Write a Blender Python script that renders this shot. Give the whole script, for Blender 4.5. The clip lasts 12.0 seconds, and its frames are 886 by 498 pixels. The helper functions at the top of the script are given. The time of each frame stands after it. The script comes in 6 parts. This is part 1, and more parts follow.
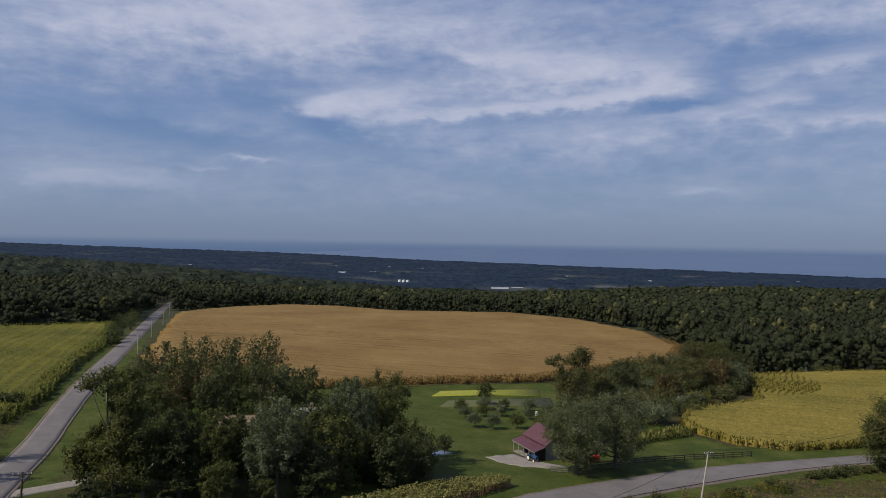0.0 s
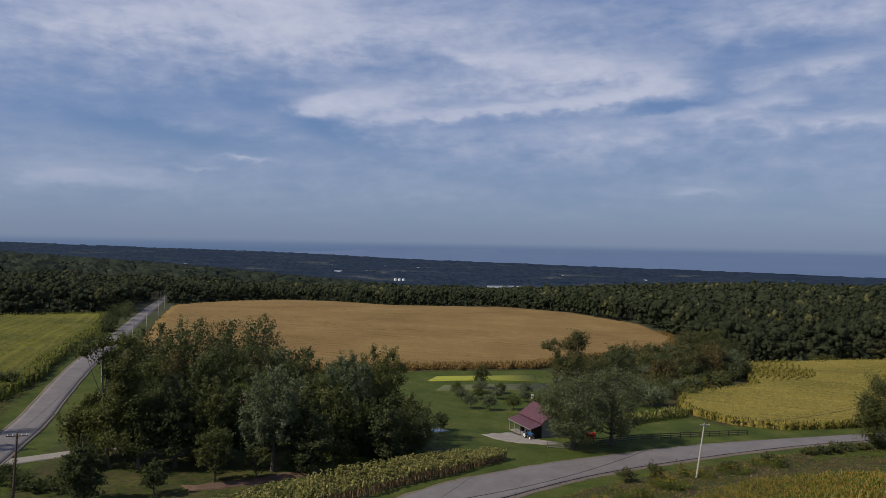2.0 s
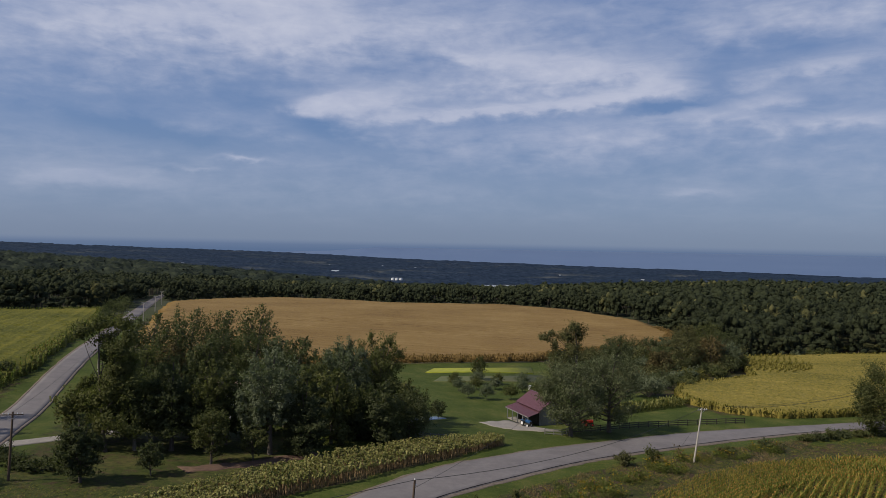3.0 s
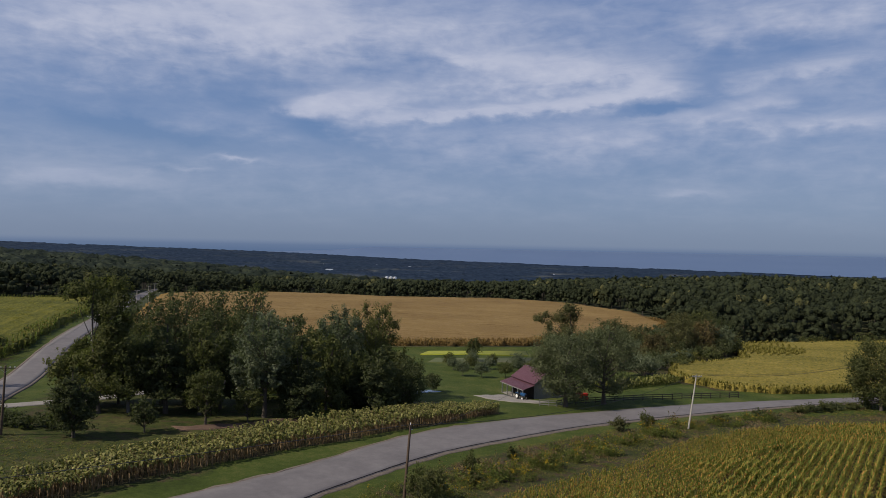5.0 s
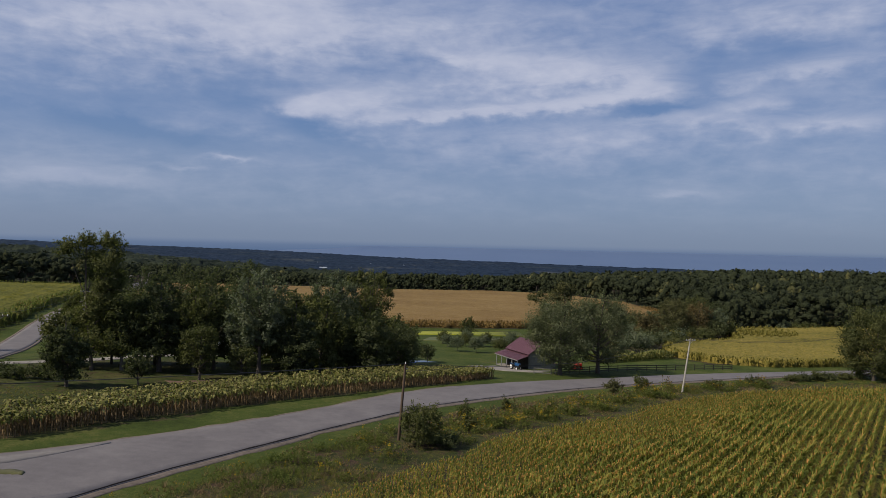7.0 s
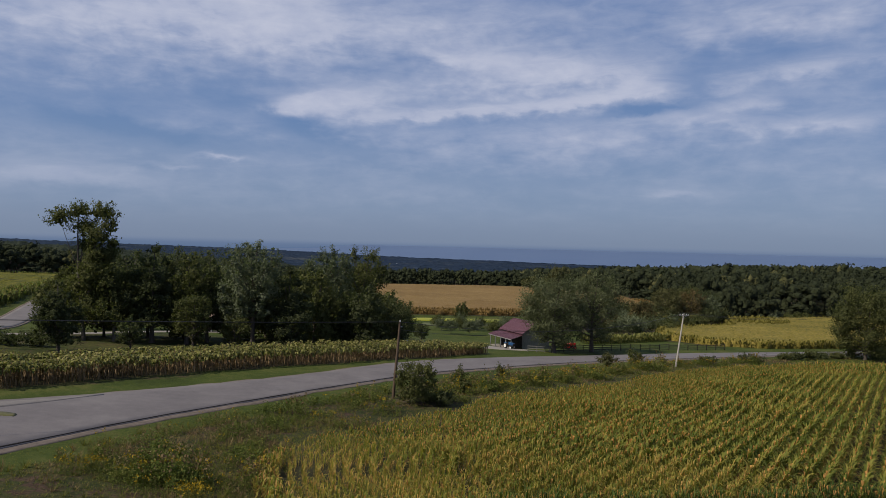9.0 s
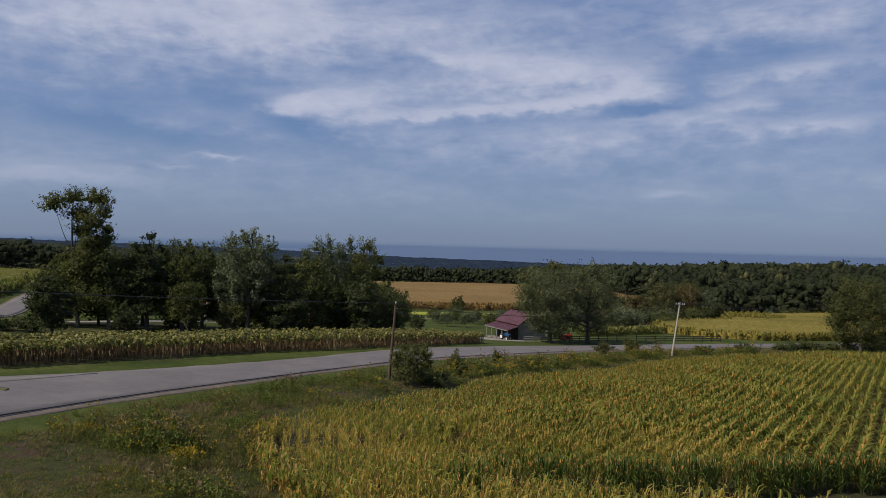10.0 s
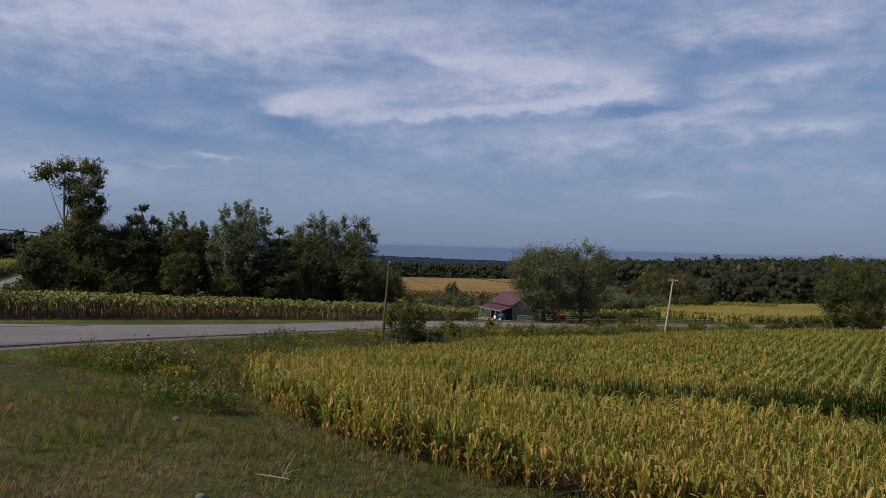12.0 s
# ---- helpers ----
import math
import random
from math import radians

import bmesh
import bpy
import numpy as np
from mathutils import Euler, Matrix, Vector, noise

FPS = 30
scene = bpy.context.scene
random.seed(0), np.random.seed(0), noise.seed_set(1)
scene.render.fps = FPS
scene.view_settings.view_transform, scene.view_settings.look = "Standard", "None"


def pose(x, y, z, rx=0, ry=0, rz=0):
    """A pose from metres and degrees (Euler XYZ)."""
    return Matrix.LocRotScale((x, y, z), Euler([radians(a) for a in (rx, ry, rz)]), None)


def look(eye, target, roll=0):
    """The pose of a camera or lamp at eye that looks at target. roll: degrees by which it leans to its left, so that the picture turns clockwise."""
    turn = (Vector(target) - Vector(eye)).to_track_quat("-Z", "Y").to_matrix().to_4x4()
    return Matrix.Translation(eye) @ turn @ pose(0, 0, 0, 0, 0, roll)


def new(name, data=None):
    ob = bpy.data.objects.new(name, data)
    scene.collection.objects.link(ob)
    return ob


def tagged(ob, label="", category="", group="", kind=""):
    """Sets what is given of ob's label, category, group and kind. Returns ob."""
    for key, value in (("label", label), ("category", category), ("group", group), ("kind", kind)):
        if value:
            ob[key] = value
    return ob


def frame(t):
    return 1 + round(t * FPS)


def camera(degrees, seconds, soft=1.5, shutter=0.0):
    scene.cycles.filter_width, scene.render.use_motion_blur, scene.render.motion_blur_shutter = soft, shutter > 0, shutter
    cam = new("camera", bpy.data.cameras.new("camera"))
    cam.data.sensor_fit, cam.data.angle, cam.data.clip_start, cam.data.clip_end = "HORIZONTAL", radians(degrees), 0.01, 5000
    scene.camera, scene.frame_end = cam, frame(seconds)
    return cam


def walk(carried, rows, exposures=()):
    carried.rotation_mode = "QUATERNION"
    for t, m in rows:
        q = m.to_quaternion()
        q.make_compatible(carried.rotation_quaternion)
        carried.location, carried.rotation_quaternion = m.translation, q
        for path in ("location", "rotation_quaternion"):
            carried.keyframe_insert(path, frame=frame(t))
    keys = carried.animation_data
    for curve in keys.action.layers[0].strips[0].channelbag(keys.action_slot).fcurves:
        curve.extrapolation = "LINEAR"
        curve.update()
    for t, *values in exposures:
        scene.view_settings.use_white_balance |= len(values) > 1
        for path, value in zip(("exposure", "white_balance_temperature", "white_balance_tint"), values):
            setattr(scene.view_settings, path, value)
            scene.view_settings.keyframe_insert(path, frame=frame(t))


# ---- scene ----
cam = camera(64.6, 12.0, 0.8)
METRES, EYE, TILT, LEAN, TURN = 30.0, 40.0, -0.75, -1.0, 0.0
ROWS = [
    (0.0, 0.0, 0.0, 0.0, 0.0, 0.0, -0.00),
    (0.5, -0.0018, -0.0012, -0.0536, -0.07, 0.0, -0.03),
    (1.0, -0.0036, 0.0024, -0.0823, -0.16, -0.01, -0.04),
    (1.5, -0.0037, 0.0023, -0.1163, -0.25, 0.03, -0.04),
    (2.0, -0.0041, 0.0034, -0.1619, -0.34, 0.03, -0.07),
    (2.5, -0.0059, 0.0066, -0.2066, -0.45, 0.05, -0.08),
    (3.0, -0.0055, 0.0094, -0.2525, -0.56, 0.06, -0.10),
    (5.0, -0.0114, 0.0129, -0.4455, -1.04, 0.11, -0.17),
    (5.5, -0.0132, 0.0127, -0.4984, -1.17, 0.11, -0.20),
    (6.0, -0.0113, 0.0102, -0.5479, -1.27, 0.11, -0.23),
    (6.5, -0.0134, 0.012, -0.601, -1.39, 0.11, -0.27),
    (7.0, -0.0145, 0.0137, -0.6538, -1.52, 0.11, -0.30),
    (9.0, -0.0186, 0.0178, -0.7958, -2.07, 0.08, -0.36),
    (9.5, -0.0186, 0.0217, -0.8272, -2.21, 0.08, -0.38),
    (10.0, -0.0167, 0.0251, -0.8593, -2.37, 0.08, -0.39),
    (10.5, -0.0138, 0.0265, -0.8912, -2.49, 0.09, -0.41),
    (11.0, -0.0131, 0.0265, -0.9278, -2.6, 0.1, -0.43),
    (11.5, -0.0138, 0.0264, -0.9657, -2.74, 0.11, -0.47),
    (12.0, -0.0145, 0.026, -0.9982, -2.86, 0.11, -0.47),
]
walk(cam, [(t, pose(0, 0, EYE, TILT, LEAN, TURN) @ pose(METRES * x, METRES * y, METRES * z, 90 + pitch, roll, yaw)) for t, x, y, z, yaw, pitch, roll in ROWS])

# ---- sky, sun and haze ----
SUN_ELEV, SUN_AZ = 46.0, -116.0     # degrees; azimuth from the view direction, minus: to the left
rng = np.random.default_rng(7)


def ramp(nt, stops, fac, interp="LINEAR"):
    n = nt.nodes.new("ShaderNodeValToRGB")
    n.color_ramp.interpolation = interp
    el = n.color_ramp.elements
    while len(el) < len(stops):
        el.new(0.5)
    for e, (p, c) in zip(el, stops):
        e.position, e.color = p, (*c, 1) if len(c) == 3 else c
    nt.links.new(fac, n.inputs[0])
    return n.outputs[0]


def calc(nt, op, a, b=None, c=None, clamp=False):
    n = nt.nodes.new("ShaderNodeMath")
    n.operation, n.use_clamp = op, clamp
    for i, v in enumerate((a, b, c)):
        if v is None:
            continue
        if isinstance(v, (int, float)):
            n.inputs[i].default_value = v
        else:
            nt.links.new(v, n.inputs[i])
    return n.outputs[0]


def mixc(nt, fac, a, b, blend="MIX"):
    n = nt.nodes.new("ShaderNodeMix")
    n.data_type, n.blend_type = "RGBA", blend
    for sock, v in ((n.inputs[0], fac), (n.inputs[6], a), (n.inputs[7], b)):
        if isinstance(v, (int, float)):
            sock.default_value = v
        elif isinstance(v, tuple):
            sock.default_value = (*v, 1)
        else:
            nt.links.new(v, sock)
    return n.outputs[2]


def noise_tex(nt, vec, scale, detail=4.0, rough=0.55, distortion=0.0, dims="3D"):
    n = nt.nodes.new("ShaderNodeTexNoise")
    n.noise_dimensions = dims
    n.inputs["Scale"].default_value, n.inputs["Detail"].default_value = scale, detail
    n.inputs["Roughness"].default_value, n.inputs["Distortion"].default_value = rough, distortion
    if vec is not None:
        nt.links.new(vec, n.inputs["Vector"])
    return n.outputs["Fac"]


def make_world():
    w = bpy.data.worlds.new("world")
    scene.world = w
    w.use_nodes = True
    nt = w.node_tree
    nt.nodes.clear()
    out = nt.nodes.new("ShaderNodeOutputWorld")
    bg = nt.nodes.new("ShaderNodeBackground")
    nt.links.new(bg.outputs[0], out.inputs[0])
    co = nt.nodes.new("ShaderNodeTexCoord").outputs["Generated"]
    sep = nt.nodes.new("ShaderNodeSeparateXYZ")
    nt.links.new(co, sep.inputs[0])
    x, y, z = sep.outputs
    az = calc(nt, "ARCTAN2", x, y)
    el = calc(nt, "ARCSINE", z)
    sky = nt.nodes.new("ShaderNodeTexSky")
    sky.sky_type, sky.sun_disc = "NISHITA", False
    sky.sun_elevation, sky.sun_rotation = radians(SUN_ELEV), radians(SUN_AZ)
    sky.air_density, sky.dust_density = 1.0, 1.5
    blue = mixc(nt, 1.0, sky.outputs[0], (0.066, 0.066, 0.066), "MULTIPLY")
    # late-summer haze over the clear sky
    el01 = calc(nt, "MULTIPLY", el, 2.2, clamp=True)
    haze = ramp(nt, [(0.0, (0.215, 0.285, 0.425)), (0.10, (0.190, 0.277, 0.455)), (0.35, (0.126, 0.226, 0.455)),
                     (0.8, (0.112, 0.205, 0.445)), (1.0, (0.095, 0.172, 0.40))], el01)
    clear = mixc(nt, 0.78, blue, haze)
    # cloud sheet: a plane high above, seen in perspective
    zz = calc(nt, "ADD", calc(nt, "MAXIMUM", z, 0.0), 0.10)
    comb = nt.nodes.new("ShaderNodeCombineXYZ")
    nt.links.new(calc(nt, "DIVIDE", x, zz), comb.inputs[0])
    nt.links.new(calc(nt, "MULTIPLY", calc(nt, "DIVIDE", y, zz), 1.0), comb.inputs[1])
    big = noise_tex(nt, comb.outputs[0], 0.62, 6.0, 0.55, 0.25)

    def plane(across, upward, shear):
        c = nt.nodes.new("ShaderNodeCombineXYZ")
        nt.links.new(calc(nt, "MULTIPLY", calc(nt, "SUBTRACT", az, calc(nt, "MULTIPLY", el, shear)), across), c.inputs[0])
        nt.links.new(calc(nt, "MULTIPLY", el, upward), c.inputs[1])
        return c.outputs[0]
    fine = noise_tex(nt, plane(6.0, 22.0, -0.2), 1.0, 5.0, 0.50, 0.3)
    wisp = noise_tex(nt, plane(16.0, 62.0, 0.2), 1.0, 6.0, 0.62, 0.6)
    puff = noise_tex(nt, plane(26.0, 46.0, 0.0), 1.0, 5.0, 0.55, 0.2)
    d = calc(nt, "ADD", calc(nt, "MULTIPLY", big, 0.18), calc(nt, "MULTIPLY", fine, 0.36))
    d = calc(nt, "ADD", calc(nt, "ADD", d, 0.108), calc(nt, "ADD", calc(nt, "MULTIPLY", wisp, 0.16), calc(nt, "MULTIPLY", puff, 0.14)))
    warp_a = calc(nt, "MULTIPLY", calc(nt, "SUBTRACT", fine, 0.5), 0.10)
    warp_e = calc(nt, "ADD", calc(nt, "MULTIPLY", calc(nt, "SUBTRACT", puff, 0.5), 0.028), calc(nt, "MULTIPLY", calc(nt, "SUBTRACT", fine, 0.5), 0.024))
    az_w, el_w = calc(nt, "ADD", az, warp_a), calc(nt, "ADD", el, warp_e)

    # banks of cloud: azimuth, elevation, half width, half height (radians), tilt (degrees), weight
    veils = [(-0.23, 0.306, 0.094, 0.0444, -2.5, 0.3), (-0.394, 0.278, 0.127, 0.0444, -2.5, 0.2), (-0.111, 0.282, 0.192, 0.0403, 1.5, 0.14), (0.121, 0.294, 0.192, 0.0323, 1.5, 0.07),
              (0.162, 0.227, 0.183, 0.0323, 3.5, 0.24), (-0.121, 0.187, 0.084, 0.0218, 4.5, 0.28), (0.084, 0.138, 0.209, 0.0242, 1.5, 0.1), (0.308, 0.155, 0.146, 0.0242, 1.5, 0.12),
              (0.496, 0.286, 0.135, 0.0323, 1.5, 0.17), (-0.46, 0.075, 0.069, 0.0129, -1.5, 0.24), (-0.216, 0.067, 0.488, 0.021, 1.5, 0.05), (-0.478, 0.212, 0.143, 0.0323, 1.5, 0.05),
              (-0.545, 0.255, 0.11, 0.0242, 1.5, 0.12)]
    streaks = [(-0.164, 0.188, 0.056, 0.0105, 12.0, 0.2), (-0.005, 0.176, 0.085, 0.0097, 4.8, 0.19), (0.131, 0.187, 0.104, 0.0081, 3.8, 0.24), (0.247, 0.201, 0.086, 0.0073, 7.8, 0.25),
              (0.318, 0.213, 0.034, 0.0161, -21.9, 0.13), (0.098, 0.253, 0.088, 0.0105, -4.2, 0.15), (0.224, 0.237, 0.087, 0.0113, -8.3, 0.14), (0.434, 0.185, 0.055, 0.0105, 3.5, 0.19),
              (0.38, 0.166, 0.082, 0.0097, -4.8, 0.12), (0.53, 0.158, 0.077, 0.0105, 2.3, 0.18), (0.528, 0.23, 0.077, 0.0105, 1.7, 0.15), (0.423, 0.211, 0.024, 0.0097, -2.8, 0.12),
              (-0.274, 0.107, 0.033, 0.004, 2.0, 0.26), (-0.342, 0.09, 0.033, 0.0032, 2.1, 0.12), (0.364, 0.076, 0.032, 0.0048, -4.3, 0.18)]
    gaps = [(0.378, 0.236, 0.045, 0.0274, -27.8, -0.13), (0.458, 0.259, 0.058, 0.021, 6.0, -0.1), (0.305, 0.28, 0.054, 0.0323, -2.6, -0.06), (0.307, 0.183, 0.058, 0.0065, 6.5, -0.2),
              (-0.385, 0.136, 0.127, 0.0145, -4.0, -0.17), (-0.172, 0.154, 0.072, 0.0105, -18.2, -0.16), (-0.329, 0.178, 0.16, 0.0258, 3.2, -0.07), (-0.014, 0.218, 0.048, 0.029, 0.9, -0.05),
              (-0.124, 0.128, 0.264, 0.0161, 1.4, -0.06), (0.18, 0.089, 0.262, 0.0129, 0.1, -0.05)]
    body = None
    for a0, e0, wa, we, tilt, k in veils + streaks + gaps:
        ca, sa_ = math.cos(radians(tilt)), math.sin(radians(tilt))
        da, de = calc(nt, "SUBTRACT", az_w, a0), calc(nt, "SUBTRACT", el_w, e0)
        u = calc(nt, "ADD", calc(nt, "MULTIPLY", da, ca / wa), calc(nt, "MULTIPLY", de, sa_ / wa))
        v = calc(nt, "ADD", calc(nt, "MULTIPLY", da, -sa_ / we), calc(nt, "MULTIPLY", de, ca / we))
        r2 = calc(nt, "ADD", calc(nt, "MULTIPLY", u, u), calc(nt, "MULTIPLY", v, v))
        g = calc(nt, "MULTIPLY", calc(nt, "POWER", 2.718, calc(nt, "MULTIPLY", r2, -1.0)), k)
        body = g if body is None else calc(nt, "ADD", body, g)
    # thin places let more of the grain show
    d = calc(nt, "ADD", d, calc(nt, "MULTIPLY", body, calc(nt, "ADD", 0.55, calc(nt, "ADD", calc(nt, "MULTIPLY", puff, 0.65), calc(nt, "MULTIPLY", wisp, 0.55)))))
    cover = ramp(nt, [(0.0, (0, 0, 0)), (0.36, (0.02, 0.02, 0.02)), (0.50, (0.20, 0.20, 0.20)), (0.62, (0.46, 0.46, 0.46)), (0.80, (0.86, 0.86, 0.86)), (1.0, (0.97, 0.97, 0.97))], d)
    fade = ramp(nt, [(0.0, (0, 0, 0)), (0.03, (0.05, 0.05, 0.05)), (0.2, (0.75, 0.75, 0.75)), (0.45, (1, 1, 1))], el01)
    cover = mixc(nt, 1.0, cover, fade, "MULTIPLY")
    lit = mixc(nt, calc(nt, "ADD", calc(nt, "MULTIPLY", puff, 0.6), calc(nt, "MULTIPLY", wisp, 0.4)), (0.34, 0.39, 0.56), (0.60, 0.62, 0.72))
    col = mixc(nt, cover, clear, lit)
    # the lake's own far edge and the land below the horizon
    down = calc(nt, "MULTIPLY", calc(nt, "ADD", el, 0.030), 33.333, clamp=True)
    below = ramp(nt, [(0.0, (0.098, 0.150, 0.262)), (0.45, (0.104, 0.158, 0.272)), (0.80, (0.140, 0.195, 0.312)), (1.0, (0.19, 0.245, 0.365))], down)
    sea = ramp(nt, [(0.0, (1, 1, 1)), (0.70, (1, 1, 1)), (0.98, (0, 0, 0))], down)
    col = mixc(nt, sea, col, below)
    nt.links.new(col, bg.inputs[0])
    bg.inputs[1].default_value = 1.0


make_world()
lamp = bpy.data.lights.new("sun", "SUN")
lamp.energy, lamp.angle, lamp.color = 4.3, radians(0.6), (1.0, 0.90, 0.74)
sun = new("sun", lamp)
se, sa = radians(SUN_ELEV), radians(SUN_AZ)
sun.matrix_world = look((0, 0, 0), (-math.sin(sa) * math.cos(se), -math.cos(sa) * math.cos(se), -math.sin(se)))

# ---- materials ----


def mat(name):
    m = bpy.data.materials.new(name)
    m.use_nodes = True
    nt = m.node_tree
    bsdf = nt.nodes["Principled BSDF"]
    return m, nt, bsdf


def obj_coord(nt):
    return nt.nodes.new("ShaderNodeNewGeometry").outputs["Position"]


def bump(nt, bsdf, height, strength=0.4, dist=0.05):
    b = nt.nodes.new("ShaderNodeBump")
    b.inputs["Strength"].default_value, b.inputs["Distance"].default_value = strength, dist
    nt.links.new(height, b.inputs["Height"])
    nt.links.new(b.outputs[0], bsdf.inputs["Normal"])


def plain(name, c1, c2, scale=3.0, rough=0.8, metal=0.0, bmp=0.2, dist=0.02, big=0.25):
    """Two-tone surface: fine grain and broad stains."""
    m, nt, bsdf = mat(name)
    p = obj_coord(nt)
    a = noise_tex(nt, p, scale, 5.0, 0.65)
    b = noise_tex(nt, p, scale * 0.11, 3.0, 0.5)
    f = calc(nt, "ADD", calc(nt, "MULTIPLY", a, 1 - big), calc(nt, "MULTIPLY", b, big))
    col = ramp(nt, [(0.3, c1), (0.7, c2)], f)
    nt.links.new(col, bsdf.inputs["Base Color"])
    bsdf.inputs["Roughness"].default_value, bsdf.inputs["Metallic"].default_value = rough, metal
    bump(nt, bsdf, a, bmp, dist)
    return m


def leafy(name, tones, trans=0.3, gloss=0.55, patch=0.06, vary=0.55, relief=0.0, grain=0.0):
    """Leaves: every leaf its own tone, drifting over broad patches."""
    m, nt, bsdf = mat(name)
    isl = nt.nodes.new("ShaderNodeNewGeometry")
    r = isl.outputs["Random Per Island"]
    n = noise_tex(nt, isl.outputs["Position"], patch, 3.0, 0.6)
    o = nt.nodes.new("ShaderNodeObjectInfo").outputs["Random"]
    f = calc(nt, "ADD", calc(nt, "MULTIPLY", r, vary), calc(nt, "MULTIPLY", n, 1.45 - vary))
    if grain:
        f = calc(nt, "ADD", f, calc(nt, "MULTIPLY", calc(nt, "SUBTRACT", noise_tex(nt, isl.outputs["Position"], 1.3, 4.0, 0.7), 0.5), grain))
    f = calc(nt, "ADD", calc(nt, "SUBTRACT", f, 0.27), calc(nt, "MULTIPLY", calc(nt, "SUBTRACT", o, 0.5), 0.16), clamp=True)
    k = len(tones) - 1
    col = ramp(nt, [(i / k, c) for i, c in enumerate(tones)], f)
    nt.links.new(col, bsdf.inputs["Base Color"])
    bsdf.inputs["Roughness"].default_value = gloss
    bsdf.inputs["Specular IOR Level"].default_value = 0.12
    if relief:
        bump(nt, bsdf, noise_tex(nt, isl.outputs["Position"], 1.1, 4.0, 0.65), relief, 1.2)
    t = nt.nodes.new("ShaderNodeBsdfTranslucent")
    nt.links.new(mixc(nt, 1.0, col, (1.0, 1.15, 0.65), "MULTIPLY"), t.inputs[0])
    mx = nt.nodes.new("ShaderNodeMixShader")
    mx.inputs[0].default_value = trans
    nt.links.new(bsdf.outputs[0], mx.inputs[1])
    nt.links.new(t.outputs[0], mx.inputs[2])
    nt.links.new(mx.outputs[0], nt.nodes["Material Output"].inputs[0])
    return m


def ground_material():
    m, nt, bsdf = mat("ground")
    p = obj_coord(nt)
    at = nt.nodes.new("ShaderNodeAttribute")
    at.attribute_name = "zone"
    sep = nt.nodes.new("ShaderNodeSeparateColor")
    nt.links.new(at.outputs["Color"], sep.inputs[0])
    lawn, soil, far = sep.outputs
    n1 = noise_tex(nt, p, 1.3, 6.0, 0.7)
    n2 = noise_tex(nt, p, 0.13, 4.0, 0.6)
    n3 = noise_tex(nt, p, 6.0, 4.0, 0.7)
    f = calc(nt, "ADD", calc(nt, "ADD", calc(nt, "MULTIPLY", n1, 0.38), calc(nt, "MULTIPLY", n2, 0.34)), calc(nt, "MULTIPLY", n3, 0.28))
    rough = ramp(nt, [(0.38, (0.008, 0.012, 0.004)), (0.46, (0.026, 0.035, 0.009)), (0.54, (0.050, 0.048, 0.016)), (0.64, (0.110, 0.078, 0.040))], f)
    thatch = ramp(nt, [(0.50, (0, 0, 0)), (0.60, (1, 1, 1))], noise_tex(nt, p, 0.55, 5.0, 0.7))
    rough = mixc(nt, thatch, rough, ramp(nt, [(0.35, (0.024, 0.015, 0.010)), (0.65, (0.085, 0.055, 0.036))], n3))
    f2 = calc(nt, "ADD", calc(nt, "MULTIPLY", n3, 0.30), calc(nt, "ADD", calc(nt, "MULTIPLY", n2, 0.40), calc(nt, "MULTIPLY", n1, 0.30)))
    mown = ramp(nt, [(0.36, (0.022, 0.033, 0.005)), (0.50, (0.044, 0.062, 0.010)), (0.62, (0.090, 0.090, 0.025))], f2)
    bare = ramp(nt, [(0.35, (0.026, 0.026, 0.012)), (0.65, (0.056, 0.050, 0.024))], f)
    farc = ramp(nt, [(0.35, (0.024, 0.030, 0.016)), (0.55, (0.040, 0.046, 0.022)), (0.72, (0.078, 0.080, 0.036))], noise_tex(nt, p, 0.006, 6.0, 0.6))
    edge = calc(nt, "MULTIPLY", calc(nt, "SUBTRACT", n1, 0.5), 0.6)
    k1 = calc(nt, "MULTIPLY", calc(nt, "SUBTRACT", calc(nt, "ADD", lawn, edge), 0.35), 3.5, clamp=True)
    k2 = calc(nt, "MULTIPLY", calc(nt, "SUBTRACT", calc(nt, "ADD", soil, edge), 0.35), 3.5, clamp=True)
    col = mixc(nt, k1, rough, mown)
    col = mixc(nt, k2, col, bare)
    col = mixc(nt, far, col, farc)
    nt.links.new(col, bsdf.inputs["Base Color"])
    bsdf.inputs["Roughness"].default_value = 0.95
    bsdf.inputs["Specular IOR Level"].default_value = 0.15
    bump(nt, bsdf, calc(nt, "ADD", n1, n3), 0.5, 0.12)
    return m


def road_material():
    m, nt, bsdf = mat("worn_asphalt")
    p = obj_coord(nt)
    a = noise_tex(nt, p, 9.0, 5.0, 0.7)
    b = noise_tex(nt, p, 0.22, 4.0, 0.6)
    c = noise_tex(nt, p, 1.1, 3.0, 0.6)
    f = calc(nt, "ADD", calc(nt, "ADD", calc(nt, "MULTIPLY", a, 0.3), calc(nt, "MULTIPLY", b, 0.45)), calc(nt, "MULTIPLY", c, 0.25))
    col = ramp(nt, [(0.33, (0.088, 0.079, 0.080)), (0.5, (0.122, 0.110, 0.110)), (0.66, (0.160, 0.146, 0.142))], f)
    nt.links.new(col, bsdf.inputs["Base Color"])
    bsdf.inputs["Roughness"].default_value = 0.9
    bump(nt, bsdf, a, 0.3, 0.02)
    return m


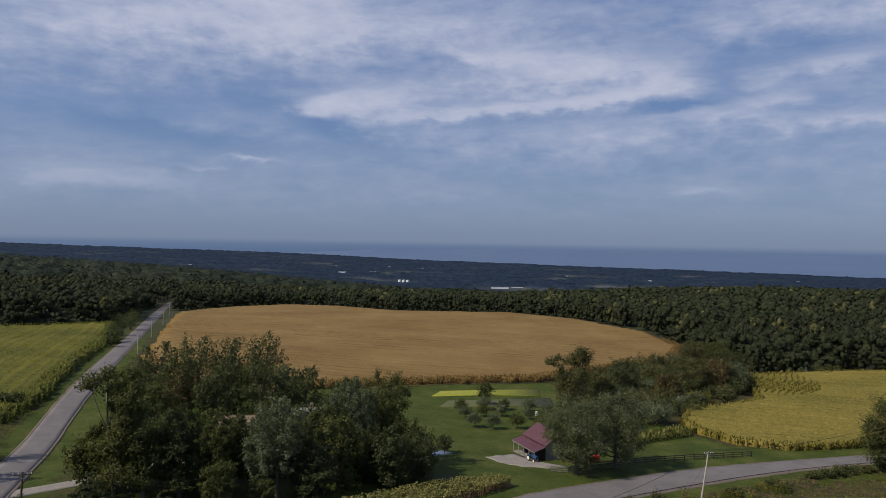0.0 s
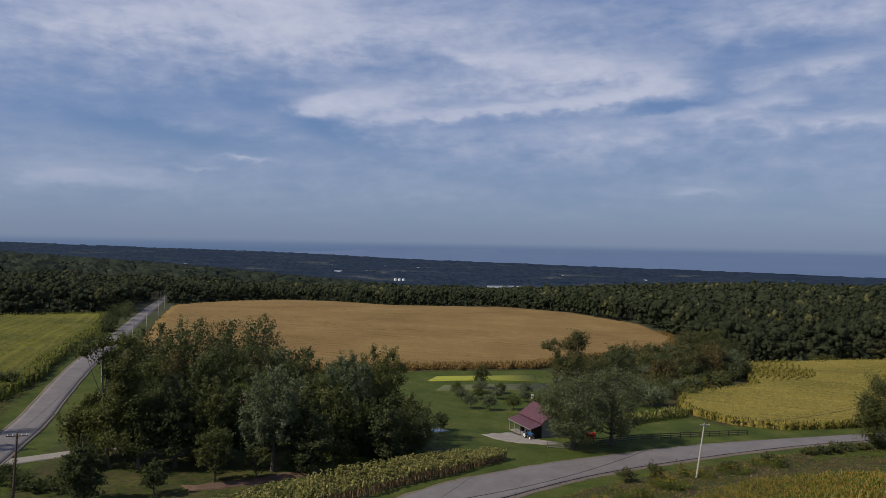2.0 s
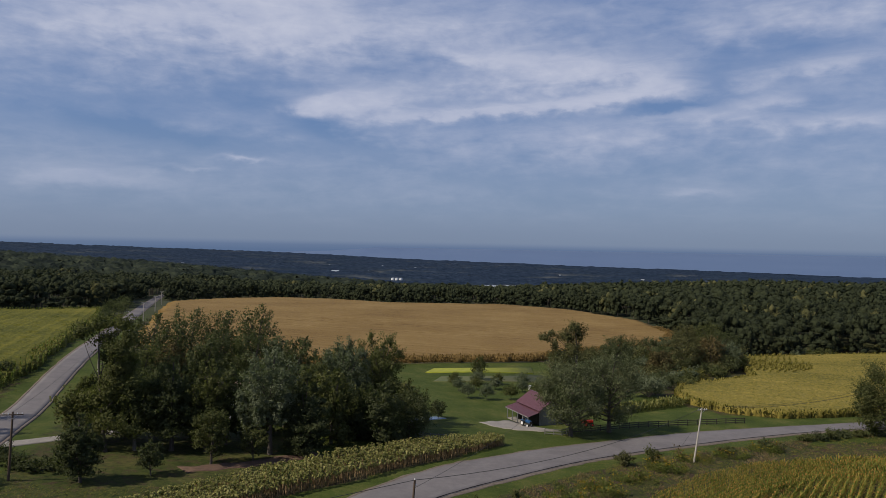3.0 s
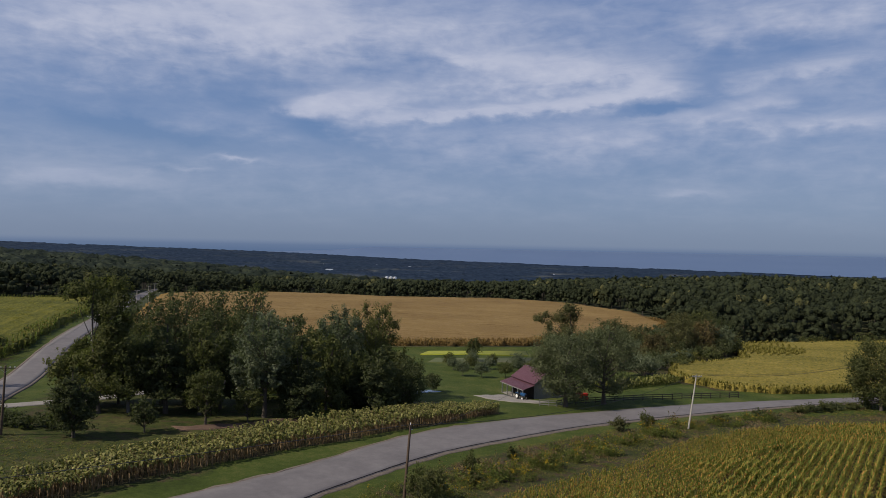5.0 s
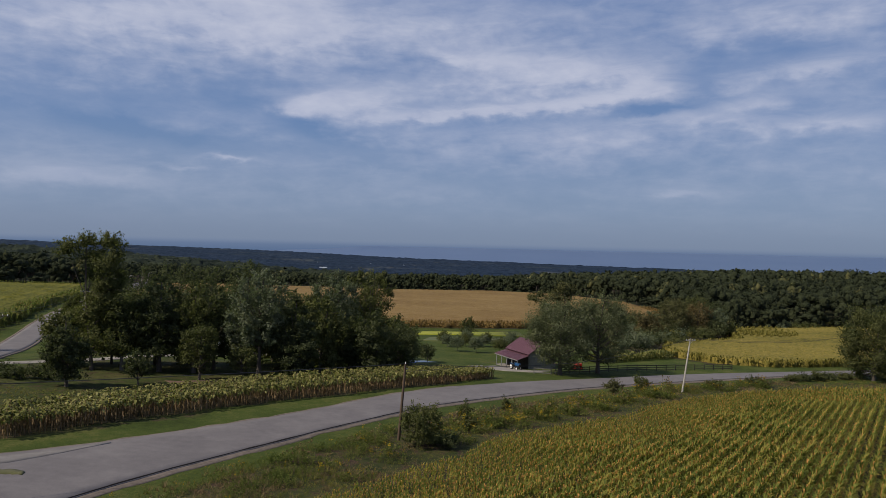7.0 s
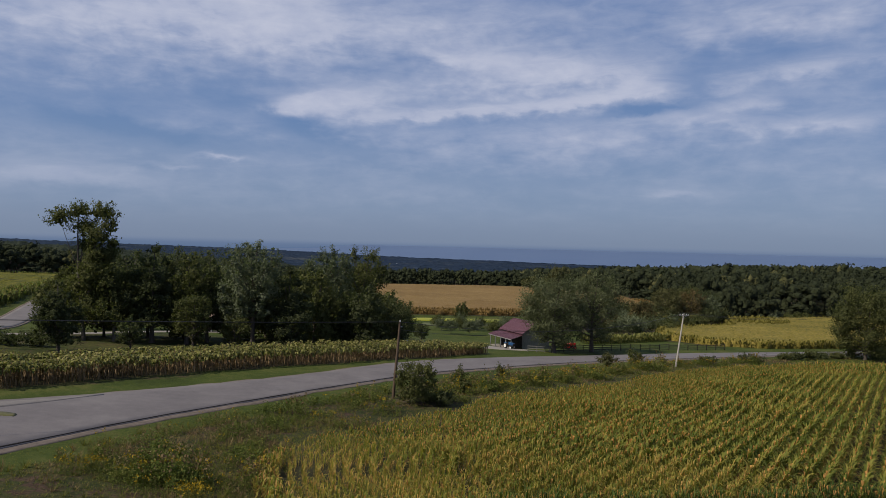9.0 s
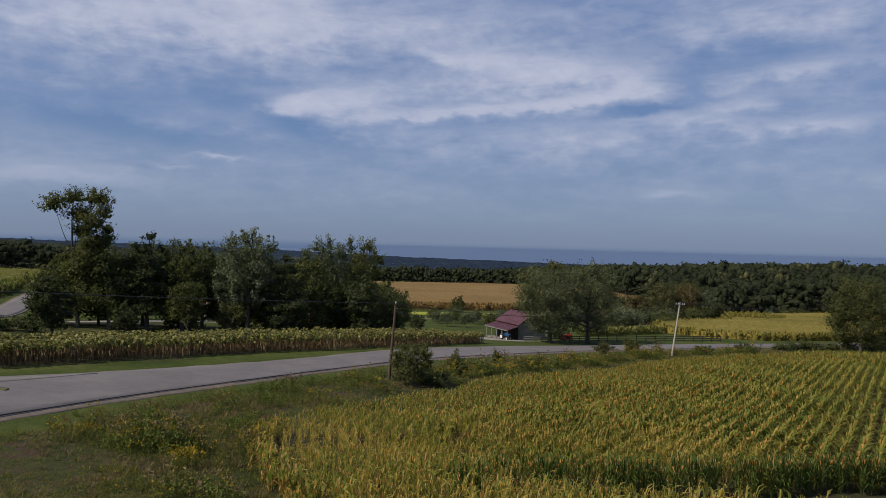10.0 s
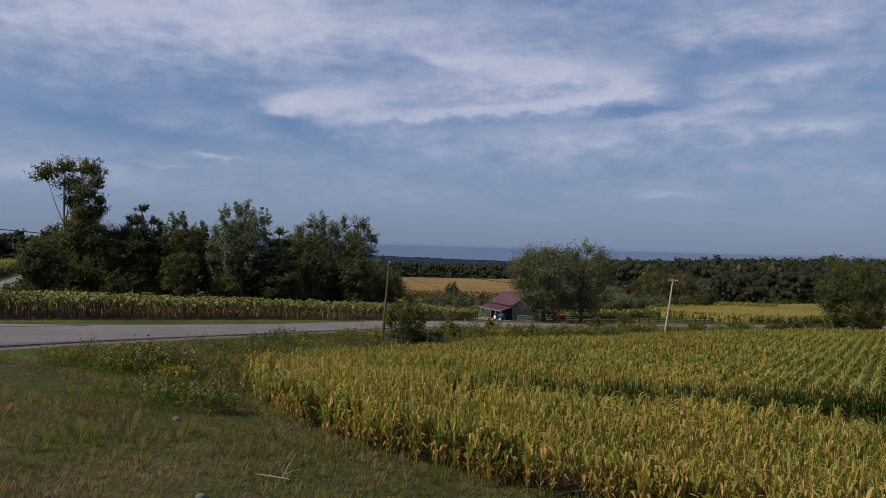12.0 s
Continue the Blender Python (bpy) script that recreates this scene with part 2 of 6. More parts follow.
def water_material():
    m, nt, bsdf = mat("lake_water")
    p = obj_coord(nt)
    n = noise_tex(nt, p, 0.0016, 4.0, 0.6)
    nt.links.new(ramp(nt, [(0.3, (0.068, 0.108, 0.195)), (0.7, (0.082, 0.124, 0.212))], n), bsdf.inputs["Base Color"])
    bsdf.inputs["Roughness"].default_value = 0.45
    bsdf.inputs["Specular IOR Level"].default_value = 0.25
    return m


def crop_material(name, tones, across, spacing, warp=1.5):
    """Standing corn seen from afar: rows in bands, broad ripening patches. across: the way square to the rows."""
    m, nt, bsdf = mat(name)
    p = obj_coord(nt)
    sep = nt.nodes.new("ShaderNodeSeparateXYZ")
    nt.links.new(p, sep.inputs[0])
    v = calc(nt, "ADD", calc(nt, "MULTIPLY", sep.outputs[0], across[0]), calc(nt, "MULTIPLY", sep.outputs[1], across[1]))
    n1 = noise_tex(nt, p, 0.025, 4.0, 0.6)
    n2 = noise_tex(nt, p, 1.6, 4.0, 0.75)
    v = calc(nt, "ADD", v, calc(nt, "MULTIPLY", n1, warp * 8))
    comb = nt.nodes.new("ShaderNodeCombineXYZ")
    nt.links.new(calc(nt, "DIVIDE", v, spacing), comb.inputs[0])
    band = noise_tex(nt, comb.outputs[0], 1.0, 3.0, 0.6)
    f = calc(nt, "ADD", calc(nt, "ADD", calc(nt, "MULTIPLY", n1, 0.22), calc(nt, "MULTIPLY", n2, 0.42)), calc(nt, "MULTIPLY", band, 0.36))
    k = len(tones) - 1
    nt.links.new(ramp(nt, [(0.39 + 0.22 * i / k, c) for i, c in enumerate(tones)], f), bsdf.inputs["Base Color"])
    bsdf.inputs["Roughness"].default_value = 0.9
    bsdf.inputs["Specular IOR Level"].default_value = 0.15
    bump(nt, bsdf, n2, 0.8, 0.3)
    return m


def far_land_material():
    """Woods and fields of the distant plain, with the haze over them put into bluer tones."""
    m, nt, bsdf = mat("haze_blue_woods_and_fields")
    p = obj_coord(nt)
    at = nt.nodes.new("ShaderNodeAttribute")
    at.attribute_name = "zone"
    sep = nt.nodes.new("ShaderNodeSeparateColor")
    nt.links.new(at.outputs["Color"], sep.inputs[0])
    n1 = noise_tex(nt, p, 0.05, 6.0, 0.75)
    n2 = noise_tex(nt, p, 0.0055, 3.0, 0.5)
    # haze is in these colours: woods and open land lean to blue
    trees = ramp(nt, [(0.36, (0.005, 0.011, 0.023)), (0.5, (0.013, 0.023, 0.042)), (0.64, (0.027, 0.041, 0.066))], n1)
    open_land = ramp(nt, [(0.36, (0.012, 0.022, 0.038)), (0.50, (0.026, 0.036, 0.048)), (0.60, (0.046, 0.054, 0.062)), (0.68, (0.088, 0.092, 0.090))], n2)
    # less of the haze tint on the nearer woods, so greener
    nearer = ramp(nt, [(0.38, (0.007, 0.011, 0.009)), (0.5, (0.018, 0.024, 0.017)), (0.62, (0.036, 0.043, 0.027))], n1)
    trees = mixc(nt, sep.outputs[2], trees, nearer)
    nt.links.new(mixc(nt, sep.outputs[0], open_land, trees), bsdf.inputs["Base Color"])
    bsdf.inputs["Roughness"].default_value = 0.95
    bsdf.inputs["Specular IOR Level"].default_value = 0.05
    return m


def wood_material(name, c1, c2, axis=2, stretch=12.0):
    m, nt, bsdf = mat(name)
    tc = nt.nodes.new("ShaderNodeTexCoord").outputs["Object"]
    mp = nt.nodes.new("ShaderNodeMapping")
    sc = [stretch] * 3
    sc[axis] = 0.8
    mp.inputs["Scale"].default_value = sc
    nt.links.new(tc, mp.inputs[0])
    a = noise_tex(nt, mp.outputs[0], 1.0, 6.0, 0.7)
    b = noise_tex(nt, tc, 0.5, 3.0, 0.5)
    f = calc(nt, "ADD", calc(nt, "MULTIPLY", a, 0.7), calc(nt, "MULTIPLY", b, 0.3))
    nt.links.new(ramp(nt, [(0.3, c1), (0.7, c2)], f), bsdf.inputs["Base Color"])
    bsdf.inputs["Roughness"].default_value = 0.85
    bump(nt, bsdf, a, 0.4, 0.01)
    return m


M = {}
M["ground"] = ground_material()
M["road"] = road_material()
M["far_land"] = far_land_material()
M["water"] = water_material()
M["gravel"] = plain("pale_gravel", (0.14, 0.125, 0.11), (0.28, 0.255, 0.23), 4.0, 0.95, 0, 0.6, 0.03)
M["shoulder"] = plain("road_shoulder", (0.062, 0.048, 0.034), (0.160, 0.125, 0.102), 2.0, 0.95, 0, 0.6, 0.03)
M["tar"] = plain("tar_seal", (0.008, 0.007, 0.007), (0.020, 0.018, 0.018), 4.0, 1.0)
M["tar"].node_tree.nodes["Principled BSDF"].inputs["Specular IOR Level"].default_value = 0.05
M["mulch"] = plain("red_mulch", (0.055, 0.034, 0.022), (0.130, 0.074, 0.048), 1.2, 0.95, 0, 0.8, 0.05)
M["mustard"] = plain("yellow_cover_crop", (0.120, 0.150, 0.014), (0.27, 0.265, 0.014), 0.8, 0.9, 0, 0.6, 0.1, 0.3)
M["stubble"] = plain("garden_stubble", (0.050, 0.058, 0.018), (0.105, 0.096, 0.036), 0.8, 0.95, 0, 0.6, 0.1)
M["bark"] = wood_material("bark", (0.035, 0.028, 0.022), (0.11, 0.092, 0.075), 2, 9.0)
M["pale_bark"] = wood_material("pale_bark", (0.09, 0.08, 0.068), (0.22, 0.20, 0.175), 2, 9.0)
M["leaf_dark"] = leafy("dark_green_leaves", [(0.044, 0.053, 0.028), (0.065, 0.075, 0.036), (0.093, 0.104, 0.047), (0.145, 0.153, 0.067)], 0.42, 0.8, 0.22, 0.36)
M["leaf_mid"] = leafy("green_leaves", [(0.051, 0.060, 0.025), (0.078, 0.086, 0.033), (0.112, 0.117, 0.044), (0.163, 0.160, 0.064)], 0.42, 0.8, 0.22, 0.36)
M["leaf_grey"] = leafy("silvery_green_leaves", [(0.064, 0.078, 0.043), (0.098, 0.116, 0.067), (0.143, 0.159, 0.097), (0.222, 0.233, 0.160)], 0.36, 0.75, 0.22, 0.36)
M["leaf_gold"] = leafy("yellowing_leaves", [(0.055, 0.060, 0.015), (0.100, 0.098, 0.022), (0.165, 0.140, 0.030), (0.240, 0.185, 0.040)])
M["leaf_rust"] = leafy("rusty_leaves", [(0.050, 0.050, 0.022), (0.086, 0.072, 0.031), (0.126, 0.094, 0.041), (0.174, 0.120, 0.050)], 0.2, 0.8)
M["leaf_wood"] = leafy("woodland_leaves", [(0.022, 0.028, 0.017), (0.032, 0.040, 0.021), (0.045, 0.054, 0.027), (0.068, 0.074, 0.035)], 0.12, 0.9, 0.07, 0.24, 1.0, 0.8)
M["leaf_willow"] = leafy("pale_willow_leaves", [(0.067, 0.078, 0.039), (0.101, 0.113, 0.057), (0.149, 0.161, 0.087), (0.236, 0.241, 0.149)], 0.34, 0.75, 0.3, 0.40)
M["leaf_olive"] = leafy("olive_brown_leaves", [(0.058, 0.061, 0.026), (0.081, 0.082, 0.034), (0.107, 0.104, 0.043), (0.146, 0.137, 0.060)], 0.24, 0.8, 0.15, 0.36, 0.3)
M["corn_green"] = leafy("green_corn_leaves", [(0.050, 0.084, 0.020), (0.085, 0.120, 0.028), (0.130, 0.158, 0.038), (0.21, 0.21, 0.055)], 0.4, 0.6, 0.16)
M["stubble_lawn"] = plain("grassy_stubble", (0.044, 0.062, 0.016), (0.094, 0.090, 0.034), 0.5, 0.95, 0, 0.6, 0.1, 0.5)
M["corn_pale"] = leafy("yellowing_corn_leaves", [(0.110, 0.102, 0.022), (0.165, 0.145, 0.033), (0.225, 0.190, 0.050), (0.30, 0.245, 0.08)], 0.35, 0.8, 0.06, 0.4)
M["ripe_corn"] = leafy("ripe_brown_corn_leaves", [(0.135, 0.085, 0.030), (0.190, 0.122, 0.044), (0.250, 0.168, 0.066), (0.33, 0.235, 0.105)], 0.25, 0.8, 0.06, 0.45)
M["corn_leaf"] = leafy("ripening_corn_leaves", [(0.078, 0.112, 0.022), (0.172, 0.190, 0.038), (0.315, 0.268, 0.060), (0.56, 0.365, 0.11)], 0.45, 0.6, 0.16)
M["corn_dry"] = leafy("dry_corn_leaves", [(0.25, 0.145, 0.040), (0.35, 0.215, 0.065), (0.45, 0.295, 0.10), (0.54, 0.385, 0.155)], 0.35, 0.6, 0.09)
M["tassel"] = leafy("corn_tassels", [(0.50, 0.245, 0.075), (0.60, 0.33, 0.11), (0.70, 0.44, 0.17)], 0.3, 0.7, 0.05)
M["sun_stalk"] = leafy("dry_sunflower_stalks", [(0.100, 0.064, 0.034), (0.190, 0.128, 0.068), (0.31, 0.22, 0.118)], 0.2, 0.7, 0.2)
M["sun_leaf"] = leafy("sunflower_leaves", [(0.062, 0.072, 0.020), (0.130, 0.136, 0.038), (0.240, 0.228, 0.075), (0.43, 0.385, 0.165)], 0.35, 0.6, 0.2)
M["weed_leaf"] = leafy("tall_weed_leaves", [(0.054, 0.082, 0.018), (0.095, 0.122, 0.028), (0.165, 0.168, 0.046), (0.26, 0.222, 0.082)], 0.3, 0.8, 0.3)
M["worn"] = plain("worn_pale_asphalt", (0.12, 0.108, 0.10), (0.19, 0.175, 0.165), 1.2, 0.95, 0, 0.4, 0.02)
M["grass"] = leafy("rough_grass", [(0.034, 0.052, 0.011), (0.092, 0.110, 0.023), (0.185, 0.158, 0.046), (0.32, 0.225, 0.10)], 0.35, 0.8, 0.45, 0.32)
M["dry_grass"] = leafy("dry_weeds", [(0.075, 0.050, 0.024), (0.135, 0.094, 0.046), (0.215, 0.158, 0.084), (0.36, 0.29, 0.18)], 0.3, 0.75, 0.5)
M["goldenrod"] = leafy("goldenrod_flowers", [(0.16, 0.112, 0.010), (0.26, 0.178, 0.014), (0.40, 0.275, 0.02)], 0.2, 0.7, 0.4)
M["bigcrop"] = crop_material("ripe_corn_field", [(0.085, 0.050, 0.016), (0.150, 0.094, 0.031), (0.200, 0.131, 0.047), (0.262, 0.186, 0.075)], (0.10, 0.99), 3.4, 1.2)
M["leftcrop"] = crop_material("green_corn_field", [(0.026, 0.032, 0.005), (0.066, 0.071, 0.011), (0.116, 0.110, 0.017), (0.168, 0.148, 0.028)], (0.94, 0.33), 2.0, 0.6)
M["corn2crop"] = crop_material("yellowing_corn_field", [(0.058, 0.058, 0.012), (0.128, 0.110, 0.022), (0.190, 0.152, 0.034), (0.265, 0.205, 0.056)], (0.35, 0.94), 1.7, 1.4)
M["grey_boards"] = wood_material("weathered_grey_boards", (0.125, 0.125, 0.125), (0.33, 0.33, 0.325), 2, 10.0)
M["pen_boards"] = wood_material("old_pen_boards", (0.07, 0.068, 0.064), (0.19, 0.185, 0.175), 0, 10.0)
M["dark_boards"] = wood_material("dark_fence_boards", (0.022, 0.017, 0.013), (0.060, 0.048, 0.038), 0, 10.0)
M["pole_wood"] = wood_material("brown_pole_wood", (0.045, 0.028, 0.018), (0.12, 0.080, 0.052), 2, 14.0)
M["pole_grey"] = wood_material("bleached_pole_wood", (0.26, 0.235, 0.20), (0.48, 0.44, 0.39), 2, 14.0)
M["red_roof"] = plain("maroon_metal_roof", (0.082, 0.034, 0.044), (0.128, 0.056, 0.068), 2.0, 0.45, 0.0, 0.1, 0.01)
M["grey_roof"] = plain("grey_shingles", (0.14, 0.135, 0.13), (0.27, 0.26, 0.25), 5.0, 0.9, 0, 0.5, 0.02)
M["brown_roof"] = plain("brown_shingles", (0.12, 0.085, 0.06), (0.22, 0.16, 0.12), 5.0, 0.9, 0, 0.5, 0.02)
M["siding"] = plain("pale_siding", (0.46, 0.44, 0.40), (0.60, 0.58, 0.54), 1.2, 0.7, 0, 0.1, 0.01)
M["white"] = plain("white_paint", (0.66, 0.66, 0.65), (0.80, 0.80, 0.79), 2.0, 0.5, 0, 0.1, 0.01)
M["dark"] = plain("dark_shadowed_interior", (0.020, 0.018, 0.016), (0.05, 0.045, 0.04), 2.0, 0.9)
M["blue"] = plain("blue_enamel", (0.012, 0.060, 0.16), (0.02, 0.085, 0.22), 2.0, 0.35, 0, 0.05, 0.01)
M["red"] = plain("red_enamel", (0.42, 0.022, 0.012), (0.55, 0.04, 0.02), 2.0, 0.4, 0, 0.05, 0.01)
M["rubber"] = plain("black_rubber", (0.012, 0.012, 0.012), (0.03, 0.03, 0.03), 8.0, 0.8)
M["metal"] = plain("galvanised_steel", (0.42, 0.43, 0.44), (0.58, 0.59, 0.60), 1.5, 0.4, 0.6, 0.1, 0.01)
M["cable"] = plain("black_cable", (0.012, 0.012, 0.012), (0.025, 0.025, 0.025), 3.0, 0.6)
M["rock"] = plain("field_stone", (0.04, 0.038, 0.035), (0.16, 0.155, 0.145), 6.0, 0.9, 0, 0.6, 0.03)
M["driftwood"] = wood_material("bleached_branch", (0.17, 0.15, 0.125), (0.36, 0.33, 0.29), 0, 12.0)


def glass_material():
    m, nt, bsdf = mat("window_glass")
    bsdf.inputs["Base Color"].default_value = (0.02, 0.025, 0.03, 1)
    bsdf.inputs["Roughness"].default_value = 0.08
    return m


M["glass"] = glass_material()

# ---- the lie of the land ----
HILL = (-2.884, -3.431, -1.288, 6.769, -5.02, 0.638, 0.677, 0.598, -2.532, -0.344, -5.108, -2.415)


def height(x, y):
    """Ground height: a hillside that falls away, then the plain down to the lake."""
    x, y = np.asarray(x, float), np.asarray(y, float)
    X, Y = np.clip(x, -300, 300) / 100, np.clip(y, -20, 750) / 100
    s = np.exp(-Y / 1.2)
    hollow = lambda a, b, r: np.exp(-((x - a) ** 2 + (y - b) ** 2) / r ** 2)
    terms = (1.0, X, Y, s, s * X, X * Y, X ** 2, s * X ** 2, hollow(10, 200, 60), Y ** 2, hollow(150, 330, 100), hollow(-85, 140, 35))
    near = sum(c * k for c, k in zip(HILL, terms)) - 0.75 * hollow(18, 150, 15)
    far = -99.0 - np.where(x < 0, x * 0.0193, x * 0.005)
    k = np.clip((y - 720) / 700, 0, 1)
    k = k * k * (3 - 2 * k)
    # a wooded rise towards the left of the plain
    rise = np.interp(x, (-1500, -900, -500, -300, 0, 250), (62, 60, 46, 34, 14, 0))
    up, down = np.clip((y - 760) / 450, 0, 1), np.clip((y - 1450) / 450, 0, 1)
    rise = rise * up * up * (3 - 2 * up) * (1 - down * down * (3 - 2 * down))
    return near * (1 - k) + far * k + rise


def hz(x, y):
    return float(height(x, y))


def coast(x):
    return 4300.0 - 0.55 * x + 40 * np.sin(x / 170.0) + 25 * np.sin(x / 61.0)


def inside(poly, x, y):
    x, y = np.asarray(x, float), np.asarray(y, float)
    res = np.zeros(x.shape, bool)
    n = len(poly)
    for i in range(n):
        (x1, y1), (x2, y2) = poly[i], poly[(i + 1) % n]
        if y1 == y2:
            continue
        hit = ((y1 > y) != (y2 > y)) & (x < (x2 - x1) * (y - y1) / (y2 - y1) + x1)
        res ^= hit
    return res


def dist_line(line, x, y):
    x, y = np.asarray(x, float), np.asarray(y, float)
    best = np.full(x.shape, 1e9)
    for (x1, y1), (x2, y2) in zip(line[:-1], line[1:]):
        dx, dy = x2 - x1, y2 - y1
        t = np.clip(((x - x1) * dx + (y - y1) * dy) / (dx * dx + dy * dy), 0, 1)
        best = np.minimum(best, np.hypot(x - x1 - t * dx, y - y1 - t * dy))
    return best


def smooth_line(pts, step=2.0):
    """A curve through the points, evenly sampled."""
    p = [Vector((*q, 0)) for q in pts]
    p = [p[0] * 2 - p[1]] + p + [p[-1] * 2 - p[-2]]
    out = []
    for i in range(1, len(p) - 2):
        n = max(2, int((p[i + 1] - p[i]).length / step))
        for k in range(n):
            t = k / n
            a, b, c, d = p[i - 1], p[i], p[i + 1], p[i + 2]
            q = 0.5 * (2 * b + (c - a) * t + (2 * a - 5 * b + 4 * c - d) * t * t + (3 * b - a - 3 * c + d) * t ** 3)
            out.append((q.x, q.y))
    out.append((p[-2].x, p[-2].y))
    return out


def resample(line, n):
    a = np.array(line)
    s = np.concatenate([[0], np.cumsum(np.hypot(*np.diff(a, axis=0).T))])
    u = np.linspace(0, s[-1], n)
    return np.stack([np.interp(u, s, a[:, 0]), np.interp(u, s, a[:, 1])], 1)


def soften(line, n=150, reach=3):
    """The same line without its small wobbles."""
    a = resample(line, n)
    w = np.exp(-np.linspace(-2, 2, 2 * reach + 1) ** 2)
    p = np.concatenate([a[:1] + (a[:1] - a[1:2]) * np.arange(reach, 0, -1)[:, None], a, a[-1:] + (a[-1:] - a[-2:-1]) * np.arange(1, reach + 1)[:, None]])
    return [(float(u), float(v)) for u, v in zip(*[np.convolve(p[:, i], w / w.sum(), "valid") for i in (0, 1)])]


FAR_EDGE = smooth_line([(-75, 41), (-42, 50), (-33.2, 56.3), (-29.8, 59.7), (-24.4, 67.8), (-16, 79.2), (-11, 88.0), (-4.6, 99.0), (2.5, 108.5), (13.7, 118), (25, 126.8), (37.3, 134),
                        (51, 141.8), (65, 147.5), (91.8, 156.6), (150, 174)])
NEAR_EDGE = smooth_line([(-40, 8), (-30, 30), (-24.6, 44), (-20, 55.4), (-13.8, 67), (-11, 72.4), (-3.8, 84.4), (2.2, 93.4), (12, 103.2), (22.5, 113.2), (34, 122),
                         (47, 130), (61, 138), (88, 149.7), (146, 167)])
FAR_EDGE, NEAR_EDGE = soften(FAR_EDGE, 150, 8), soften(NEAR_EDGE, 150, 8)
SIDE_ROAD = smooth_line([(-48, 50), (-58, 78), (-66.5, 103), (-77, 132), (-85.4, 155), (-94, 181), (-128, 284.5), (-163, 389), (-250, 645), (-302, 800), (-420, 1160)], 5.0)
CORN = [(-8.3, 45.5), (-8.5, 41), (-6.7, 35.8), (-4.6, 31.4), (-1.4, 27.3), (2.8, 24.1), (6.5, 21.9), (30, 8), (60, 6), (118, 60), (122, 131), (80, 122.5), (63, 119.5), (55, 117.5), (43, 109.5),
        (34, 100.5), (26, 90.5), (17, 82.5), (10.3, 76), (6.7, 71), (3.5, 64.8), (-1.5, 58), (-3.6, 54.6), (-5.8, 52.4), (-7.4, 49.4)]
SUN_FRONT = [(-36, 60.5), (-30.5, 71), (-26.5, 76.5), (-22.5, 82.5), (-16.7, 90), (-10.5, 97), (-2.9, 107), (2.5, 112), (12.8, 124)]
SUN_BACK = [(-39.5, 65), (-33.6, 77), (-29.5, 84), (-25.4, 90), (-19.5, 98), (-13.3, 106), (-5, 114), (2.6, 120), (10, 126)]
BIG_FIELD = [(-80, 203), (-46, 208), (-28, 218), (2, 236), (36, 247), (75, 289), (108, 322), (131, 376), (128, 436), (113, 470), (101, 518), (57, 598), (-40, 606),
             (-101, 688), (-152, 700), (-176, 590), (-180, 478), (-148, 376), (-122, 298), (-104, 240)]
FIELD_TWO = [(64, 186), (64.5, 175), (70, 164), (81, 160), (100, 164.5), (130, 175), (260, 230), (290, 318), (192, 301), (165, 304), (125, 286), (112, 255), (106, 237), (101, 222), (84, 208), (71, 202)]
LEFT_FIELD = [(-93, 150), (-97, 173), (-112, 216), (-135, 285), (-163, 352), (-172, 364), (-198, 312), (-330, 288), (-330, 160), (-150, 110)]
YARD = [(-75, 122), (-62, 92), (-40, 60), (-31, 59), (-20, 73), (-4.6, 98), (14, 118), (38, 134), (68, 148), (150, 174), (150, 182), (100, 165), (81, 161), (68, 164), (62, 176), (60, 190), (40, 205),
        (40, 248), (36, 248), (2, 237), (-28, 219), (-46, 209), (-90, 200)]
CORN_STRIP = [(40, 158), (61, 171.5), (65, 176), (60, 178), (38, 163)]


def mesh_np(name, v, q, mats, mi=None, smooth=False):
    """A mesh of quads from arrays of vertices and faces."""
    me = bpy.data.meshes.new(name)
    v, q = np.asarray(v, np.float32), np.asarray(q, np.int32)
    me.vertices.add(len(v))
    me.vertices.foreach_set("co", v.ravel())
    me.loops.add(q.size)
    me.loops.foreach_set("vertex_index", q.ravel())
    me.polygons.add(len(q))
    me.polygons.foreach_set("loop_start", np.arange(len(q), dtype=np.int32) * q.shape[1])
    for m in mats if isinstance(mats, (list, tuple)) else [mats]:
        me.materials.append(m)
    if mi is not None:
        me.polygons.foreach_set("material_index", np.asarray(mi, np.int32))
    if smooth:
        me.polygons.foreach_set("use_smooth", np.ones(len(q), bool))
    me.update(calc_edges=True)
    return me


def child(name, me, parent, label=""):
    ob = new(name, me)
    ob.parent = parent
    return tagged(ob, label)


def thing(name, x, y, z, label, category, group="", rz=0.0):
    ob = new(name)
    ob.empty_display_size = 0.3
    ob.matrix_basis = pose(x, y, z, 0, 0, rz)
    return tagged(ob, label, category, group)


def part(name, bm, material, parent, label=""):
    me = bpy.data.meshes.new(name)
    bm.to_mesh(me)
    bm.free()
    me.materials.append(material)
    return child(name, me, parent, label)


def add_box(bm, cx, cy, cz, sx, sy, sz, m=None, bevel=0.0):
    r = bmesh.ops.create_cube(bm, size=1.0)
    vs = r["verts"]
    bmesh.ops.transform(bm, matrix=Matrix.Translation((cx, cy, cz)) @ Matrix.Diagonal((sx, sy, sz, 1)), verts=vs)
    if bevel:
        es = list({e for v in vs for e in v.link_edges})
        b = bmesh.ops.bevel(bm, geom=es, offset=bevel, segments=1, affect="EDGES")
        vs = list({v for f in b["faces"] for v in f.verts} | {v for v in vs if v.is_valid})
    if m is not None:
        bmesh.ops.transform(bm, matrix=m, verts=vs)
    return vs


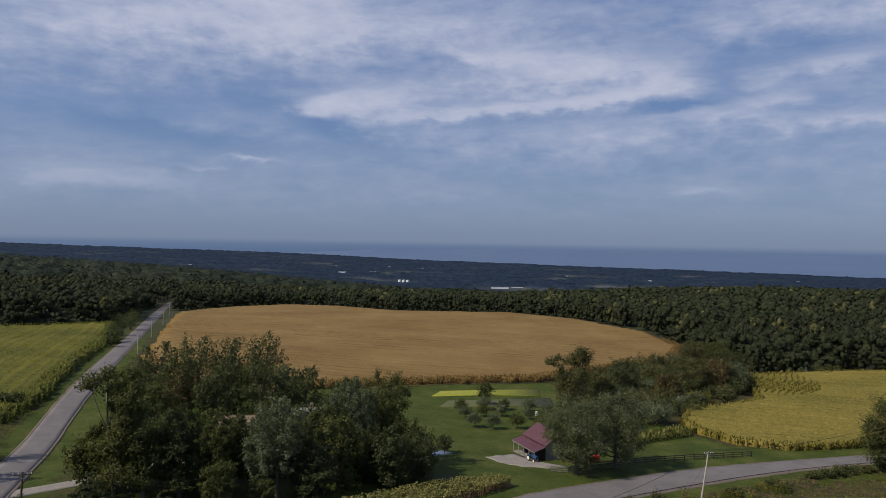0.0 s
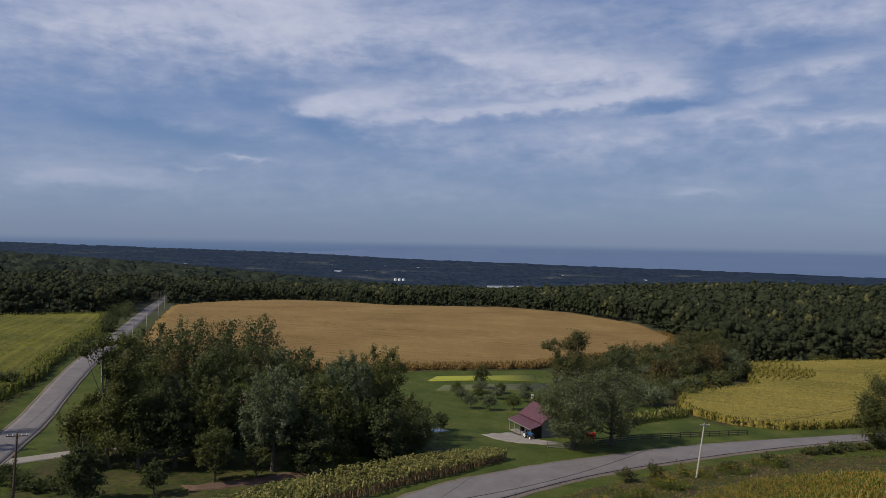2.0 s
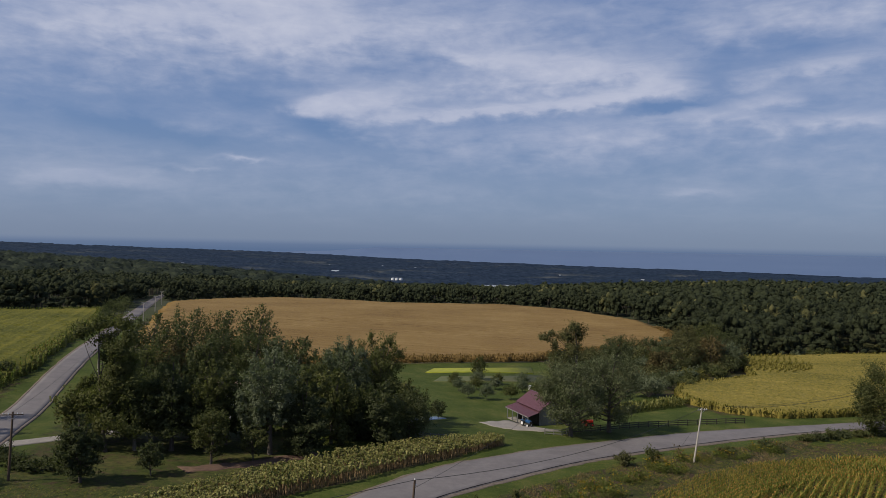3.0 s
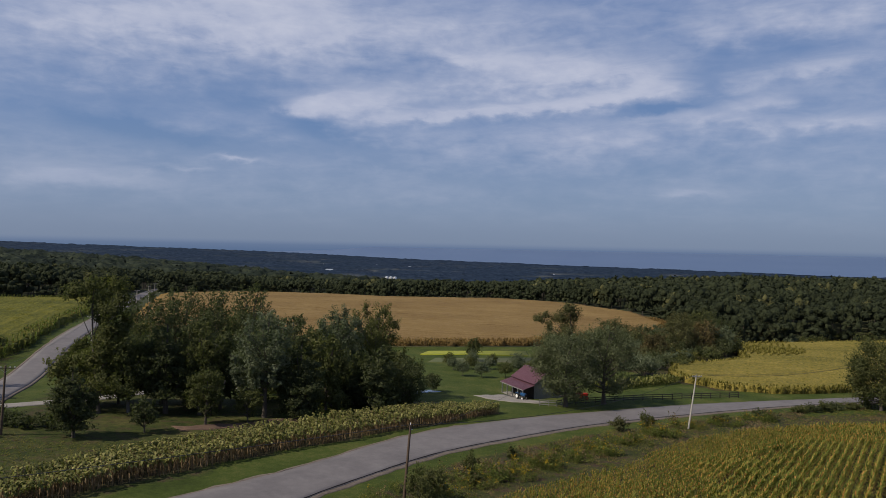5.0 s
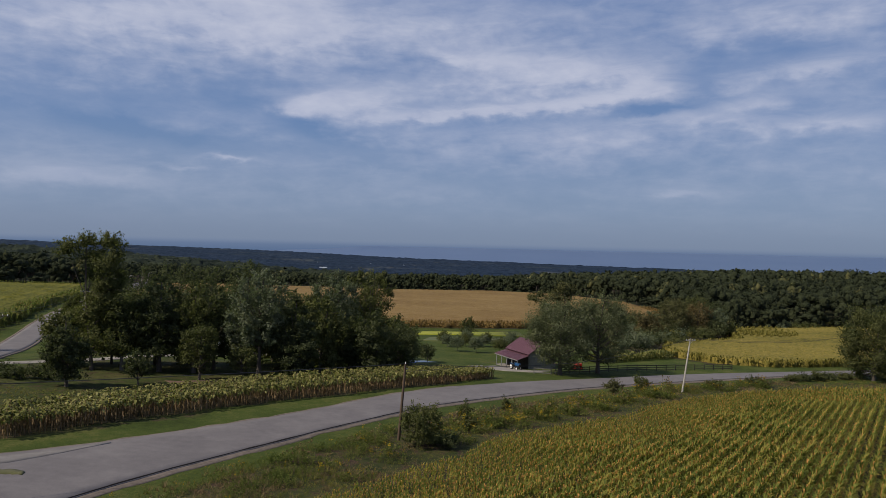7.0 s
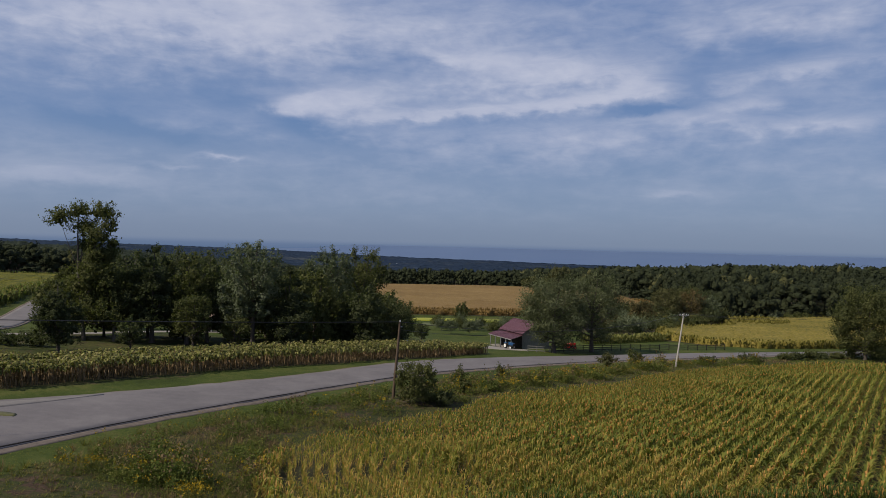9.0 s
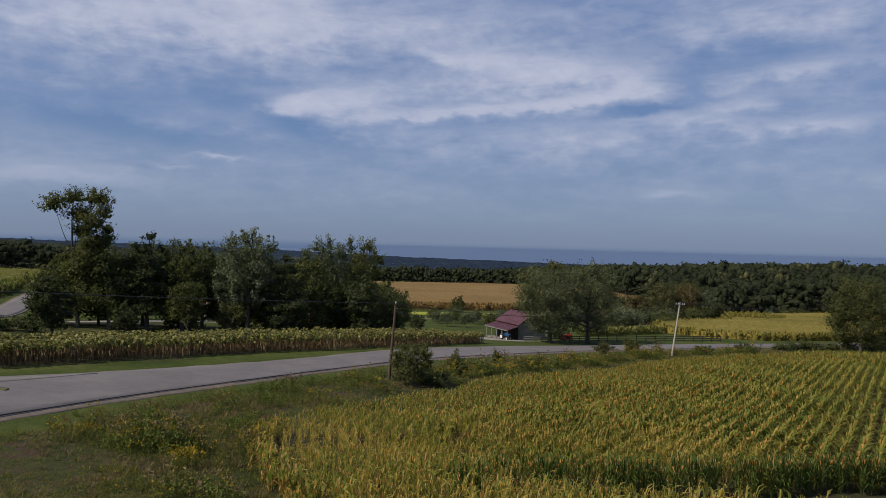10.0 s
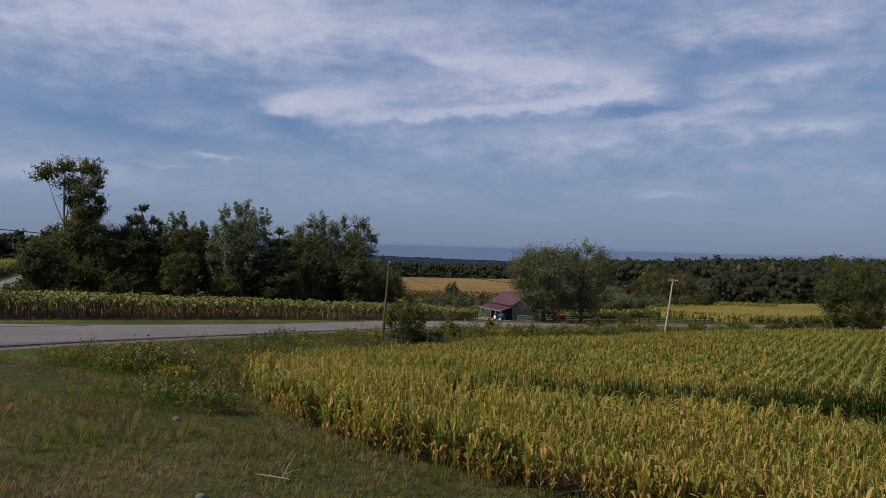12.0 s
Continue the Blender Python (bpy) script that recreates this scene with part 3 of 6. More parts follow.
def box(cx, cy, cz, sx, sy, sz, bevel=0.0, m=None):
    bm = bmesh.new()
    add_box(bm, cx, cy, cz, sx, sy, sz, m, bevel)
    return bm


def cyl(r1, r2, p, q, seg=10):
    """A tapered bar from p to q."""
    bm = bmesh.new()
    p, q = Vector(p), Vector(q)
    d = q - p
    bmesh.ops.create_cone(bm, cap_ends=True, segments=seg, radius1=r1, radius2=r2, depth=d.length)
    bmesh.ops.transform(bm, matrix=Matrix.Translation((p + q) / 2) @ d.to_track_quat("Z", "Y").to_matrix().to_4x4(), verts=bm.verts)
    return bm


def tube_np(path, radii, seg=6):
    """A limb along a path, as arrays."""
    path = np.asarray(path, float)
    n = len(path)
    d = np.gradient(path, axis=0)
    d /= np.linalg.norm(d, axis=1)[:, None] + 1e-9
    ref = np.array([0.3, 0.9, 0.1])
    a = np.cross(d, ref)
    a /= np.linalg.norm(a, axis=1)[:, None] + 1e-9
    b = np.cross(d, a)
    ang = np.linspace(0, 2 * np.pi, seg, endpoint=False)
    v = path[:, None] + np.asarray(radii)[:, None, None] * (np.cos(ang)[None, :, None] * a[:, None] + np.sin(ang)[None, :, None] * b[:, None])
    q = []
    for i in range(n - 1):
        for k in range(seg):
            q.append((i * seg + k, i * seg + (k + 1) % seg, (i + 1) * seg + (k + 1) % seg, (i + 1) * seg + k))
    return v.reshape(-1, 3), np.array(q)


def join_np(pieces):
    vs, qs, o = [], [], 0
    for v, q in pieces:
        vs.append(v)
        qs.append(q + o)
        o += len(v)
    return np.concatenate(vs), np.concatenate(qs)


def unit(n, r):
    d = r.normal(size=(n, 3))
    return d / np.linalg.norm(d, axis=1)[:, None]


def leaf_quads(p, nrm, size, r, aspect=0.6, along=None):
    """Bent leaf sprays at the points p, facing about nrm, drawn out along a way if one is given."""
    n = len(p)
    t = np.cross(nrm, unit(n, r)) if along is None else along - nrm * (along * nrm).sum(1)[:, None]
    t /= np.linalg.norm(t, axis=1)[:, None] + 1e-9
    b = np.cross(nrm, t)
    s = (size * r.uniform(0.6, 1.3, n))[:, None]
    v = np.stack([p - t * s * 0.5, p + b * s * aspect * 0.5 + nrm * s * 0.12, p + t * s * 0.5, p - b * s * aspect * 0.5 + nrm * s * 0.12], 1)
    return v.reshape(-1, 3), np.arange(4 * n).reshape(-1, 4)


def crown_np(lobes, count, size, r, droop=0.0, hollow=0.35, clump=0.15, per=30, up=0.35, fill=1.7):
    """Leaves gathered in small sprays through the lobes (cx, cy, cz, rx, ry, rz) of a crown; uneven, with gaps."""
    L = np.array(lobes, float)
    w = (L[:, 3] * L[:, 4] * L[:, 5]) ** (2 / 3)
    n = max(6, count // per)
    idx = r.choice(len(L), n, p=w / w.sum())
    d = unit(n, r)
    d[:, 2] = np.where(d[:, 2] < -0.45, -d[:, 2], d[:, 2])
    rad = r.uniform(hollow ** 2, 1.12, n) ** 0.5
    c = L[idx, :3] + d * rad[:, None] * L[idx, 3:]
    reach = L[idx, 3:].mean(1)
    # each spray points outwards and up
    way = d * np.array([1, 1, 0.6]) + np.array([0, 0, up]) + 0.35 * unit(n, r)
    way /= np.linalg.norm(way, axis=1)[:, None]
    k = np.repeat(np.arange(n), per)
    m = len(k)
    sig = (clump * reach * r.uniform(0.6, 1.3, n))[k][:, None]
    p = c[k] + np.clip(r.normal(0, 1, (m, 3)), -1.5, 1.5) * sig + way[k] * (r.uniform(-1.3, 1.9, (m, 1)) * sig * 1.5)
    p[:, 2] -= droop * r.random(m)
    nrm = d[k] * 0.75 + unit(m, r) * 0.7 + np.array([0, 0, 0.08])
    nrm /= np.linalg.norm(nrm, axis=1)[:, None]
    # the shaded inner boughs: larger sprays that close the crown
    h = max(8, count // 4)
    j = r.choice(len(L), h, p=w / w.sum())
    e = unit(h, r)
    pi = L[j, :3] + e * L[j, 3:] * r.uniform(0.25, 0.80, (h, 1))
    ni = e + 0.5 * unit(h, r)
    ni /= np.linalg.norm(ni, axis=1)[:, None]
    return join_np([leaf_quads(p, nrm, size * 1.3, r, 0.42, way[k] + 0.45 * unit(m, r)), leaf_quads(pi, ni, size * fill, r, 0.8)])


def auto_lobes(r, h, rad, z0, n=14, top=0.55):
    """Lobes of a broad crown between z0 * h and h."""
    out = []
    for i in range(n):
        t = (i + 0.5) / n
        z = h * (z0 + (0.93 - z0) * t)
        # widest below the middle
        wide = rad * math.sin(math.pi * min(1, 0.22 + 0.70 * t)) ** 0.8
        a = i * 2.4 + r.uniform(-0.5, 0.5)
        k = r.uniform(0.42, 0.78) * wide
        s = rad * r.uniform(0.34, 0.54) * (1.0 if t < 0.75 else top + 0.2)
        out.append((math.cos(a) * k, math.sin(a) * k, z, s, s, s * r.uniform(0.9, 1.35)))
    out.append((0, 0, h * (z0 + 0.45 * (1 - z0)), rad * 0.62, rad * 0.62, h * 0.28))
    return out


def shaped_lobes(shape, r, h, rad, z0):
    """Lobes of a crown by habit: a dome, upswept plumes, or flat tiers."""
    out = []
    zc, hh = h * (z0 + 1) / 2, h * (1 - z0) / 2
    if shape == "dome":
        for i in range(24):
            u = -0.95 + 1.9 * (i + 0.5) / 24
            w = (1 - abs(u) ** 2.6) ** 0.5 * rad * 0.76
            a = i * 2.4 + r.uniform(-0.3, 0.3)
            s = rad * r.uniform(0.28, 0.42)
            out.append((math.cos(a) * w, math.sin(a) * w, zc + u * hh * 0.82 + r.normal(0, 0.02 * h), s, s, s * 0.85))
        out.append((0, 0, zc, rad * 0.62, rad * 0.62, hh * 0.72))
    elif shape == "plume":
        for i in range(13):
            a = i * 2.4 + r.uniform(-0.3, 0.3)
            k = math.sqrt((i + 0.4) / 13)
            top = h * (1.0 - 0.34 * k * k * r.uniform(0.5, 1.2)) * r.uniform(0.94, 1.0)
            for t, wide in ((0.98, 0.15), (0.78, 0.22), (0.56, 0.25), (0.36, 0.22)):
                z = z0 * h + (top - z0 * h) * t
                w = rad * k * (0.42 + 0.46 * t)
                out.append((math.cos(a) * w + r.normal(0, 0.04 * rad), math.sin(a) * w + r.normal(0, 0.04 * rad), z - 0.03 * h, rad * wide, rad * wide, (top - z0 * h) * 0.13))
    else:
        n = 7
        for j in range(n):
            t = j / (n - 1)
            w = rad * (0.62 + 0.38 * math.sin(min(1.0, t * 2.2) * 1.57)) * (1 - t ** 2.2) ** 0.6
            m = max(1, round(6 * w / rad))
            for i in range(m):
                a = i * 6.283 / m + j * 0.9 + r.uniform(-0.25, 0.25)
                k = w * r.uniform(0.55, 0.80)
                s = rad * r.uniform(0.28, 0.38) * (1 - 0.35 * t)
                out.append((math.cos(a) * k, math.sin(a) * k, h * (z0 + 0.06 + (0.92 - z0 - 0.06) * t) + r.normal(0, 0.012 * h), s, s, s * 0.62))
        out.append((0, 0, h * (z0 + 0.40 * (1 - z0)), rad * 0.5, rad * 0.5, h * 0.26))
    return out


def tree(name, x, y, h, rad, leaf, label, seed, z0=0.22, count=4200, size=0.55, lobes=None, trunk=None, bark="bark", lean=(0, 0), group="", category="tree", droop=0.0, dense=1.35, up=0.35, shape=""):
    r = np.random.default_rng(seed)
    root = thing(name, x, y, hz(x, y) - 0.05, label, category, group)
    lobes = lobes or (shaped_lobes(shape, r, h, rad, z0) if shape else auto_lobes(r, h, rad, z0))
    r0 = trunk or 0.022 * h
    # trunk bends a little up to the highest lobe
    top = max(lobes, key=lambda l: l[2])
    n = 7
    path = [(lean[0] * t * h + (top[0] - lean[0] * h) * t ** 3 + 0.12 * math.sin(3 * t + seed), lean[1] * t * h + (top[1] - lean[1] * h) * t ** 3, -0.2 + top[2] * t) for t in np.linspace(0, 1, n)]
    pieces = [tube_np(path, [r0 * (1.35 if i == 0 else 1) * (1 - 0.82 * i / (n - 1)) for i in range(n)], 8)]
    for k, l in enumerate(lobes if len(lobes) < 30 else lobes[::2]):
        t0 = min(0.8, max(0.18, (l[2] / top[2]) * 0.62))
        i0 = t0 * (n - 1)
        a = np.array(path[int(i0)]) * (1 - i0 % 1) + np.array(path[min(n - 1, int(i0) + 1)]) * (i0 % 1)
        b = np.array(l[:3])
        c = (a + b) / 2 + np.array([0, 0, -0.08 * h * r.random()])
        ts = np.linspace(0, 1, 5)[:, None]
        lp = (1 - ts) ** 2 * a + 2 * ts * (1 - ts) * c + ts ** 2 * b
        pieces.append(tube_np(lp, r0 * (1 - 0.75 * t0) * np.array([0.6, 0.48, 0.36, 0.24, 0.1]), 5))
        for _ in range(2):
            d = unit(1, r)[0]
            e = b + d * np.array(l[3:]) * 0.85
            pieces.append(tube_np([b, (b + e) / 2 + r.normal(0, 0.1, 3), e], r0 * np.array([0.14, 0.09, 0.03]), 4))
    v, q = join_np(pieces)
    child("trunk", mesh_np("trunk", v, q, M[bark], None, True), root)
    v, q = crown_np(lobes, int(count * dense * 1.55), size * 0.60, r, droop, up=up, clump=0.2 if shape else 0.15, per=24, fill=1.5)
    child("crown", mesh_np("crown", v, q, M[leaf]), root)
    return root


def bush(name, x, y, h, rad, leaf, label, seed, count=700, size=0.35, group="", category="bush"):
    r = np.random.default_rng(seed)
    root = thing(name, x, y, hz(x, y) - 0.05, label, category, group)
    lobes = [(r.normal(0, rad * 0.38), r.normal(0, rad * 0.38), h * r.uniform(0.30, 0.66), rad * r.uniform(0.4, 0.6), rad * r.uniform(0.4, 0.6), h * r.uniform(0.26, 0.38)) for _ in range(6)]
    pieces = []
    for l in lobes:
        pieces.append(tube_np([(0, 0, -0.1), (l[0] * 0.5, l[1] * 0.5, l[2] * 0.45), l[:3]], np.array([0.05, 0.035, 0.015]) * h / 2.5, 5))
    v, q = join_np(pieces)
    child("stems", mesh_np("stems", v, q, M["bark"], None, True), root)
    v, q = crown_np(lobes, int(count * 1.45), size * 0.8, r, 0.0, 0.25, 0.22)
    v[:, 2] = np.maximum(v[:, 2], 0.02)
    child("crown", mesh_np("crown", v, q, M[leaf]), root)
    return root


def stamp(protos, x, y, z, rot, sc, squash=None):
    """Many copies of small quad meshes joined into one: arrays and material indices."""
    vs, qs, ms, o = [], [], [], 0
    pick = np.arange(len(x)) % len(protos)
    squash = sc if squash is None else squash
    for k, (pv, pq, pm) in enumerate(protos):
        s = pick == k
        n = int(s.sum())
        if not n:
            continue
        c, sn = np.cos(rot[s])[:, None], np.sin(rot[s])[:, None]
        a = sc[s][:, None]
        X = (pv[None, :, 0] * c - pv[None, :, 1] * sn) * a + x[s][:, None]
        Y = (pv[None, :, 0] * sn + pv[None, :, 1] * c) * a + y[s][:, None]
        Z = pv[None, :, 2] * squash[s][:, None] + z[s][:, None]
        vs.append(np.stack([X, Y, Z], 2).reshape(-1, 3))
        qs.append((pq[None] + (np.arange(n) * len(pv))[:, None, None]).reshape(-1, 4) + o)
        ms.append(np.tile(pm, n))
        o += n * len(pv)
    return np.concatenate(vs), np.concatenate(qs), np.concatenate(ms)


def stuff(name, v, q, mi, mats, label, category):
    ob = new(name, mesh_np(name, v, q, mats, mi))
    return tagged(ob, label, category, kind="stuff")


def scatter(poly, step, r, jitter=0.5):
    xs, ys = [p[0] for p in poly], [p[1] for p in poly]
    gx, gy = np.meshgrid(np.arange(min(xs), max(xs), step), np.arange(min(ys), max(ys), step))
    x = gx.ravel() + r.uniform(-jitter, jitter, gx.size) * step
    y = gy.ravel() + r.uniform(-jitter, jitter, gy.size) * step
    k = inside(poly, x, y)
    return x[k], y[k]


# ---- ground, lake and roads ----


def axis_marks(lo, hi, fine_lo, fine_hi, step, grow=1.13):
    mid = list(np.arange(fine_lo, fine_hi + 0.01, step))
    up, s, v = [], step, fine_hi
    while v < hi:
        s *= grow
        v = min(hi, v + s)
        up.append(v)
    dn, s, v = [], step, fine_lo
    while v > lo:
        s *= grow
        v = max(lo, v - s)
        dn.append(v)
    return np.array(dn[::-1] + mid + up)


def build_ground():
    xs = axis_marks(-5000, 5000, -110, 110, 2.0)
    ys = axis_marks(-600, 4960, 8, 250, 2.0, 1.07)
    gx, gy = np.meshgrid(xs, ys)
    z = height(gx, gy)
    # the plain ends at the lake: the bed lies below the water
    k = np.clip((gy - coast(gx)) / 40.0, 0, 1)
    z = z - 14 * k
    near = (np.abs(gx) < 130) & (gy < 260) & (gy > 0)
    z = z + np.where(near, 0.03 * np.sin(gx * 1.3 + 2 * np.sin(gy * 0.4)) * np.sin(gy * 1.1), 0)
    bed = inside(FAR_EDGE + NEAR_EDGE[::-1], gx, gy) | (dist_line(FAR_EDGE, gx, gy) < 1.9) | (dist_line(NEAR_EDGE, gx, gy) < 2.1) | (dist_line(SIDE_ROAD, gx, gy) < 4.6)
    z = z - np.where(bed, 0.05, 0)
    nx, ny = len(xs), len(ys)
    i = np.arange((ny - 1) * nx).reshape(ny - 1, nx)[:, :-1].ravel()
    q = np.stack([i, i + 1, i + 1 + nx, i + nx], 1)
    me = mesh_np("ground", np.stack([gx, gy, z], 2).reshape(-1, 3), q, M["ground"], None, True)
    x, y = gx.ravel(), gy.ravel()
    lawn = inside(YARD, x, y) * np.where((x < -22) & (y < 128), 0.45, 1.0)
    lawn = np.maximum(lawn, 0.95 * np.clip(2.2 - dist_line(NEAR_EDGE, x, y) / 2.6, 0, 1))
    lawn = np.maximum(lawn, 0.9 * (dist_line(FAR_EDGE, x, y) < 4.5))
    lawn = np.maximum(lawn, 0.9 * (dist_line(SIDE_ROAD, x, y) < 7.0))
    lawn = np.maximum(lawn, 0.8 * inside([(70, 134), (98, 142), (150, 160), (150, 170), (88, 149)], x, y))
    soil = (inside(CORN, x, y) | inside(SUN_FRONT + SUN_BACK[::-1], x, y)).astype(float) * 0.9
    far = np.clip((y - 300) / 100, 0, 1)
    col = me.color_attributes.new("zone", "FLOAT_COLOR", "POINT")
    col.data.foreach_set("color", np.stack([lawn, soil, far, np.ones_like(x)], 1).astype(np.float32).ravel())
    tagged(new("ground", me), "rolling farmland of grass and soil falling towards a lake", "ground", kind="structure")


build_ground()


def build_lake():
    """The lake, from the shore to the horizon."""
    xs = np.linspace(-5000, 5000, 60)
    rows = []
    for x in xs:
        c = float(coast(x)) - 30
        zc = hz(x, min(c, 4960.0)) - 1.2
        e = 4985.0
        rise = (-24.0 - zc) * min(1.0, max(0.0, (e - c) / 500))
        rows.append([(x, min(c, e - 5) + (e - min(c, e - 5)) * t, zc + rise * t) for t in np.linspace(0, 1, 8)])
    v = np.array(rows).reshape(-1, 3)
    i = np.arange(59 * 8).reshape(59, 8)[:, :-1].ravel()
    q = np.stack([i, i + 8, i + 9, i + 1], 1)
    tagged(new("water", mesh_np("water", v, q, M["water"], None, True)), "wide blue-grey lake reaching the hazy horizon", "lake", kind="structure")


build_lake()


def strip(name, left, right, material, lift, label, category, cols=5, jag=0.0, kind="structure", crown=0.0, dip=(0.0, 0.0)):
    """A sheet between two lines, draped over the ground."""
    n = max(len(left), len(right))
    a, b = resample(left, n), resample(right, n)
    r = np.random.default_rng(n)
    if jag:
        a = a + r.normal(0, jag, a.shape)
        b = b + r.normal(0, jag, b.shape)
    t = np.linspace(0, 1, cols)[None, :, None]
    p = a[:, None] * (1 - t) + b[:, None] * t
    z = height(p[..., 0], p[..., 1]) + lift + crown * (1 - (2 * t[..., 0] - 1) ** 2) - dip[0] * (1 - t[..., 0]) - dip[1] * t[..., 0]
    v = np.concatenate([p, z[..., None]], 2).reshape(-1, 3)
    i = np.arange((n - 1) * cols).reshape(n - 1, cols)[:, :-1].ravel()
    q = np.stack([i, i + cols, i + cols + 1, i + 1], 1)
    # a skirt gives the sheet its thickness
    m = len(v)
    ring = [k * cols for k in range(n)] + [(n - 1) * cols + k for k in range(1, cols)] + [k * cols + cols - 1 for k in range(n - 2, -1, -1)] + [k for k in range(cols - 2, 0, -1)]
    low = v[ring] - np.array([0, 0, lift + 0.12])
    v = np.concatenate([v, low])
    k = np.arange(len(ring))
    side = np.stack([np.array(ring), m + k, m + (k + 1) % len(ring), np.array(ring)[(k + 1) % len(ring)]], 1)
    q = np.concatenate([q, side])
    return tagged(new(name, mesh_np(name, v, q, material, None, False)), label, category, kind=kind)


def offset(line, d):
    """A line moved sideways by d (to the right of its way)."""
    a = np.array(line)
    t = np.gradient(a, axis=0)
    t /= np.linalg.norm(t, axis=1)[:, None]
    return a + d * np.stack([t[:, 1], -t[:, 0]], 1)


def build_roads():
    n = 140
    F, N = resample(FAR_EDGE, n), resample(NEAR_EDGE, n)
    strip("road", F, N, M["road"], 0.09, "worn pinkish-grey asphalt country road on a curve", "road", 9, 0.05, crown=0.03)
    strip("shoulder_near", offset(N, -0.15), offset(N, 0.8), M["shoulder"], 0.06, "brown gravel shoulder beside the asphalt road", "road shoulder", 4, 0.12, dip=(0.0, 0.09))
    strip("shoulder_far", offset(F, -0.75), offset(F, 0.15), M["shoulder"], 0.06, "pale gravel shoulder beside the asphalt road", "road shoulder", 4, 0.14, dip=(0.09, 0.0))
    wob = (np.sin(np.arange(n) * 0.9) * 0.04)[:, None]
    strip("tar_line", offset(N, -0.36) + wob, offset(N, -0.13) + wob, M["tar"], 0.108, "black tar seal along the edge of the asphalt", "road marking", 2, 0.03)
    S = np.array(soften(SIDE_ROAD, 400, 4))
    strip("side_road", offset(S, -2.75), offset(S, 2.75), M["road"], 0.085, "straight grey asphalt lane running down to the woods", "road", 7, 0.02, crown=0.05)
    strip("shoulder_side", offset(S, 2.65), offset(S, 3.3), M["shoulder"], 0.06, "brown gravel shoulder of the straight lane", "road shoulder", 3, 0.05)
    strip("shoulder_side", offset(S, -3.3), offset(S, -2.65), M["shoulder"], 0.06, "brown gravel shoulder of the straight lane", "road shoulder", 3, 0.05)
    D = np.array(smooth_line([(-66.5, 99), (-58.5, 110), (-53.5, 117.5), (-50.5, 124), (-46, 129), (-38, 134), (-30, 139), (-24, 143)], 1.5))
    strip("driveway", offset(D, -1.9), offset(D, 1.9), M["gravel"], 0.05, "pale concrete driveway leading under the trees", "driveway", 5, 0.08)
    D = np.array(smooth_line([(-82, 127), (-92, 118), (-105, 112)], 1.5))
    strip("driveway", offset(D, -1.6), offset(D, 1.6), M["gravel"], 0.05, "pale gravel field entrance off the lane", "driveway", 3, 0.1)
    # gravel splay and worn patch at the junction
    strip("gravel_patch", smooth_line([(-44, 48.2), (-33.4, 55.4), (-30.2, 58.4), (-27.2, 62.6)]), smooth_line([(-43, 46.5), (-33, 52.5), (-30, 56.5), (-27.3, 62.4)]), M["worn"], 0.132, "pale gravel spilled over the road's edge", "gravel", 4, 0.12)
    strip("grass_island", smooth_line([(-31.8, 51.6), (-30.3, 52.5), (-28.8, 52.1)], 0.3), smooth_line([(-31.5, 51.1), (-30.1, 51.2), (-28.9, 51.5)], 0.3), M["stubble"], 0.165, "small worn tuft of grass on the road junction", "grass patch", 3, 0.1)
    strip("gravel_yard", smooth_line([(10, 147.5), (12, 149), (17, 152), (19, 148)], 1.0), smooth_line([(12.5, 143), (16, 141), (22, 140), (26, 142.5)], 1.0), M["gravel"], 0.05, "pale gravel yard before the barn", "gravel", 6, 0.25)
    strip("mulch_bed", smooth_line([(-35.5, 97), (-28, 102.8), (-23, 107), (-18.5, 111.5)]), smooth_line([(-33.2, 95.2), (-26.6, 99.4), (-22, 103.5), (-17, 109)]), M["mulch"], 0.05, "bed of reddish-brown bark mulch under the trees", "mulch", 5, 0.45)
    strip("cover_crop", [(-1.7, 226.8), (16, 230.6), (33, 234.6)], [(-0.7, 216.5), (16, 219.8), (31.6, 223.2)], M["mustard"], 0.24, "strip of bright yellow-green cover crop", "crop strip", 10, 0.9)
    strip("garden_plot", [(0.2, 213.5), (18, 217), (35, 220.5)], [(1.8, 201), (18, 203.5), (34.5, 207)], M["stubble_lawn"], 0.12, "tan stubble of a harvested garden plot", "garden plot", 8, 1.0)
    strip("farm_track", [(-30, 219.8), (2, 238), (36, 249)], [(-29, 218), (3, 236), (37, 247)], M["stubble"], 0.06, "worn grass track along the corn", "track", 4, 0.15)
    strip("pond", smooth_line([(-6.5, 139), (-4, 145), (0.5, 149.5)], 1), smooth_line([(-4, 138), (-1, 143), (3, 148)], 1), M["pond"], 0.07, "small garden pond reflecting the sky", "pond", 5, 0.15)


M["pond"] = water_material()
M["pond"].node_tree.nodes["Principled BSDF"].inputs["Roughness"].default_value = 0.05
M["pond"].node_tree.nodes["Principled BSDF"].inputs["Specular IOR Level"].default_value = 1.0
build_roads()

# ---- fields of corn seen from afar ----


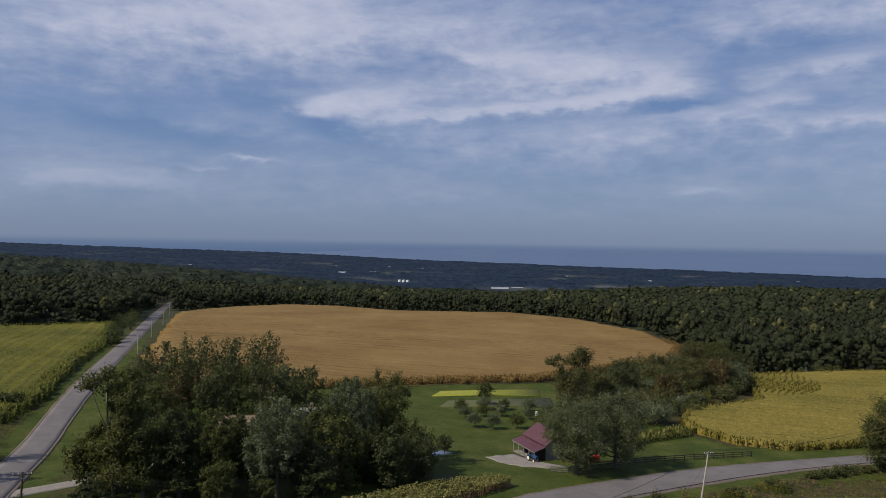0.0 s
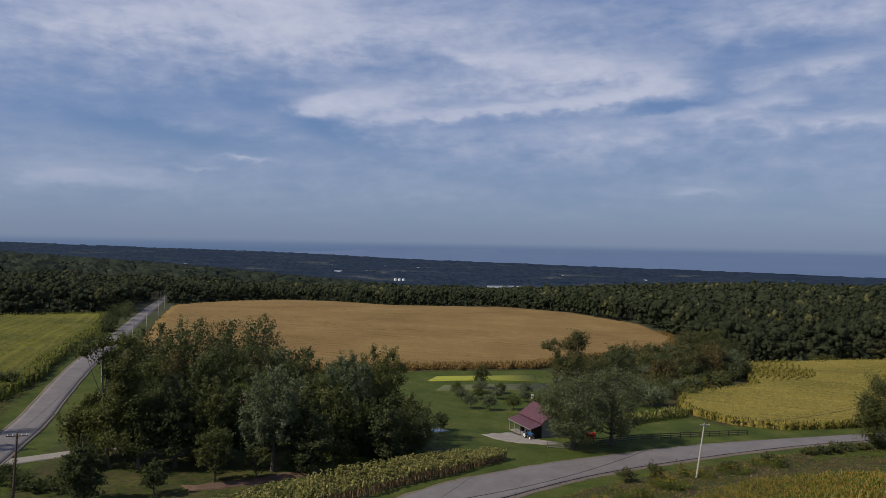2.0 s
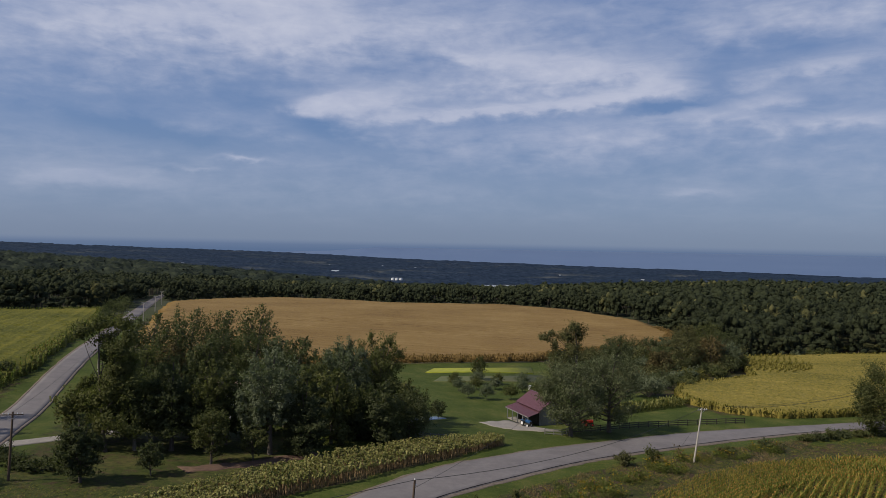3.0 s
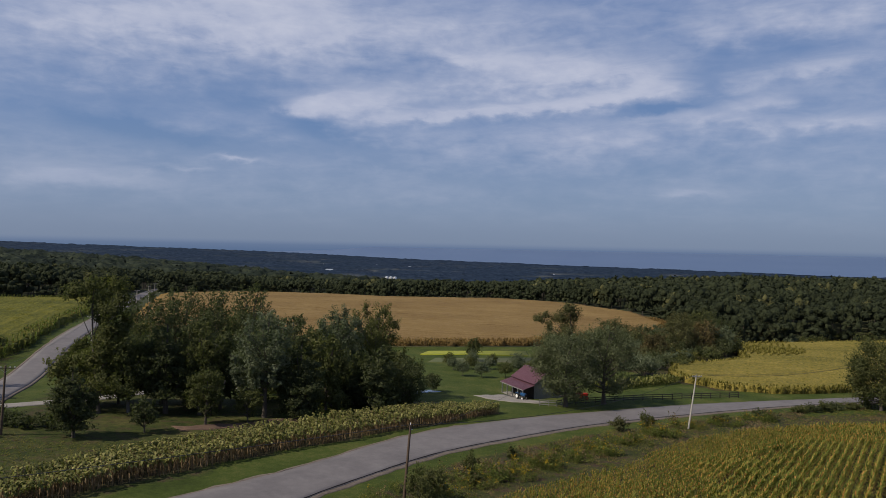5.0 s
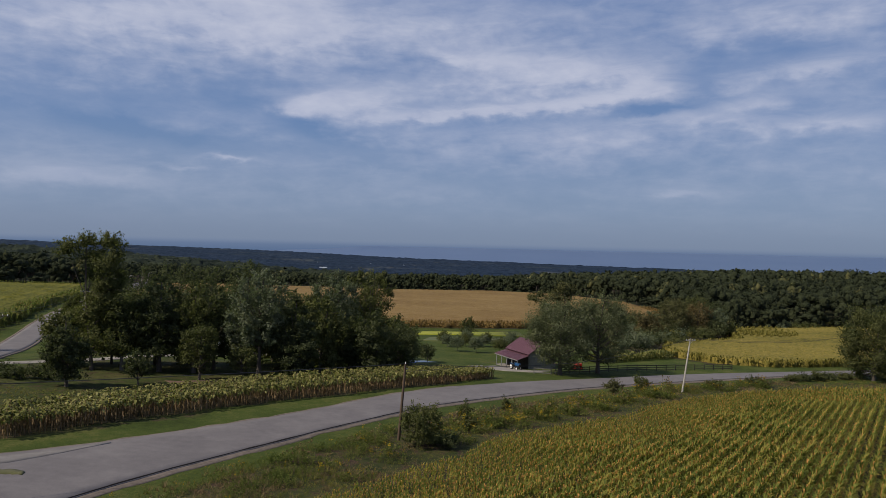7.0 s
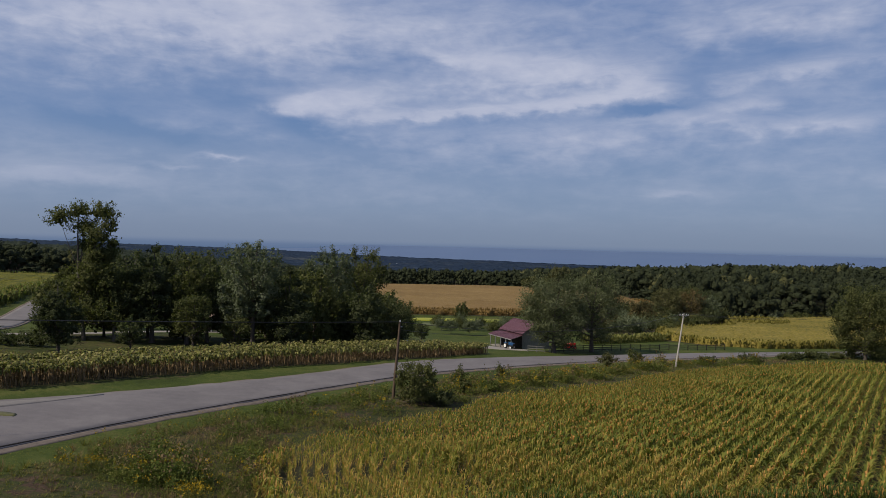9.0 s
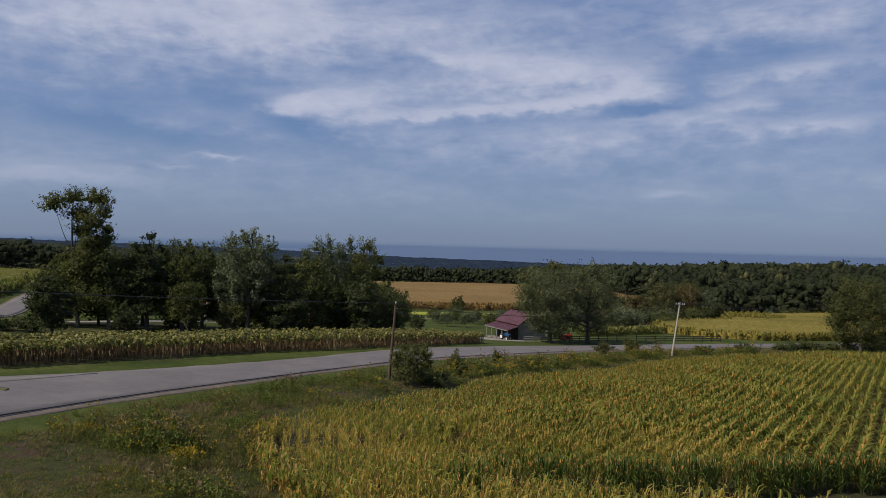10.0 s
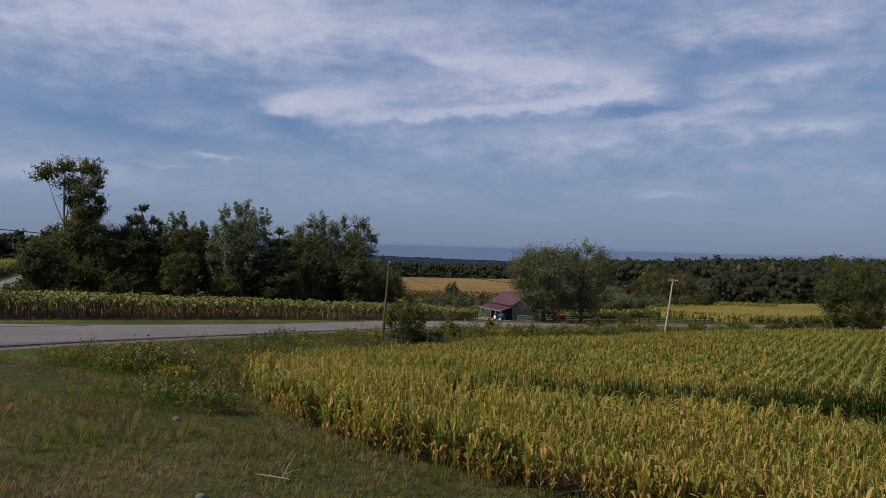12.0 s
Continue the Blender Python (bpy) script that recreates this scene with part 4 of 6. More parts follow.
def crop_sheet(name, poly, step, top, material, label, seed, rough=0.25, rows=None):
    """A standing crop: its uneven top and the stalks at its edge."""
    r = np.random.default_rng(seed)
    xs = np.arange(min(p[0] for p in poly) - step, max(p[0] for p in poly) + step * 2, step)
    ys = np.arange(min(p[1] for p in poly) - step, max(p[1] for p in poly) + step * 2, step)
    gx, gy = np.meshgrid(xs, ys)
    gx = gx + r.uniform(-0.3, 0.3, gx.shape) * step
    gy = gy + r.uniform(-0.3, 0.3, gy.shape) * step
    z = height(gx, gy) + top + r.normal(0, rough, gx.shape)
    if rows:
        z = z + rows[2] * np.sin((gx * rows[0] + gy * rows[1]) * 2 * np.pi / rows[3])
    nx = len(xs)
    cx = (gx[:-1, :-1] + gx[1:, 1:]) / 2
    cy = (gy[:-1, :-1] + gy[1:, 1:]) / 2
    keep = inside(poly, cx, cy) & (dist_line(poly + [poly[0]], cx, cy) > 0.75 * step)
    i = (np.arange(gx.shape[0] - 1)[:, None] * nx + np.arange(nx - 1)[None])
    q = [np.stack([i, i + 1, i + 1 + nx, i + nx], 2)[keep]]
    v = [np.stack([gx, gy, z], 2).reshape(-1, 3)]
    pad = np.pad(keep, 1)
    low = np.stack([gx, gy, height(gx, gy) - 0.1], 2).reshape(-1, 3)
    m = gx.size
    for nb, (a, b) in (((pad[:-2, 1:-1]), (0, 1)), ((pad[2:, 1:-1]), (nx + 1, nx)), ((pad[1:-1, :-2]), (nx, 0)), ((pad[1:-1, 2:]), (1, nx + 1))):
        s = i[keep & ~nb]
        q.append(np.stack([s + a, s + a + m, s + b + m, s + b], 1))
    v, q = np.concatenate([v[0], low]), np.concatenate(q)
    used = np.unique(q)
    back = np.zeros(len(v), np.int32)
    back[used] = np.arange(len(used))
    ob = new(name, mesh_np(name, v[used], back[q], material))
    return tagged(ob, label, "corn field", kind="stuff")


def blade(r, n_seg=2):
    """One arching leaf from the origin: out along x, as quads."""
    ln, up, w = r.uniform(0.26, 0.52), r.uniform(0.30, 0.58), r.uniform(0.019, 0.031)
    pts = [(0, 0), (ln * 0.5, up), (ln * 1.0, up * r.uniform(0.4, 1.1))]
    v = []
    for k, (x, z) in enumerate(pts):
        ww = w * (1.0, 1.0, 0.22)[k]
        v += [(x, -ww, z), (x, ww, z + 0.01)]
    return np.array(v), np.array([(0, 1, 3, 2), (2, 3, 5, 4)])


def corn_proto(seed, leaves, h, dry_low=True, fat=1.0):
    r = np.random.default_rng(seed)
    pieces, mi = [], []
    v, q = tube_np([(0, 0, 0), (r.normal(0, 0.04), r.normal(0, 0.04), h * 0.9)], [0.016 * fat, 0.009 * fat], 3)
    pieces.append((v, q))
    mi += [0] * len(q)
    for k in range(leaves):
        t = (k + 0.6) / leaves
        v, q = blade(r)
        s = (0.75 + 0.5 * math.sin(math.pi * t)) * (1.15 if leaves < 6 else 1.0)
        v = v * np.array([s * (1.05 if leaves > 6 else 1.35 if leaves > 5 else 1.0), s * fat * (1.7 if leaves < 6 else 1.25), s * (1.2 if t > 0.6 else 0.9)])
        if t > 0.72:
            v[:, 2] += v[:, 0] * 0.75
        a = k * math.pi + r.normal(0, 0.5)
        c, sn = math.cos(a), math.sin(a)
        v = np.stack([v[:, 0] * c - v[:, 1] * sn, v[:, 0] * sn + v[:, 1] * c, v[:, 2] + h * (0.12 + 0.74 * t)], 1)
        pieces.append((v, q))
        mi += [1 if (t < 0.34 and dry_low) else 0] * len(q)
    for k in range(4 if leaves > 5 else 3):
        a = r.uniform(0, 6.28)
        d = np.array([math.cos(a), math.sin(a), 0])
        b = np.array([0, 0, h * 0.86])
        s = np.array([-d[1], d[0], 0]) * 0.015 * fat * (1 if leaves > 6 else 1.5)
        e = b + d * 0.09 + np.array([0, 0, 0.30])
        pieces.append((np.array([b - s, b + s, e + s, e - s]), np.array([(0, 1, 2, 3)])))
        mi.append(2)
    v, q = join_np(pieces)
    return v, q, np.array(mi)


def build_near_corn():
    r = np.random.default_rng(31)
    th = radians(36)
    along, across = np.array([math.sin(th), math.cos(th)]), np.array([math.cos(th), -math.sin(th)])
    u, w = np.meshgrid(np.arange(-60, 260, 0.16), np.arange(-80, 140, 1.06))
    u, w = u.ravel() + r.normal(0, 0.05, u.size), w.ravel() + r.normal(0, 0.035, u.size)
    x, y = along[0] * u + across[0] * w, along[1] * u + across[1] * w
    edge_line = smooth_line(CORN[10:] + CORN[:8], 1.0)
    behind = lambda a, b: b - 33.0 - 0.31 * (a - 2) + 0.4 * np.sin(a * 0.7)
    k = inside(CORN, x, y) & (dist_line(edge_line, x, y) > 11.6) & ((behind(x, y) > 0) | (x < 3))
    # the headland's rows run across, along the near end of the field
    cx, cy = np.meshgrid(np.arange(3, 60, 0.21), np.arange(12, 39, 0.76))
    cx, cy = cx.ravel() + r.normal(0, 0.06, cx.size), cy.ravel() - 0.03 * cx.ravel() + r.normal(0, 0.08, cx.size)
    ck = inside(CORN, cx, cy) & (dist_line(edge_line, cx, cy) > 11.3) & (cy < 33.6 - 0.2 * (cx - 8) + 0.3 * np.sin(cx))
    hx, hy = [], []
    for j in range(14):
        row = offset(resample(smooth_line(edge_line[::3], 0.3), 900), -0.35 - 0.80 * j)
        n = int(np.hypot(*np.diff(row, axis=0).T).sum() / 0.21)
        row = resample(row, n)
        hx.append(row[:, 0] + r.normal(0, 0.05, n))
        hy.append(row[:, 1] + r.normal(0, 0.05, n))
    hx, hy = np.concatenate(hx), np.concatenate(hy)
    hk = inside(CORN, hx, hy) & (dist_line(edge_line, hx, hy) < 10.9)
    x, y = np.concatenate([x[k], hx[hk], cx[ck]]), np.concatenate([y[k], hy[hk], cy[ck]])
    k = (np.abs(x) < 0.68 * y + 14) & (y > 13)
    x, y = x[k], y[k]
    d = np.hypot(x, y)
    # thin and sunken patches
    thin = np.array([noise.noise((a * 0.09, b * 0.09, 3.0)) for a, b in zip(x, y)])
    near = d < 50
    far = ~near & (r.random(len(x)) < 0.70)
    keep = near & (r.random(len(x)) < 0.84)
    mats = [M["corn_leaf"], M["corn_dry"], M["tassel"]]
    # a bare strip where the rows of the headland end, and the tall green row behind it
    gap = behind(x, y)
    keep &= ~((gap > -1.2) & (gap < 0.1) & (x > 5))
    keep &= ~((gap >= 0.1) & (gap < 1.5) & (x > 1))
    n = 520
    gx = r.uniform(2, 46, n)
    gy = 33.3 + 0.31 * (gx - 2) - 0.4 * np.sin(gx * 0.7) + r.uniform(0, 1.1, n)
    v, q, mi = stamp([corn_proto(180 + i, 9, 2.1, False, 0.95) for i in range(5)], gx, gy, height(gx, gy), r.uniform(0, 6.28, n), r.uniform(0.75, 1.1, n))
    stuff("green_corn", v, q, mi, [M["corn_green"], M["corn_dry"], M["tassel"]], "row of tall dark green corn behind a bare strip", "corn")
    for sel, leaves, fat, nm in ((keep, 10, 0.95, 7), (far, 6, 1.75, 5)):
        px, py = x[sel], y[sel]
        n = len(px)
        sc = (0.92 + 0.22 * thin[sel] + r.normal(0, 0.07, n)).clip(0.6, 1.25)
        if leaves == 10:
            # the outer rows are stunted and dry
            sc *= np.clip(0.72 + dist_line(CORN[:7], px, py) * 0.07, 0.72, 1.0)
        # thin soil along the road side of the field
        sc *= np.clip(0.52 + dist_line(CORN[13:] + CORN[:1], px, py) * 0.032, 0.52, 1.0)
        protos = [corn_proto(100 + i, leaves, 2.0 if leaves == 10 else 1.85, True, fat) for i in range(nm)]
        v, q, mi = stamp(protos, px, py, height(px, py), r.uniform(0, 6.28, n), sc)
        stuff("corn", v, q, mi, mats, "ripening corn in rows, green with dry tan lower leaves", "corn")
    e = smooth_line(CORN[:8], 0.16)
    px = np.array([p[0] for p in e] * 2) + r.normal(-0.22, 0.34, len(e) * 2)
    py = np.array([p[1] for p in e] * 2) + r.normal(-0.16, 0.34, len(e) * 2)
    protos = [corn_proto(140 + i, 8, 1.45, True, 1.5) for i in range(5)]
    v, q, mi = stamp(protos, px, py, height(px, py), r.uniform(0, 6.28, len(px)), r.uniform(0.6, 1.1, len(px)) * np.interp(py, [30, 40], [1.0, 0.66]))
    mi = np.where(mi == 0, (r.random(len(mi)) < 0.22).astype(int), mi)
    stuff("dry_corn", v, q, mi, mats, "corn with green tops and dry tan lower leaves along the field's edge", "corn")


build_near_corn()


def far_corn(name, poly, step, material, label, seed, height_m=2.0, spacing=(0.9, 0.55), row_dir=0.0, limit=None, mats=("corn_leaf", "corn_dry", "tassel"), tall=1.0, short_left=False):
    """Coarser plants that roughen the top and edge of a far crop."""
    r = np.random.default_rng(seed)
    th = radians(row_dir)
    al, ac = np.array([math.sin(th), math.cos(th)]), np.array([math.cos(th), -math.sin(th)])
    P = np.array(poly)
    cu, cw = P @ al, P @ ac
    u, w = np.meshgrid(np.arange(cu.min(), cu.max(), spacing[1]), np.arange(cw.min(), cw.max(), spacing[0]))
    u, w = u.ravel() + r.normal(0, 0.12, u.size), w.ravel() + r.normal(0, 0.06, u.size)
    bend = 2.5 * np.sin(u * 0.045) + 1.2 * np.sin(u * 0.11 + 1)
    w = w + bend
    x, y = al[0] * u + ac[0] * w, al[1] * u + ac[1] * w
    k = inside(poly, x, y) & (np.abs(x) < 0.70 * y + 20)
    if limit is not None:
        k &= (dist_line(poly + [poly[0]], x, y) < limit) & (y < 400)
    if short_left:
        k &= (x > -70) | (y < 203)
    x, y = x[k], y[k]
    n = len(x)
    protos = [corn_proto(200 + seed + i, 3, height_m, False, 2.6) for i in range(4)]
    v, q, mi = stamp(protos, x, y, height(x, y), r.uniform(0, 6.28, n), r.uniform(0.85, 1.15, n) * tall)
    stuff(name, v, q, mi, [M[m] for m in mats], label, "corn")


crop_sheet("corn_field", BIG_FIELD, 3.0, 1.75, M["bigcrop"], "large field of ripe golden-brown corn", 5, 0.12)
far_corn("golden_corn", BIG_FIELD, 1, None, "ripe golden-brown corn at the field's edge", 9, 2.1, (1.1, 0.6), 80, 6, ("ripe_corn", "ripe_corn", "ripe_corn"), short_left=True)
crop_sheet("corn_field", LEFT_FIELD, 1.9, 1.7, M["leftcrop"], "field of yellow-green corn beside the lane", 6, 0.16, (0.94, 0.33, 0.30, 4.6))
far_corn("green_corn", LEFT_FIELD, 1, None, "yellow-green corn in rows beside the lane", 10, 2.0, (1.2, 0.7), -19, 5, ("weed_leaf", "weed_leaf", "ripe_corn"))
crop_sheet("corn_field", FIELD_TWO, 0.6, 1.5, M["corn2crop"], "field of yellowing corn beyond the road", 7, 0.12, (0.35, 0.94, 0.12, 2.3))
far_corn("yellow_corn", FIELD_TWO, 1, None, "yellowing corn along the edge of the field beyond the road", 13, 1.42, (0.7, 0.5), 70, 2.0, ("corn_pale", "corn_pale", "corn_pale"))
far_corn("yellow_corn", [(106, 237), (112, 255), (124, 284), (148, 298), (142, 262), (130, 238), (112, 228)], 1, None, "yellowing corn in open rows beyond the road", 14, 1.85, (2.1, 0.5), 30, None, ("corn_pale", "corn_pale", "corn_pale"))
far_corn("sweet_corn", CORN_STRIP, 1, None, "short strip of pale green corn on the lawn", 12, 1.3, (0.9, 0.4), 58, None, ("sun_leaf", "corn_pale", "corn_pale"))

# ---- sunflowers along the road ----


def sunflower_proto(seed, h):
    r = np.random.default_rng(seed)
    pieces, mi = [], []
    bend = r.uniform(0.10, 0.25)
    a = r.uniform(0, 6.28)
    d = np.array([math.cos(a), math.sin(a), 0])
    path = [np.zeros(3), np.array([0, 0, h * 0.6]), d * bend * 0.5 + np.array([0, 0, h * 0.95]), d * bend * 1.6 + np.array([0, 0, h * 0.93])]
    v, q = tube_np(path, [0.030, 0.024, 0.018, 0.014], 3)
    pieces.append((v, q))
    mi += [0] * len(q)
    # drooping seed head: a shallow dish
    c = path[-1] - np.array([0, 0, 0.05])
    n = 7
    ang = np.linspace(0, 6.283, n, endpoint=False)
    s = np.array([-d[1], d[0], 0])
    f = d * 0.5 + np.array([0, 0, -0.86])
    t = np.cross(f, s)
    rim = c + 0.17 * (np.cos(ang)[:, None] * s + np.sin(ang)[:, None] * t)
    back = c - f * 0.08 + 0.07 * (np.cos(ang)[:, None] * s + np.sin(ang)[:, None] * t)
    vv = np.concatenate([rim, back])
    qq = np.array([(i, (i + 1) % n, n + (i + 1) % n, n + i) for i in range(n)] + [(0, 1, 2, 3), (0, 3, 4, 6)])
    pieces.append((vv, qq))
    mi += [1] * len(qq)
    for k in range(11):
        tz = h * (0.24 + 0.68 * k / 10)
        b = r.uniform(0, 6.28)
        o = np.array([math.cos(b), math.sin(b), 0])
        # withered leaves hang narrow along the stalk, those under the head are still broad
        w = np.array([-o[1], o[0], 0]) * (r.uniform(0.025, 0.05) if k < 7 else r.uniform(0.10, 0.18))
        ln = r.uniform(0.10, 0.20) if k < 7 else r.uniform(0.2, 0.34)
        p0 = np.array([0, 0, tz])
        p1, p2 = p0 + o * ln * 0.55 + np.array([0, 0, 0.03]), p0 + o * ln + np.array([0, 0, (-0.42 if k < 7 else -0.22) - 0.1 * r.random()])
        pieces.append((np.array([p0 - w * 0.3, p0 + w * 0.3, p1 + w, p1 - w, p2 + w * 0.3, p2 - w * 0.3]), np.array([(0, 1, 2, 3), (3, 2, 4, 5)])))
        mi += [0 if k < 7 else 1] * 2
    v, q = join_np(pieces)
    return v, q, np.array(mi)


def build_sunflowers():
    r = np.random.default_rng(41)
    f, b = resample(smooth_line(SUN_FRONT), 330), resample(smooth_line(SUN_BACK), 330)
    xs, ys = [], []
    for t in np.linspace(0.0, 1.0, 8):
        p = f * (1 - t) + b * t
        xs.append(p[:, 0] + r.normal(0, 0.09, 330))
        ys.append(p[:, 1] + r.normal(0, 0.09, 330))
    x, y = np.concatenate(xs), np.concatenate(ys)
    k = r.random(len(x)) < 0.84
    x, y = x[k], y[k]
    protos = [sunflower_proto(300 + i, 2.25) for i in range(6)]
    v, q, mi = stamp(protos, x, y, height(x, y), r.uniform(0, 6.28, len(x)), r.uniform(0.74, 1.12, len(x)) * np.where(x > 5, 0.85, 1.0))
    stuff("sunflowers", v, q, mi, [M["sun_stalk"], M["sun_leaf"]], "rows of fading sunflowers with drooping heads and brown stalks", "sunflowers")


build_sunflowers()

# ---- rough grass and weeds ----


def tuft_proto(seed, blades, h, spread, w):
    r = np.random.default_rng(seed)
    pieces = []
    for _ in range(blades):
        a = r.uniform(0, 6.28)
        d = np.array([math.cos(a), math.sin(a), 0])
        b = d * r.uniform(0, spread * 0.4)
        hh = h * r.uniform(0.6, 1.15)
        s = np.array([-d[1], d[0], 0]) * w
        e = b + d * spread * r.uniform(0.3, 1.0) + np.array([0, 0, hh])
        pieces.append((np.array([b - s, b + s, e + s * 0.3, e - s * 0.3]), np.array([(0, 1, 2, 3)])))
    v, q = join_np(pieces)
    return v, q, np.zeros(len(q), int)


def weed_proto(seed, h, plume, stems=3, leaves=5, size=0.15):
    """A leafy stem with a flowering or seeding top."""
    r = np.random.default_rng(seed)
    pieces, mi = [], []
    for _ in range(stems):
        b = np.array([r.normal(0, 0.10), r.normal(0, 0.10), 0])
        top = b + np.array([r.normal(0, 0.12), r.normal(0, 0.12), h * r.uniform(0.7, 1.1)])
        v, q = tube_np([b, top], [0.008, 0.005], 3)
        pieces.append((v, q))
        mi += [0] * len(q)
        p = b + (top - b) * r.uniform(0.15, 0.95, (leaves, 1)) + r.normal(0, 0.04 + 0.007 * leaves, (leaves, 3))
        v, q = leaf_quads(p, unit(leaves, r), size, r, 0.38)
        pieces.append((v, q))
        mi += [0] * len(q)
        p = top + r.normal(0, 0.07, (4, 3)) * np.array([1, 1, 1.3])
        v, q = leaf_quads(p, unit(4, r), 0.13, r, 0.7)
        pieces.append((v, q))
        mi += [plume] * len(q)
    v, q = join_np(pieces)
    return v, q, np.array(mi)


def off_road(x, y, d=1.0):
    ok = ~inside(FAR_EDGE + NEAR_EDGE[::-1], x, y)
    ok &= dist_line(NEAR_EDGE, x, y) > d
    ok &= dist_line(SIDE_ROAD, x, y) > 3.6 + d
    return ok


VERGE = [(-40, 12), (-30, 31), (-24, 45), (-19.5, 56), (-13.5, 67), (-3.5, 84), (12, 102.5), (34, 121.5), (61, 137.5), (100, 153), (120, 150), (120, 132), (80, 123.5), (63, 120.5), (55, 118.5), (42.5, 110.5),
         (33, 101), (25, 91.5), (16, 83), (9, 76.5), (5.8, 71.4), (2.6, 65.4), (-2.4, 58.6), (-4.4, 55.2), (-6.6, 53), (-8.4, 49.4), (-8.9, 41), (-6.9, 35.6), (-4.8, 31.2), (-1.6, 27.1), (2.6, 23.8), (6.3, 21.6), (14, 15), (0, 6), (-20, 6)]


def build_weeds():
    r = np.random.default_rng(51)
    gp = [tuft_proto(400 + i, 7, 0.13, 0.17, 0.012) for i in range(5)]
    dp = [tuft_proto(420 + i, 7, 0.15, 0.20, 0.010) for i in range(4)]
    x, y = scatter(VERGE, 0.19, r)
    rr = np.hypot(x, y)
    k = off_road(x, y, 1.0) & (y > 14) & (np.abs(x) < 0.68 * y + 4) & ((rr < 38) | ((rr < 60) & (r.random(len(x)) < 0.35)) | (r.random(len(x)) < 0.12))
    x, y = x[k], y[k]
    n = np.array([noise.noise((a * 0.16, b * 0.16, 1.0)) + 0.5 * noise.noise((a * 0.6, b * 0.6, 5.0)) for a, b in zip(x, y)])
    dry = n > 0.22 + r.normal(0, 0.22, len(x))
    mow = dist_line(NEAR_EDGE, x, y) < 4.0
    tall = np.where(mow, 0.45, 1.0) * (1 + 0.5 * n)
    for sel, protos, m, nm, lb in ((~dry, gp, "grass", "grass", "rough green grass on the roadside bank"), (dry & ~mow, dp, "dry_grass", "dry_grass", "tufts of dry tan and grey weeds in rough grass")):
        px, py = x[sel], y[sel]
        sc = r.uniform(0.6, 1.25, len(px)) * tall[sel]
        far = np.clip(np.hypot(px, py) / 42, 1, 2.6)
        v, q, mi = stamp(protos, px, py, height(px, py) - 0.02, r.uniform(0, 6.28, len(px)), sc.clip(0.3, 1.8) * far, sc.clip(0.3, 1.8) * np.sqrt(far))
        stuff(nm, v, q, mi, [M[m]], lb, "grass")
    # taller clumps in the rough grass
    x, y = scatter(VERGE, 0.62, r)
    n = np.array([noise.noise((a * 0.22, b * 0.22, 17.0)) + 0.4 * noise.noise((a * 0.8, b * 0.8, 3.0)) for a, b in zip(x, y)])
    k = off_road(x, y, 2.4) & (y > 15) & (np.abs(x) < 0.68 * y + 4) & (np.hypot(x, y) < 62) & (n > -0.05 + r.normal(0, 0.15, len(x)))
    x, y, n = x[k], y[k], n[k]
    brown = np.array([noise.noise((a * 0.42, b * 0.42, 29.0)) + 0.5 * noise.noise((a * 1.3, b * 1.3, 2.0)) for a, b in zip(x, y)]) + r.normal(0, 0.10, len(x)) > 0.06
    for sel, m, nm, lb in ((~brown, "grass", "grass", "taller clumps of green grass on the bank"), (brown, "dry_grass", "dry_grass", "taller clumps of brown dead weeds on the bank")):
        protos = [tuft_proto(430 + i + 10 * int(brown[0] == sel[0]), 20, 0.40, 0.34, 0.011) for i in range(5)]
        px, py = x[sel], y[sel]
        sc = (0.75 + 0.8 * n[sel].clip(0, 1)) * r.uniform(0.6, 1.3, len(px))
        v, q, mi = stamp(protos, px, py, height(px, py) - 0.02, r.uniform(0, 6.28, len(px)), sc * 1.1, sc)
        stuff(nm, v, q, mi, [M[m]], lb, "grass")
    # grass between the outer corn plants
    e = np.array(smooth_line(CORN[:8], 0.1))
    px, py = e[:, 0] + r.normal(-0.05, 0.4, len(e)), e[:, 1] + r.normal(-0.05, 0.4, len(e))
    v, q, mi = stamp(gp, px, py, height(px, py) - 0.02, r.uniform(0, 6.28, len(px)), r.uniform(0.8, 1.7, len(px)))
    stuff("grass", v, q, mi, [M["grass"]], "rough grass along the edge of the corn", "grass")
    # goldenrod and tall weeds in drifts
    drifts = [(-18.2, 40.3, 0.75, 0.95), (-11.4, 36.3, 0.95, 0.95), (-9.6, 39.5, 0.7, 0.5), (-15.2, 38.6, 0.7, 0.4), (-19.5, 42, 1.5, 0.06), (-18, 40, 2.0, 0.08), (-11.2, 36.5, 1.3, 0.12), (-12.5, 38, 2.6, 0.08), (-10.2, 42, 1.5, 0.15), (-8.8, 47, 1.4, 0.1), (-14, 41, 2.8, 0.1), (-9, 31, 2.0, 0.05),
              (-12, 31.5, 2.6, 0.05), (3, 74, 3.0, 0.1), (5, 80, 3.4, 0.12), (9.5, 84, 3.6, 0.1), (14, 89, 3.8, 0.12), (19, 95, 3.8, 0.08), (24, 99, 3.8, 0.12), (31, 106, 3.6, 0.08), (38, 113, 3.4, 0.08),
              (45, 119.5, 3.2, 0.15), (53, 124, 3.2, 0.1), (62, 129.5, 3.2, 0.08), (-6, 58, 2.4, 0.1), (-3, 64, 2.0, 0.15), (-13.5, 44.5, 1.8, 0.04)]
    gx, gy, kind = [], [], []
    for cx, cy, rr, gold in drifts:
        m = int((30 if gold > 0.9 else 15) * rr * rr)
        a, s = r.uniform(0, 6.28, m), rr * np.sqrt(r.random(m))
        gx += list(cx + s * np.cos(a))
        gy += list(cy + s * np.sin(a) * 0.8)
